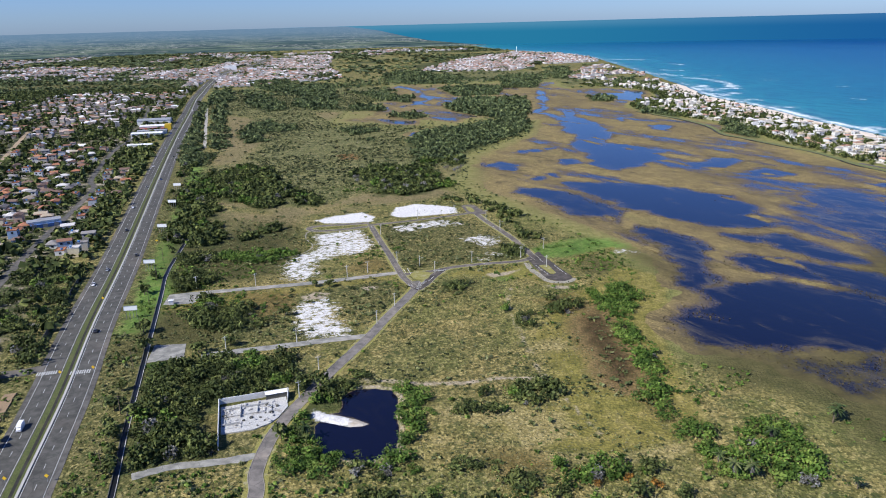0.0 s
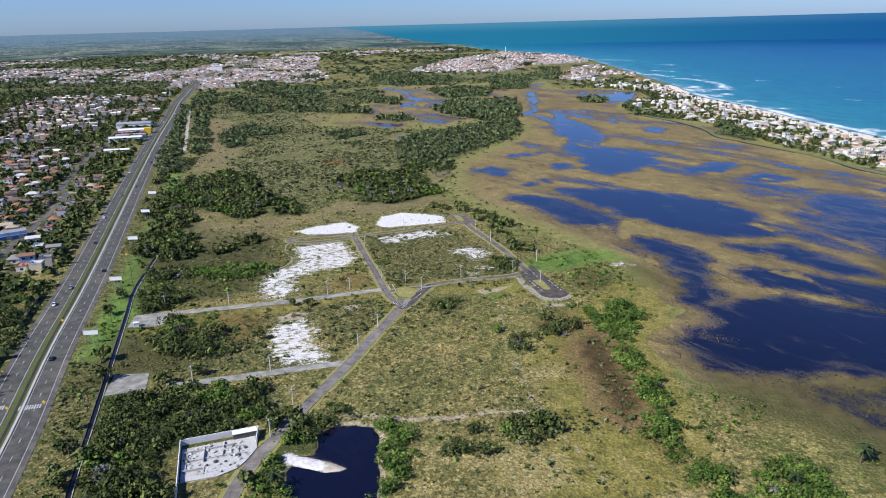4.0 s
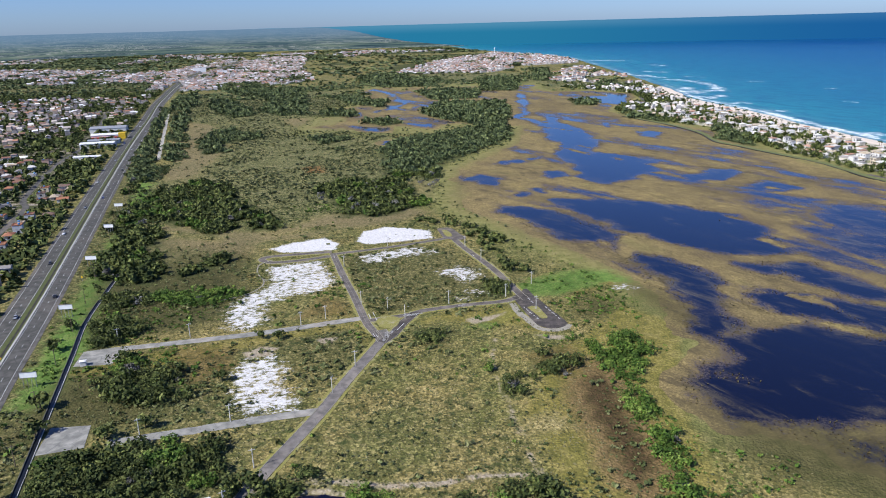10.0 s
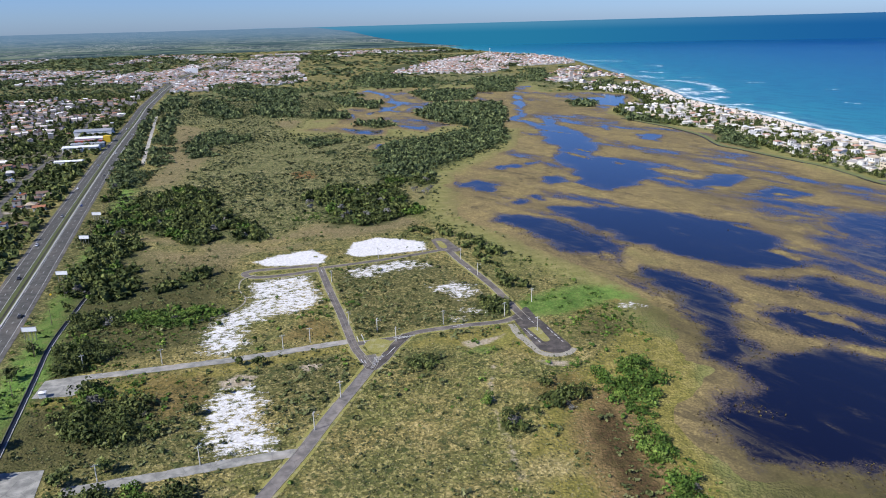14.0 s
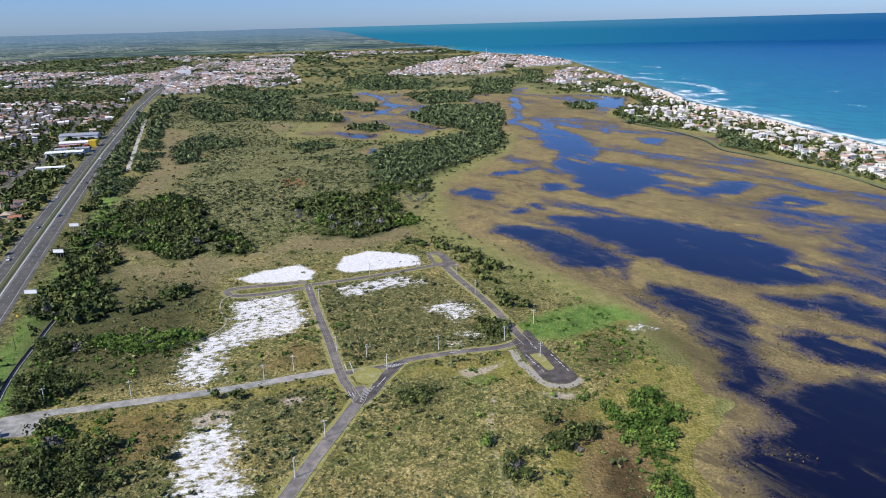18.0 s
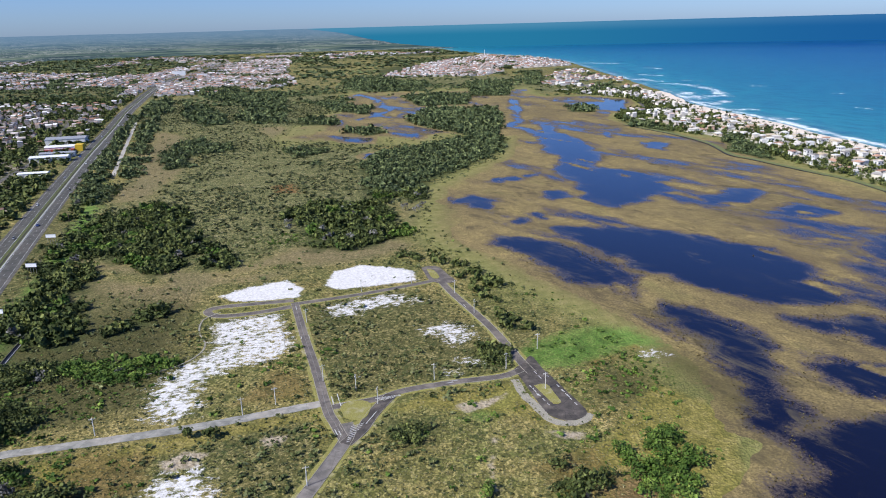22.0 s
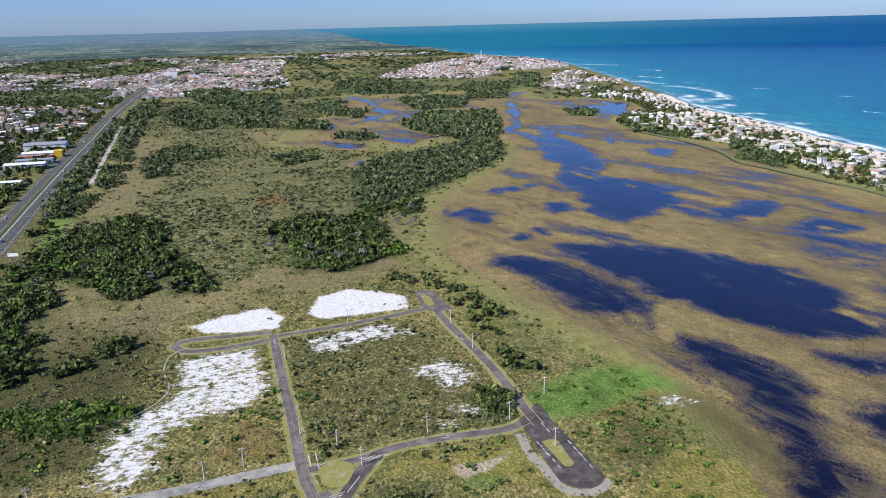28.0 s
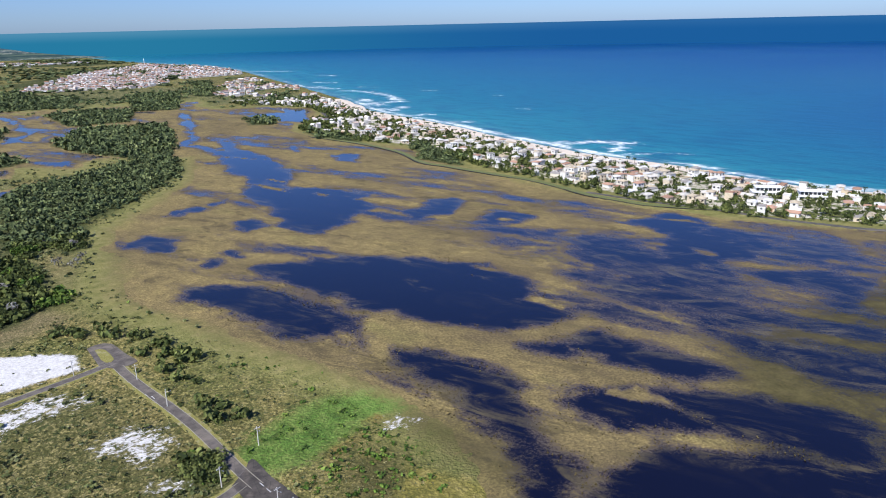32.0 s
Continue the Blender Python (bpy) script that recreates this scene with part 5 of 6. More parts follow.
def put_houses(protos, places, label, group, turn_of, seed, category="house"):
    """Stand copies of the sample houses at the places."""
    r = random.Random(seed)
    for k, (x, y) in enumerate(places):
        src, words = protos[r.randrange(len(protos))]
        t = turn_of(x, y) + r.choice((0, 0, 90, 180, 270)) + r.uniform(-6, 6)
        ob = copy_thing(src, pose(x, y, 0.5, 0, 0, t))
        tagged(ob, words + " " + label, category, group)


def drop(src):
    for o in (*src.children_recursive, src):
        bpy.data.objects.remove(o)


def thin(x, y, room):
    """Keep places that are at least room metres apart."""
    kept = []
    cell = {}
    for a, b2 in zip(x, y):
        key = (int(a // room), int(b2 // room))
        if all((a - p) ** 2 + (b2 - q) ** 2 > room * room for i in (-1, 0, 1) for j in (-1, 0, 1) for p, q in cell.get((key[0] + i, key[1] + j), ())):
            cell.setdefault(key, []).append((a, b2))
            kept.append((a, b2))
    return kept


# the town west of the highway
def hw_x(y):
    return np.interp(y, HW[:, 1], HW[:, 0])


GREEN_LOTS = [plan("-224,612 -300,625 -275,525 -258,480 -236,500"), plan("-262,405 -218,414 -190,344 -170,270 -260,270"), plan("-354,894 -395,890 -350,740 -300,740"), plan("-1300,2150 -1032,2072 -848,1694 -920,1528 -1300,1700")]
town_protos = [
    (house(8.2, 6.4, 1, "hip", PLASTER, TOWN_TILES, S1), "tile-roofed one-storey house"), (house(9, 6.6, 1, "gable", PLASTER, TOWN_TILES, S1, wing=2.2), "gabled house with a porch"),
    (house(7, 6.4, 2, "flat", PLASTER, TOWN_TILES, S2, True), "flat-roofed two-storey house with a blue tank"), (house(9.8, 7, 1, "hip", PLASTER, TOWN_TILES, S1, wing=2.5), "hip-roofed house with a porch"),
    (house(8.4, 6, 2, "gable", PLASTER, TOWN_TILES, S2), "gabled two-storey house"), (house(7.6, 5.8, 1, "flat", PLASTER, TOWN_TILES, S1, True), "small flat-roofed house with a blue tank")]
x, y = spread(-960, -200, 330, 1680, 11.6, 201)
gap = hw_x(y) - x
ok = (gap > 24) & (gap < 110 + 0.33 * (y - 200)) & (most(x, y, GREEN_LOTS) < 0) & clear(x, y, 6)
ok &= (fbm(x, y, 60, 3, 202) > -0.06) & ~((np.abs(x + 420) < 66) & (y > 880) & (y < 1180) & (gap < 110))
town = thin(x[ok], y[ok], 10.8)
put_houses(town_protos, town[:290], "in the roadside town", "houses of the town", lambda x, y: 16, 5)
for src, _ in town_protos:
    drop(src)

# the villas between the marsh and the beach
coast_protos = [
    (house(7.0, 5.6, 2, "hip", COAST_PLASTER, COAST_TILES, S2, wing=2.6, kind="villa"), "two-storey hip-roofed villa with a porch"), (house(8.4, 6.0, 1, "hip", COAST_PLASTER, COAST_TILES, S1, wing=2.6, kind="villa"), "low hip-roofed villa with a porch"),
    (house(6.4, 5.4, 2, "flat", COAST_PLASTER, COAST_TILES, S2, kind="villa"), "flat-roofed two-storey villa"), (house(9.6, 6.4, 1, "gable", COAST_PLASTER, COAST_TILES, S1, kind="villa"), "long gabled villa"),
    (house(10, 5, 1, "flat", COAST_PLASTER, COAST_TILES, S1, kind="villa"), "long low flat-roofed villa"), (house(7.2, 6.6, 1, "hip", COAST_PLASTER, COAST_TILES, S1, kind="villa"), "square hip-roofed bungalow"), (house(8.0, 5.2, 1, "gable", COAST_PLASTER, COAST_TILES, S1, wing=2.0, kind="villa"), "small gabled bungalow with a porch")]
x, y = spread(280, 760, 400, 1640, 9.2, 203)
inland = x - ordered(HOUSE_EDGE, y)
seaward = coast_x(y) - x
ok = (inland > 17) & (seaward > np.where(y < 700, 20, 40)) & (fbm(x, y, 50, 3, 204) > -0.12) & ((y < 900) | (fbm(x, y, 26, 2, 205) > -0.10))
ok &= (np.hypot(x - 508, y - 606) > 20) & (np.hypot(x - 524, y - 578) > 20) & (np.hypot(x - 455, y - 606) > 16)
coast_places = thin(x[ok], y[ok], 9.8)
put_houses(coast_protos, coast_places[:295], "by the beach", "villas along the beach", lambda x, y: math.degrees(math.atan2(1, (coast_x(y + 40) - coast_x(y - 40)) / 80)) - 90, 6, "villa")
for src, _ in coast_protos:
    drop(src)

# the two towns far ahead: too many and too small to count
FAR_WALL = worn("far_walls", (0.62, 0.585, 0.55), 0.9, 30, 0.25, dirt=(0.36, 0.29, 0.23), stain=0.6)


def far_roof_material():
    n = Nodes("far_roofs")
    c = n.ramp(n.island_random(), (0.0, (0.50, 0.46, 0.42)), (0.22, (0.42, 0.22, 0.14)), (0.45, (0.24, 0.14, 0.10)), (0.68, (0.38, 0.29, 0.23)), (0.88, (0.72, 0.71, 0.70)))
    return n.done(c, 0.9, spec=0.1)


FAR_ROOF = far_roof_material()


def far_villa_material():
    n = Nodes("far_villa_roofs")
    c = n.ramp(n.island_random(), (0.0, (0.68, 0.66, 0.62)), (0.35, (0.58, 0.50, 0.40)), (0.6, (0.74, 0.73, 0.71)), (0.85, (0.42, 0.24, 0.16)), (0.95, (0.36, 0.35, 0.34)))
    return n.done(c, 0.9, spec=0.1)


FAR_VILLA = far_villa_material()


def far_houses(name, x, y, size, label, seed, tiles=None, walls=None):
    r = np.random.default_rng(seed)
    n = len(x)
    w, d, h = size * r.uniform(0.8, 1.5, n), size * r.uniform(0.6, 1.0, n), r.choice([3.0, 3.2, 6.0, 6.2, 9.0], n, p=[0.35, 0.25, 0.22, 0.13, 0.05])
    t = np.radians(16 + r.choice([0, 90], n) + r.normal(0, 5, n))
    c, s = np.cos(t), np.sin(t)

    def corner(a, b2, z):
        return np.stack([x + a * w / 2 * c - b2 * d / 2 * s, y + a * w / 2 * s + b2 * d / 2 * c, z], -1)
    ground0 = np.full(n, 0.3)
    v = np.stack([corner(a, b2, z) for z in (ground0, h) for a, b2 in ((-1, -1), (1, -1), (1, 1), (-1, 1))], 1).reshape(-1, 3)
    base = (np.arange(n) * 8)[:, None, None]
    f = (base + np.array([(0, 1, 5, 4), (1, 2, 6, 5), (2, 3, 7, 6), (3, 0, 4, 7)])[None]).reshape(-1, 4)
    me = mesh_from(name, v, f)
    me.materials.append(walls or FAR_WALL)
    ob = tagged(new(name, me), label, "town", kind="stuff")
    rise = np.where(r.random(n) < 0.7, 1.8, 0.15)
    v = np.stack([corner(a * 1.08, b2 * 1.08, h) for a, b2 in ((-1, -1), (1, -1), (1, 1), (-1, 1))] + [corner(a * 1.08, 0, h + rise) for a in (-1, 1)], 1).reshape(-1, 3)
    base = (np.arange(n) * 6)[:, None, None]
    f = (base + np.array([(0, 1, 5, 4), (2, 3, 4, 5)])[None]).reshape(-1, 4)
    me = mesh_from("roofs", v, f)
    me.materials.append(tiles or FAR_ROOF)
    roofs = new("roofs", me)
    roofs.parent = ob
    return ob


def town_places(outlines, gap, seed, hole=-0.12, size=90):
    xs = [p[0] for o in outlines for p in o]
    ys = [p[1] for o in outlines for p in o]
    x, y = spread(min(xs), max(xs), min(ys), max(ys), gap, seed)
    ok = (most(x, y, outlines) + 60 * fbm(x, y, 120, 3, seed + 1) > 0) & (fbm(x, y, size, 3, seed + 2) > hole)
    return x[ok], y[ok]


rest = np.array(coast_places[295:])
far_houses("far_villas", rest[:, 0], rest[:, 1], 6, "white and cream villas crowded towards the cove", 10, FAR_VILLA)
rest = np.array(town[290:])
far_houses("far_town_rest", rest[:, 0], rest[:, 1], 6.6, "reddish-roofed houses of the roadside town, far off", 9, None, worn("town_far_walls", (0.50, 0.45, 0.40), 0.9, 20, 0.4, dirt=(0.26, 0.20, 0.16), stain=0.7))
x, y = town_places([plan("-640,1800 -900,2900 -850,3600 -560,3650 -380,2500 -270,2050 -430,1870")], 9.8, 301, -0.05)
ok = np.abs(x - hw_x(y)) > 20
far_houses("far_town_inland", x[ok], y[ok], 6.6, "pale houses with reddish roofs crowded far inland", 1)
x, y = town_places([plan("-1750,2500 -1000,2150 -640,2120 -760,2560 -1200,2900 -1700,3100")], 10.5, 305, -0.03)
far_houses("far_town_west", x, y, 6.6, "pale and pinkish houses in a far western district", 2)
x, y = town_places([plan("-90,2230 200,2190 330,2480 520,2560 555,2900 480,3280 330,3500 100,3000")], 10, 309, -0.10)
far_houses("far_town_headland", x, y, 7, "crowded white houses on the headland", 3)
x, y = town_places([plan("300,1860 420,1700 500,1720 535,2080 548,2400 420,2200")], 15, 313, -0.02)
far_houses("far_town_cove", x, y, 9, "reddish and white houses among palms above the cove", 4)
x, y = town_places([plan("-1300,3300 -600,3700 -500,4400 -1500,4400"), plan("-560,3500 200,3650 100,4300 -400,4300"), plan("-2600,2900 -1700,3200 -1900,4200 -2900,4000")], 26, 317, 0.06, 160)
far_houses("far_villages", x, y, 13, "scattered pale villages on the far plain", 5)

x, y = town_places([plan("-640,1800 -900,2900 -850,3600 -560,3650 -380,2500 -270,2050 -430,1870"), plan("-1750,2500 -1000,2150 -640,2120 -760,2560 -1200,2900 -1700,3100"), plan("-90,2230 200,2190 330,2480 520,2560 555,2900 480,3280 330,3500 100,3000")], 15, 331, -0.3)
ok = np.abs(x - hw_x(y)) > 22
x, y = x[ok], y[ok]
scatter("far_town_trees", x, y, RNG.uniform(2.5, 5.5, len(x)), RNG.uniform(0.8, 1.2, len(x)), [leaf_cloud(480 + k, 7, 0.8, 0.6, 3) for k in range(5)], LEAF_FAR_HAZED, "dark trees between the far houses", "trees")

# trees in and round the towns, and over the far plain
x, y = spread(-1050, -150, 200, 1800, 6.2, 401)
gap = hw_x(y) - x
ok = (gap > 17) & (gap < 200 + 0.36 * (y - 200)) & clear(x, y, 2)
ok &= RNG.random(len(x)) < np.clip(0.55 + 1.3 * fbm(x, y, 55, 3, 402) + 0.6 * (most(x, y, GREEN_LOTS) > 2) - 1.05 * (most(x, y, GREEN_LOTS[1:2]) > 4), 0.05, 0.95)
near_house = np.array(town)
far_enough = np.array([np.min((near_house[:, 0] - a) ** 2 + (near_house[:, 1] - b2) ** 2) > 34 for a, b2 in zip(x, y)])
ok &= far_enough
x, y = x[ok], y[ok]
scatter("town_trees", x, y, RNG.uniform(1.9, 4.5, len(x)), RNG.uniform(0.7, 1.2, len(x)), [leaf_cloud(440 + k, 11, 0.95, 0.52, 4) for k in range(6)], LEAF_WOOD, "dark green trees between the houses", "trees")
x, y = spread(285, 700, 400, 1660, 5.4, 403)
ok = (x - ordered(HOUSE_EDGE, y) > 2) & (coast_x(y) - x > 40) & (RNG.random(len(x)) < np.clip(0.62 + 2.2 * fbm(x, y, 34, 3, 404) + 0.15 * (x - ordered(HOUSE_EDGE, y) < 14), 0.05, 0.9))
near_house = np.array(coast_places)
ok &= np.array([np.min((near_house[:, 0] - a) ** 2 + (near_house[:, 1] - b2) ** 2) > 21 for a, b2 in zip(x, y)])
x, y = x[ok], y[ok]
for near, leaves, leaf in ((True, 95, 0.17), (False, 24, 0.36)):
    m = (y < 820) == near
    scatter("garden_trees", x[m], y[m], 1.3 + 2.8 * RNG.random(m.sum()) ** 1.6, RNG.uniform(0.9, 1.6, m.sum()), [leaf_cloud(450 + k, leaves, 0.95, leaf, 7) for k in range(6)], LEAF_WOOD, "green garden trees between the villas", "trees")
x, y = spread(-1500, 560, 1560, 2300, 11, 407)
ok = (x < coast_x(y) - 40) & (np.abs(x - hw_x(y)) > 26) & (land(x, y)[0] > 0.45) & (RNG.random(len(x)) < np.clip(0.25 + 0.3 * (x < -600) + 2.0 * fbm(x, y, 110, 4, 408), 0.03, 0.9))
x, y = x[ok], y[ok]
scatter("middle_groves", x, y, RNG.uniform(3, 6.5, len(x)), RNG.uniform(0.4, 0.8, len(x)), [leaf_cloud(470 + k, 10, 0.8, 0.55, 4) for k in range(5)], LEAF_FAR_HAZED, "groves and hedges before the far towns", "trees")
x, y = spread(-2600, 560, 2200, 4500, 21, 405)
ok = (x < coast_x(y) - 40) & (RNG.random(len(x)) < np.clip(0.30 + 0.3 * (x < -900) + 2.2 * fbm(x, y, 240, 4, 406), 0.02, 0.95)) & (np.abs(x - hw_x(y)) > 30)
x, y = x[ok], y[ok]
scatter("far_trees", x, y, RNG.uniform(6, 12, len(x)), RNG.uniform(0.4, 0.7, len(x)), [leaf_cloud(460 + k, 7, 0.7, 0.7, 4) for k in range(5)], LEAF_FAR_HAZED, "far dark woods and groves", "trees")

street("road_shore", plan("395,690 414,640 437,597 451,557 468,525 490,493 560,420"), 5.0, SHOULDER, "narrow grey street between the villas and the marsh", False, 0.3)
street("road_cove", plan("372,1262 380,1300 443,1619 470,1760"), 7.0, SHOULDER, "straight grey street towards the cove", False, 0.3)

# the drain and grass bank between the marsh and the gardens
EDGE = smooth(plan("296,1140 319,1073 333,1026 342,960 336,890 347,858 355,831 370,785 381,752 385,711 387,680 397,647 403,630 419,610 434,594 446,585 468,566 482,549 540,470"), 4.0)
bank = tagged(ribbon("garden_bank", EDGE, -7.0, -1.0, 0.2, 0.75, worn("bank_grass", (0.17, 0.19, 0.065), 0.95, 3.0, 0.45, dirt=(0.28, 0.23, 0.12)), None, 1.0), "grassy bank between the marsh and the gardens", "bank", kind="structure")
ribbon("drain", EDGE, -0.8, 0.9, 0.2, 0.66, worn("bank_drain", (0.030, 0.028, 0.018), 0.5, 2.0, 0.4, stain=0.2), bank, 0.4, "dark narrow drain")

# ---- street furniture, walls and vehicles ----
GALVANISED = worn("galvanised_steel", (0.42, 0.43, 0.44), 0.45, 0.5, 0.2, 0.7)
POST_CONCRETE = worn("post_concrete", (0.62, 0.60, 0.56), 0.85, 0.5, 0.2)
BOARD_WHITE = worn("board_white", (0.86, 0.86, 0.85), 0.5, 2.0, 0.06, stain=0.05)
BOARD_BACK = worn("board_back", (0.24, 0.24, 0.25), 0.6, 1.0)
WHITEWASH = worn("whitewash", (0.76, 0.75, 0.72), 0.9, 2.0, 0.2, stain=0.5)
RUBBLE = worn("rubble", (0.62, 0.61, 0.58), 0.95, 1.2, 0.55, stain=0.55)
DARK_WALL = worn("mouldy_wall", (0.10, 0.10, 0.085), 0.95, 2.0, 0.4)
SIGN_YELLOW = worn("sign_yellow", (0.75, 0.48, 0.03), 0.5, 0.4, 0.1)


def billboard():
    root = new("billboard")
    part("panel", box(bmesh.new(), -3.3, 3.3, -0.12, 0.0, 4.6, 6.8), BOARD_WHITE, root)
    bm = bmesh.new()
    for x0, x1, z0, z1 in ((-3.4, 3.4, 4.48, 4.6), (-3.4, 3.4, 6.8, 6.92), (-3.4, -3.3, 4.6, 6.8), (3.3, 3.4, 4.6, 6.8)):
        box(bm, x0, x1, -0.2, 0.1, z0, z1)
    part("panel_frame", bm, GALVANISED, root)
    part("backing", box(bmesh.new(), -3.25, 3.25, 0.01, 0.07, 4.65, 6.75), BOARD_BACK, root)
    post = part("post", rod(bmesh.new(), (0, 0.25, -0.4), (0, 0.25, 6.5), 0.14, 0.11), GALVANISED, root)
    for x in (-2.5, -0.85, 0.85, 2.5):
        share("post", post.data, root, pose(x, 0, 0))
    bpy.data.objects.remove(post)
    return root


boards = plan("-159,338 -179,414 -202,497 -222,573 -241,639")
src = billboard()
for x, y in boards:
    tagged(copy_thing(src, pose(x, y, 0.5, 0, 0, random.uniform(-5, 8))), "blank white roadside billboard on steel posts", "billboard", "billboards along the highway")
drop(src)


def power_pole(lamp=True):
    root = new("power_pole")
    part("pole", rod(bmesh.new(), (0, 0, -0.5), (0, 0, 7.3), 0.20, 0.13, 8), POST_CONCRETE, root)
    part("crossarm", box(bmesh.new(), -1.1, 1.1, -0.07, 0.07, 6.6, 6.75), POST_CONCRETE, root)
    bm = bmesh.new()
    for x in (-1.0, -0.4, 0.4, 1.0):
        rod(bm, (x, 0, 6.75), (x, 0, 7.02), 0.06, 0.05, 6)
    part("insulator_row", bm, WHITEWASH, root)
    if lamp:
        arm = part("lamp_arm", rod(bmesh.new(), (0, 0, 5.9), (0, -1.6, 6.4), 0.05, 0.04, 6), GALVANISED, root)
        part("lamp_head", box(bmesh.new(), -0.14, 0.14, -2.1, -1.5, 6.35, 6.5), GALVANISED, arm)
    return root


poles = plan("-108,383 -140,380 -47,400 -17,408 14,415 44,422 -28,347 -35,324 -70,305 -100,297 28,513 36,484 57,403 -59,253 -55,275 -8,397 -58,393 -22,520 5,531 -52,452 -46,480 -31,418 60,440")
src = power_pole()
for k, (x, y) in enumerate(poles):
    tagged(copy_thing(src, pose(x, y, 0.5, 0, 0, (20, 30, 15, 75)[k % 4])), "pale concrete power pole with a lamp arm beside the street", "power pole", "power poles of the estate")
drop(src)


def median_lamp():
    root = new("street_lamp")
    part("pole", rod(bmesh.new(), (0, 0, -0.3), (0, 0, 11.5), 0.13, 0.07, 8), GALVANISED, root)
    for s in (-1, 1):
        arm = part("arm", rod(bmesh.new(), (0, 0, 11.4), (s * 2.2, 0, 11.9), 0.05, 0.04, 6), GALVANISED, root)
        part("lamp_head", box(bmesh.new(), s * 2.5 - 0.4, s * 2.5 + 0.4, -0.15, 0.15, 11.83, 11.98), GALVANISED, arm)
    return root


def roadside_pole():
    root = new("roadside_pole")
    part("pole", rod(bmesh.new(), (0, 0, -0.4), (0, 0, 8.2), 0.17, 0.10, 8), BARK, root)
    part("crossarm", box(bmesh.new(), -1.2, 1.2, -0.06, 0.06, 7.6, 7.74), BARK, root)
    return root


src = roadside_pole()
line = beside(HW, 26.0)
for y0 in range(205, 700, 38):
    x0 = float(np.interp(y0, line[:, 1], line[:, 0]))
    tagged(copy_thing(src, pose(x0, y0, 0.5, 0, 0, 18)), "weathered wooden utility pole in the highway verge", "utility pole", "utility poles along the verge")
drop(src)

# the drain beside the verge
ditch = tagged(new("drain_channel"), "straight concrete drain with dark water between low walls", "drain", kind="structure")
# flat strip for a sunken channel: wet mud, its wall's shadow put into colour
ribbon("drain_bed", DITCH, -0.9, 0.7, 0.3, 0.62, worn("drain_mud_shade", (0.012, 0.013, 0.014), 0.4, 2.0, 0.4, stain=0.1), ditch)
ribbon("coping", DITCH, 0.7, 0.95, 0.3, 0.8, CONCRETE, ditch, 0.1)
ribbon("coping", DITCH, -1.2, -0.9, 0.3, 1.0, DARK_WALL, ditch, 0.1)

# the walled yard with the ruin by the street
yard = tagged(new("ruined_yard"), "walled yard with a roofless ruin, rubble and weeds", "ruin")


def wall_run(name, a, z, h, material, parent, thick=0.25, base=0.3):
    a, z = Vector((*a, 0)), Vector((*z, 0))
    d = z - a
    bm = box(bmesh.new(), 0, d.length, -thick / 2, thick / 2, base, h)
    ob = part(name, bm, material, parent)
    ob.matrix_basis = pose(a.x, a.y, 0, 0, 0, math.degrees(math.atan2(d.y, d.x)))
    return ob


corners = plan("-89,249 -64,257 -63,250 -67,238")
for a, z in zip(corners[:2], corners[1:3]):
    wall_run("yard_wall", a, z, 2.9, WHITEWASH, yard)
wall_run("yard_wall", (-89, 249), (-80, 217), 2.9, WHITEWASH, yard)
bm = bmesh.new()
pts = plan("-87.5,246 -64.5,254 -62,246 -64,238 -66,234 -71,230 -82,227")
f = bm.faces.new([bm.verts.new((x, y, 0.95)) for x, y in pts])
r = bmesh.ops.extrude_face_region(bm, geom=[f])
bmesh.ops.translate(bm, vec=(0, 0, -0.6), verts=[v for v in r["geom"] if isinstance(v, bmesh.types.BMVert)])
bmesh.ops.recalc_face_normals(bm, faces=bm.faces)
part("floor_slab", bm, RUBBLE, yard)
for a, z, h in (((-86, 243), (-70, 248), 1.7), ((-84, 238), (-72, 241.5), 1.4), ((-83, 232), (-77, 234), 1.8), ((-80, 247), (-78, 238), 1.9), ((-74, 249.5), (-72.5, 241), 1.6), ((-84.5, 243), (-82.5, 233), 1.3), ((-77, 236), (-76, 231), 1.2), ((-69, 250), (-67, 240), 1.3), ((-82, 230), (-72, 233), 1.1), ((-72, 241.5), (-65, 243), 0.95 + 0.4), ((-86.5, 240), (-84, 231), 1.5)):
    wall_run("broken_wall", a, z, h, RUBBLE, yard)
shed = part("shed", box(bmesh.new(), -4.0, 4.0, -1.2, 1.2, 0.3, 2.9), DARK_WALL, yard)
shed.matrix_basis = pose(-68, 253.6, 0, 0, 0, 19)
part("shed_roof", box(bmesh.new(), -4.2, 4.2, -1.4, 1.4, 2.91, 3.06), BOARD_WHITE, shed)
rr = random.Random(4)
for k in range(110):
    x, y = rr.uniform(-86, -66), rr.uniform(231, 250)
    if most(np.array([x]), np.array([y]), [pts])[0] > 0.5:
        s = rr.uniform(0.2, 0.85)
        bm = bmesh.new()
        bmesh.ops.create_icosphere(bm, subdivisions=1, radius=s)
        for v in bm.verts:
            v.co *= rr.uniform(0.7, 1.2)
            v.co.z *= 0.55
        ob = part("rubble_block", bm, RUBBLE if k % 4 else DARK_WALL, yard)
        ob.matrix_basis = pose(x, y, 1.0 + s * 0.2, 0, 0, rr.uniform(0, 360))

# the low path kerb west of the sand, the hut on the turning place
path = smooth(plan("-92,498 -98,489 -96,474 -89,458 -90,446 -97,436 -110,428"), 2.0)
tagged(ribbon("path_kerb", path, -0.35, 0.35, 0.2, 0.72, KERB, None, 0.3), "pale concrete strip winding past the sand", "path", kind="structure")
hut = tagged(new("hut"), "small white hut on the turning place", "hut")
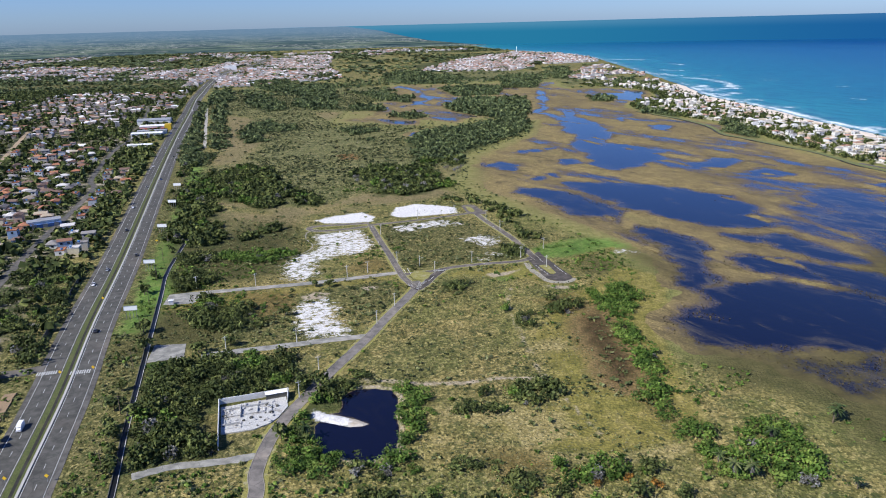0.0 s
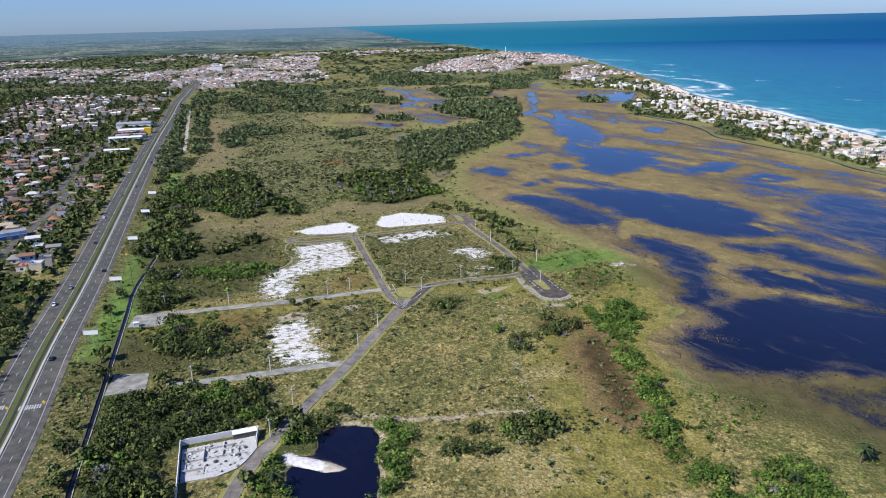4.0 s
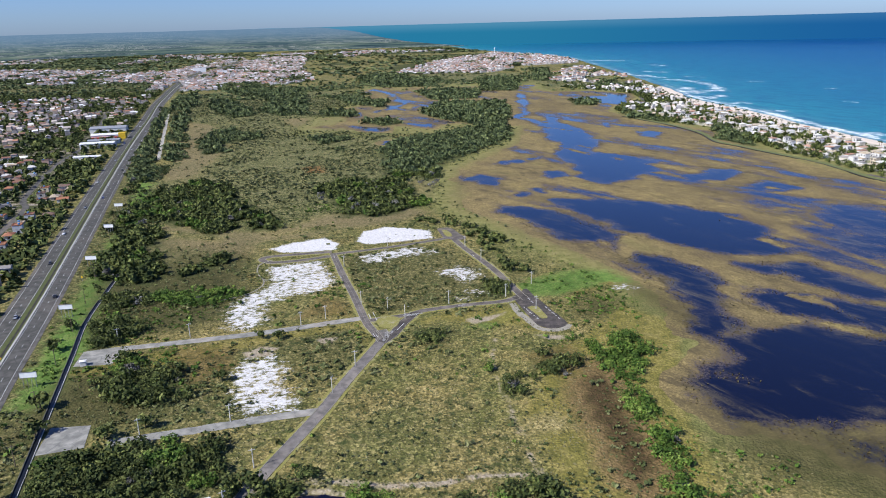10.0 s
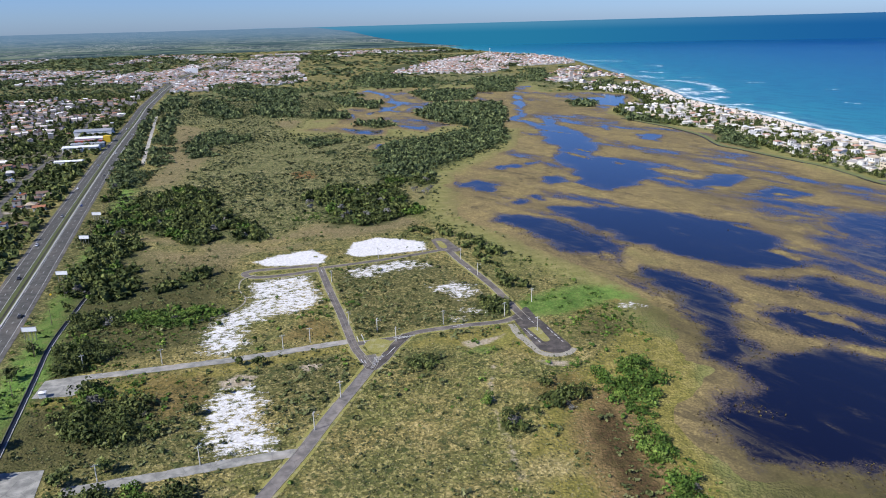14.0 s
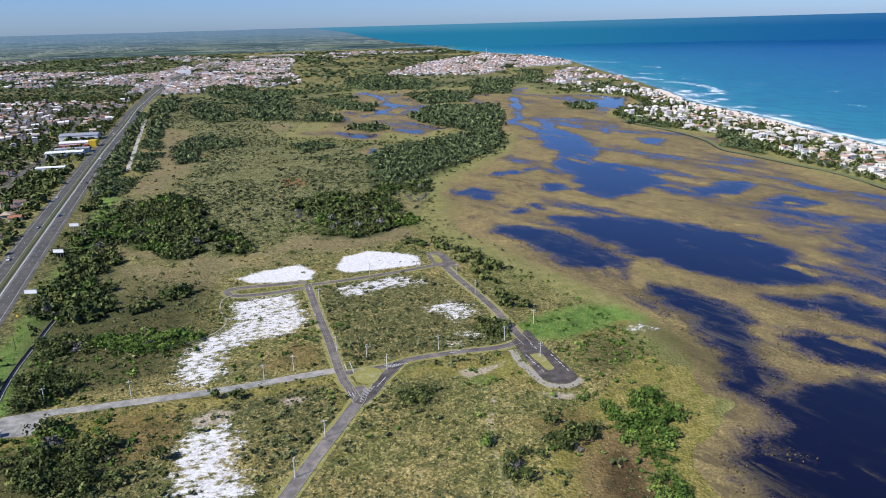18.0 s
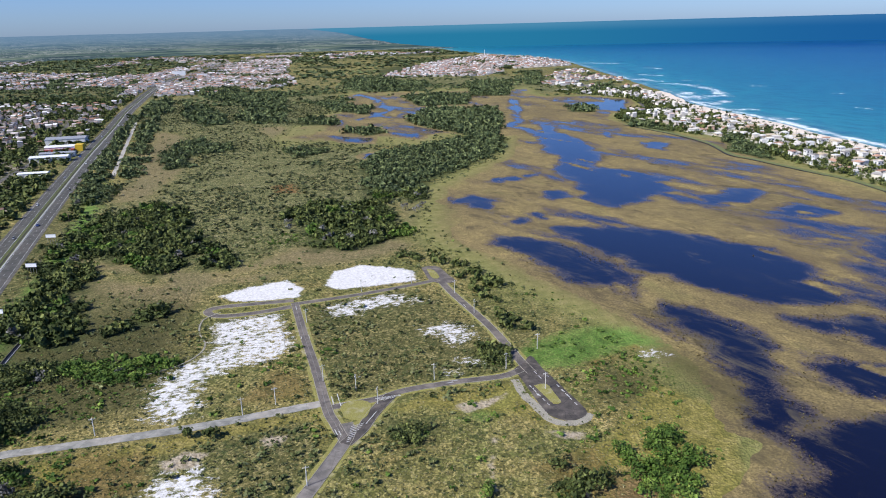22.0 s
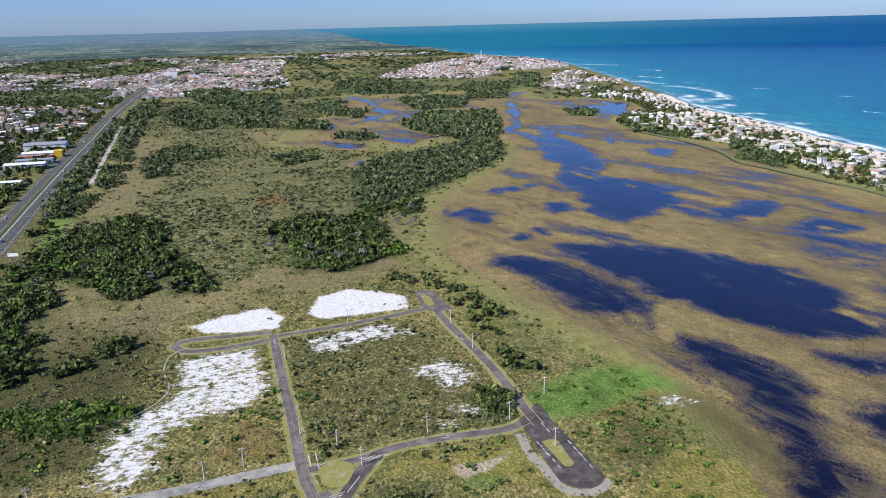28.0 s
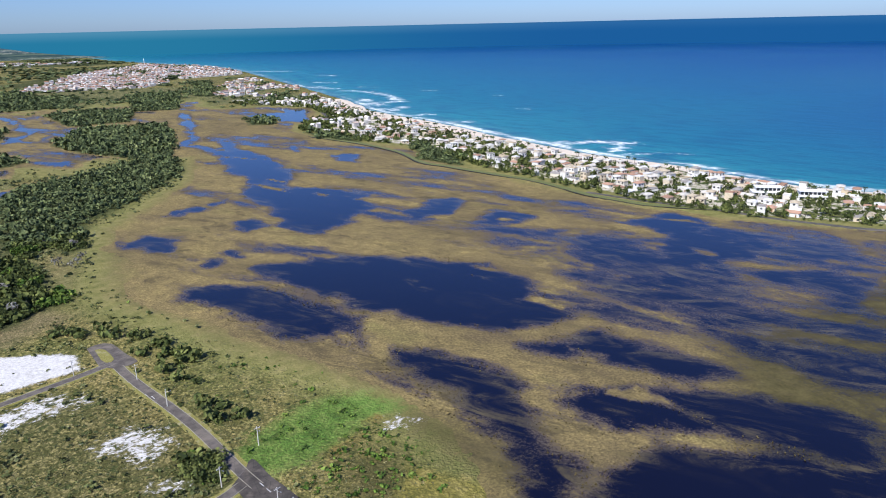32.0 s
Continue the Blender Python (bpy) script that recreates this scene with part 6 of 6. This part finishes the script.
part("wall", box(bmesh.new(), -1.2, 1.2, -1.0, 1.0, 0.0, 2.2), WHITEWASH, hut)
part("roof", hip_roof(2.4, 2.0, 2.2, 0.4, 0.2), WHITEWASH, hut)
hut.matrix_basis = pose(-146, 357, 0.55, 0, 0, 16)

# markings on the estate streets
def painted(name, x, y, w, l, turn, parent, z=Z_ROAD + 0.03):
    ob = part(name, box(bmesh.new(), -w / 2, w / 2, -l / 2, l / 2, -0.01, 0.012), MARKING, parent)
    ob.matrix_basis = pose(x, y, z, 0, 0, turn)


signs = tagged(new("road_markings"), "worn white street markings", "marking", kind="structure")
for k in range(8):
    painted("hatch_stripe", -7.5 + k * 1.05, 400.6 + k * 0.32, 0.35, 4.0 - k * 0.35, 62, signs, Z_ROAD + 0.04)
for k in range(9):
    painted("hatch_stripe", -17.3 + k * 0.33, 371.5 + k * 1.35, 0.3, 1.2 + k * 0.5, -64, signs, Z_ROAD + 0.04)
for k in range(5):
    painted("lane_dash", 51.6 + k * 1.1, 405.5 - k * 3.6, 0.3, 2.0, 17, signs, Z_ROAD + 0.04)
    painted("lane_dash", 62.2 + k * 1.0, 405 - k * 3.6, 0.3, 2.0, 15, signs, Z_ROAD + 0.04)
painted("edge_bar", -10.0, 387.0, 0.3, 9.0, -22, signs, Z_ROAD + 0.045)
painted("edge_bar", -23.0, 401.0, 0.35, 11.0, 14, signs, Z_ROAD + 0.045)
painted("stop_line", -25.5, 401.0, 0.35, 7.0, 14, signs, Z_ROAD + 0.04)
for x, y, t, l in ((-21, 399, -70, 3.6), (-20, 397.6, -70, 3.0), (20, 411.5, -82, 3.4), (22, 413, -82, 3.0), (63.5, 401, 15, 2.4), (62.4, 405, 15, 2.4), (64.6, 397, 15, 2.4), (56.5, 413, 17, 2.6), (55.4, 417, 17, 2.6), (-46, 462, 15, 3.0), (-42.5, 462.5, 15, 3.0), (-22, 378, 20, 4.0), (-20.5, 377, 20, 3.0), (53.2, 399, 10, 2.2), (52.4, 403, 10, 2.2), (-54, 500, 15, 5.0), (32, 494, 17, 3.0), (30, 497, 17, 2.5)):
    painted("arrow_bar", x, y, 0.32, l, t, signs, Z_ROAD + 0.04)
for x, y in ((-171, 278), (-157, 278.5)):
    for k in range(9):
        painted("zebra_bar", x - 3.6 + 0.9 * k, y + 0.22 * k, 0.5, 3.4, 15, signs, Z_ROAD + 0.014)


def road_sign():
    root = new("road_sign")
    part("post", rod(bmesh.new(), (0, 0, -0.3), (0, 0, 2.4), 0.05, 0.05, 6), GALVANISED, root)
    bm = box(bmesh.new(), -0.55, 0.55, -0.02, 0.02, -0.55, 0.55)
    plate = part("plate", bm, SIGN_YELLOW, root)
    plate.matrix_basis = pose(0, -0.06, 2.5, 0, 45, 0)
    return root


src = road_sign()
for x, y in plan("-163,275 -130,201 -143,200 -151,279 -196,470 -184,362"):
    tagged(copy_thing(src, pose(x, y, 0.5)), "yellow diamond warning sign on a post", "road sign", "warning signs of the highway")
drop(src)

# cars
TYRE = worn("tyre_rubber", (0.02, 0.02, 0.02), 0.85, 0.2, 0.2)


def shell(bm, rows):
    """A closed body from cross sections (y, half width, z low, z high)."""
    last = None
    for y, w, z0, z1 in rows:
        ring = [bm.verts.new(p) for p in ((-w, y, z0), (w, y, z0), (w * 1.0, y, (z0 + z1) / 2), (w * 0.86, y, z1), (-w * 0.86, y, z1), (-w, y, (z0 + z1) / 2))]
        if last:
            for k in range(6):
                bm.faces.new((last[k], last[(k + 1) % 6], ring[(k + 1) % 6], ring[k]))
        else:
            bm.faces.new(ring[::-1])
        last = ring
    bm.faces.new(last)
    bmesh.ops.recalc_face_normals(bm, faces=bm.faces)
    return bm


def car(colour, name, van=False):
    root = new("van" if van else "car")
    paint = Nodes(name).done(colour, 0.3, spec=0.5)
    if van:
        part("body", shell(bmesh.new(), ((-2.6, 0.9, 0.35, 2.2), (-2.5, 0.98, 0.3, 2.35), (1.3, 0.98, 0.3, 2.35), (2.0, 0.95, 0.3, 1.4), (2.7, 0.85, 0.35, 1.05))), paint, root)
        part("windscreen", shell(bmesh.new(), ((1.38, 0.86, 1.5, 2.2), (1.95, 0.86, 1.35, 1.48))), WINDOW_GLASS, root)
    else:
        part("body", shell(bmesh.new(), ((-2.1, 0.75, 0.4, 0.8), (-1.95, 0.86, 0.3, 0.95), (1.2, 0.88, 0.3, 0.95), (2.0, 0.84, 0.3, 0.78), (2.15, 0.72, 0.4, 0.65))), paint, root)
        part("cabin", shell(bmesh.new(), ((-1.6, 0.72, 0.93, 0.98), (-0.9, 0.74, 0.93, 1.45), (0.35, 0.74, 0.93, 1.45), (1.1, 0.74, 0.93, 0.98))), WINDOW_GLASS, root)
        part("roof", box(bmesh.new(), -0.62, 0.62, -0.85, 0.3, 1.44, 1.49), paint, root)
    wheel = None
    for x in (-0.82, 0.82):
        for y in (-1.35, 1.35):
            if wheel is None:
                wheel = part("wheel", rod(bmesh.new(), (-0.11, 0, 0), (0.11, 0, 0), 0.33, 0.33, 12), TYRE, root)
                wheel.matrix_basis = pose(x, y, 0.33)
            else:
                share("wheel", wheel.data, root, pose(x, y, 0.33))
    return root


fleet = [(car((0.75, 0.75, 0.75), "white_paint"), "white car"), (car((0.03, 0.03, 0.035), "black_paint"), "black car"), (car((0.30, 0.31, 0.33), "silver_paint"), "silver car"), (car((0.03, 0.07, 0.25), "blue_paint"), "dark blue car")]
van = car((0.80, 0.80, 0.80), "van_paint", True)
run = [(-1, 8.3, 389, 0), (1, 4.8, 322, 1), (1, 8.6, 444, 1), (-1, 4.9, 415, 2), (-1, 8.4, 575, 0), (1, 4.8, 690, 3), (-1, 5.0, 655, 2), (1, 8.4, 820, 1), (-1, 8.4, 760, 0), (-1, 5.0, 880, 2), (1, 4.8, 960, 0), (-1, 8.4, 1010, 3), (1, 8.4, 1120, 2), (-1, 5.0, 1180, 0), (-1, 8.4, 1260, 1), (1, 5.0, 1300, 0), (-1, 5.0, 505, 1)]
for side, off, y0, k in run:
    line = beside(HW, side * off)
    x0, x1 = float(np.interp(y0, line[:, 1], line[:, 0])), float(np.interp(y0 + 5, line[:, 1], line[:, 0]))
    t = math.degrees(math.atan2(5, x1 - x0)) - 90 + (180 if side < 0 else 0)
    tagged(copy_thing(fleet[k][0], pose(x0, y0, Z_ROAD, 0, 0, t)), fleet[k][1] + " driving on the highway", "car", "cars on the highway")
for src, _ in fleet:
    drop(src)
line = beside(HW, -8.0)
tagged(van, "white delivery van on the highway", "van").matrix_basis = pose(float(np.interp(234, line[:, 1], line[:, 0])), 234, Z_ROAD, 0, 0, 195)

# sheds and shops along the highway, the block and the mast far off
STEEL_GREY = worn("sheet_roof_grey", (0.36, 0.37, 0.38), 0.5, 3.0, 0.2, 0.2)
STEEL_WHITE = worn("sheet_roof_white", (0.74, 0.74, 0.73), 0.5, 3.0, 0.12, stain=0.15)
PAINT_RED = worn("shop_red", (0.42, 0.07, 0.04), 0.6, 2.0, 0.2)
PAINT_YELLOW = worn("shop_yellow", (0.70, 0.46, 0.03), 0.6, 2.0, 0.15)
PAINT_BLUE = worn("shed_blue", (0.10, 0.20, 0.42), 0.6, 2.0, 0.2)


def warehouse(x, y, w, d, h, turn, roof, front, words, end=None):
    root = tagged(new("warehouse"), words, "warehouse")
    part("wall", box(bmesh.new(), -w / 2, w / 2, -d / 2, d / 2, -0.2, h), WHITEWASH, root)
    part("roof", hip_roof(w, d, h, d * 0.09, 0.5, w / 2 + 0.5), roof, root)
    if front:
        part("front", box(bmesh.new(), -w / 2, w / 2, -d / 2 - 3.0, -d / 2 - 0.01, -0.2, h * 0.6), front, root)
    if end:
        part("tower", box(bmesh.new(), w / 2 + 0.01, w / 2 + 9, -d / 2, d / 2 * 0.4, -0.2, h + 1.6), end, root)
    door = None
    for k in range(3):
        m = pose(-w / 2 + (k + 0.5) * w / 3, -d / 2 - (3.04 if front else 0.04), 0)
        if door is None:
            door = part("shutter", box(bmesh.new(), -1.6, 1.6, -0.04, 0.03, 0, 3.0), GALVANISED, root)
            door.matrix_basis = m
        else:
            share("shutter", door.data, root, m)
    root.matrix_basis = pose(x, y, 0.5, 0, 0, turn)


warehouse(-446, 1128, 48, 24, 7, 12, STEEL_GREY, None, "long grey-roofed warehouse beside the highway")
warehouse(-424, 1062, 34, 17, 6, 12, STEEL_WHITE, PAINT_RED, "white shop with a red front and a yellow tower", PAINT_YELLOW)
warehouse(-402, 985, 40, 15, 6, 12, STEEL_WHITE, None, "white-roofed warehouse beside the highway")
warehouse(-408, 1018, 38, 12, 5, 12, STEEL_GREY, None, "low grey-roofed shed beside the highway")
warehouse(-375, 892, 28, 10, 4.5, 8, STEEL_WHITE, None, "low white-roofed shed beside a street")
warehouse(-302, 527, 22, 9, 4.5, 34, STEEL_GREY, PAINT_BLUE, "grey-roofed workshop with a blue front")
for x, y, w, d, h in ((-742, 2606, 40, 24, 14), (-640, 2500, 30, 18, 9)):
    ob = tagged(new("office_block"), "large white block in the far town", "building")
    part("wall", box(bmesh.new(), -w / 2, w / 2, -d / 2, d / 2, 0, h), BOARD_WHITE, ob)
    part("roof", flat_roof(w, d, h), STEEL_WHITE, ob)
    ob.matrix_basis = pose(x, y, 0.3, 0, 0, 14)

def modern_villa(x, y, turn, label):
    """A wide white villa of two stepped flat-roofed storeys with a glazed upper front."""
    root = tagged(new("modern_villa"), label, "villa")
    part("lower_storey", box(bmesh.new(), -11, 11, -6, 6, -0.3, 3.2), WHITEWASH, root)
    part("upper_storey", box(bmesh.new(), -8, 11, -2, 6.5, 3.4, 6.4), WHITEWASH, root)
    part("terrace_slab", box(bmesh.new(), -11.5, 11.5, -6.6, 6.4, 3.2, 3.4), BOARD_WHITE, root)
    part("roof_slab", box(bmesh.new(), -8.8, 11.8, -3.2, 7.2, 6.4, 6.7), BOARD_WHITE, root)
    pane = None
    for k in range(6):
        m = pose(-6.6 + 3.1 * k, -2.05, 3.9)
        if pane is None:
            pane = part("window", box(bmesh.new(), -1.2, 1.2, -0.04, 0.02, 0, 2.1), WINDOW_GLASS, root)
            pane.matrix_basis = m
        else:
            share("window", pane.data, root, m)
    for k in range(4):
        share("window", pane.data, root, pose(-8 + 5.2 * k, -6.05, 0.6))
    root.matrix_basis = pose(x, y, 0.5, 0, 0, turn)


modern_villa(508, 606, -38, "wide white modern villa with flat terraces near the beach")
modern_villa(524, 578, -38, "wide white modern villa beside a lawn")
mast = tagged(new("radio_mast"), "slender white mast above the headland town", "mast")
part("tower", rod(bmesh.new(), (0, 0, 0), (0, 0, 30), 1.6, 0.7, 8), BOARD_WHITE, mast)
part("platform", rod(bmesh.new(), (0, 0, 24), (0, 0, 26), 2.6, 2.6, 10), BOARD_WHITE, mast)
mast.matrix_basis = pose(330, 3420, 0.3)

# side streets and walls left of the highway
street("road_side", plan("-330,268 -240,272 -190,278 -174,284"), 7.0, SHOULDER, "grey side street joining the highway", False, 0.3, Z_ROAD - 0.01)
street("road_side_track", plan("-300,336 -223,334 -198,332"), 2.6, KERB, "narrow pale track across a green lot", False, 0.5)
tagged(ribbon("embankment", smooth(plan("-158,195 -164,231 -172,262"), 4.0), -6.5, -2.0, 0.2, 0.9, worn("bare_earth", (0.34, 0.24, 0.14), 0.95, 2.0, 0.4), None, 0.8), "bare brown earth bank beside the highway", "bank", kind="structure")
lot_wall = tagged(new("lot_wall"), "dark mouldy boundary wall of a green lot", "wall")
for a, z in ((plan("-217,407 -202,355")), (plan("-202,354 -186,298"))):
    wall_run("wall_panel", a, z, 2.8, DARK_WALL, lot_wall)


# ---- single trees and palms ----
def tree(seed, r, h, leaves=170, material=None):
    """A tree with a forked trunk and a lumpy crown."""
    root = new("tree")
    rr = random.Random(seed)
    bm = bmesh.new()
    rod(bm, (0, 0, -0.3), (0.1, 0.05, h * 0.45), 0.05 * r + 0.08, 0.035 * r + 0.05, 7)
    for k in range(5):
        a = 6.283 * k / 5 + rr.uniform(-0.4, 0.4)
        rod(bm, (0.1, 0.05, h * 0.42), (r * 0.55 * math.cos(a), r * 0.55 * math.sin(a), h * rr.uniform(0.6, 0.8)), 0.03 * r + 0.03, 0.02, 5)
    part("trunk", bm, BARK, root)
    q = leaf_cloud(seed, leaves, 1.0, 0.17, 9).reshape(-1, 3) * (r, r, h * 0.62) + (0, 0, h * 0.32)
    me = mesh_from("crown", q, np.arange(len(q)).reshape(-1, 4))
    me.materials.append(material or LEAF_WOOD)
    crown = new("crown", me)
    crown.parent = root
    return root


def palm(seed, h, fronds=13, size=2.6, skirt=False):
    """A coconut palm: a leaning ringed trunk and drooping fronds."""
    root = new("palm")
    rr = random.Random(seed)
    lean = (rr.uniform(-0.8, 0.8), rr.uniform(-0.8, 0.8))
    bm = bmesh.new()
    for k in range(4):
        a, z = k / 4, (k + 1) / 4
        rod(bm, (lean[0] * a * a, lean[1] * a * a, h * a - 0.2), (lean[0] * z * z, lean[1] * z * z, h * z), 0.24 - 0.03 * k, 0.21 - 0.03 * k, 7)
    part("trunk", bm, BARK, root)
    bm = bmesh.new()
    for k in range(fronds):
        a, up, s = 6.283 * k / fronds + rr.uniform(-0.2, 0.2), rr.uniform(0.0, 1.1), size * rr.uniform(0.8, 1.15)
        side = Vector((-math.sin(a), math.cos(a), 0))
        rows = []
        for j, (t, w) in enumerate(((0.0, 0.06), (0.3, 0.32), (0.65, 0.34), (1.0, 0.03))):
            p = Vector((lean[0] + math.cos(a) * s * t, lean[1] + math.sin(a) * s * t, h + s * (up * t - 0.75 * t * t)))
            rows.append([bm.verts.new(p - side * w - Vector((0, 0, w * 0.5))), bm.verts.new(p), bm.verts.new(p + side * w - Vector((0, 0, w * 0.5)))])
        for r0, r1 in zip(rows, rows[1:]):
            for q in (0, 1):
                bm.faces.new((r0[q], r0[q + 1], r1[q + 1], r1[q]))
    part("crown", bm, LEAF_PALM, root)
    if skirt:
        bm = bmesh.new()
        for k in range(14):
            a = 6.283 * k / 14
            rod(bm, (lean[0] + 0.2 * math.cos(a), lean[1] + 0.2 * math.sin(a), h), (lean[0] + 0.8 * math.cos(a), lean[1] + 0.8 * math.sin(a), h * rr.uniform(0.35, 0.6)), 0.14, 0.05, 4)
        part("dead_skirt", bm, LEAF_GREY, root)
    return root


def grow(protos, places, label, category, group, seed, lo=0.8, hi=1.25):
    r = random.Random(seed)
    for x, y in places:
        src = protos[r.randrange(len(protos))]
        k = r.uniform(lo, hi)
        src.scale = (k, k, k)
        tagged(copy_thing(src, pose(x, y, 0.45, 0, 0, r.uniform(0, 360))), label, category, group)
    for src in protos:
        drop(src)


grow([tree(900 + k, 3.0, 4.6) for k in range(4)], plan("-120,226 -124,232 -118,240 -128,246 -132,262 -138,300 -146,320 -166,372 -170,398 -74,379 -66,378 -82,338 -238,620 -222,600 -262,756 -281,807 -253,786 -300,880 -196,548 -150,405 -106,210 -112,205 -116,215 -60,224 -52,222 -52,262 -112,296 -100,303"),
     "rounded dark green tree standing apart", "tree", "single trees of the plain", 21)
grow([tree(930, 1.5, 2.2, 110, leaf_material("orange_leaves", (0.12, 0.06, 0.012), (0.30, 0.14, 0.022), (0.42, 0.22, 0.05)))], plan("40,199 44,193 54,195 62,191"), "orange-flowering round bush in a thicket", "bush", "orange bushes", 22)
grow([tree(940 + k, 2.6, 5.0, 60, LEAF_GREY) for k in range(2)], plan("-56,640 -50,625 1,698 11,697 8,690 14,705 -81,650 -84,664 -20,622 -36,617"), "pale dead tree at the wood's edge", "tree", "dead trees", 23)
grow([palm(950 + k, 4.5, 16, 2.8, True) for k in range(2)], plan("134,227 85,203 88,196 93,196 108,216 122,189 -51,223 137,231"), "fan palm with a grey skirt of dead fronds", "palm", "palms of the marsh edge", 24)
r = random.Random(31)
spots = []
while len(spots) < 150:
    y = r.uniform(480, 1640)
    x = coast_x(y) - abs(r.gauss(0, 26)) - (30 if y > 700 else 20)
    if x > ordered(HOUSE_EDGE, y) + 4 and all((x - p) ** 2 + (y - q) ** 2 > 70 for p, q in coast_places):
        spots.append((float(x), y))
grow([palm(960 + k, 5.6, 20, 2.5) for k in range(4)], spots, "tall coconut palm near the beach", "palm", "palms along the beach", 25)
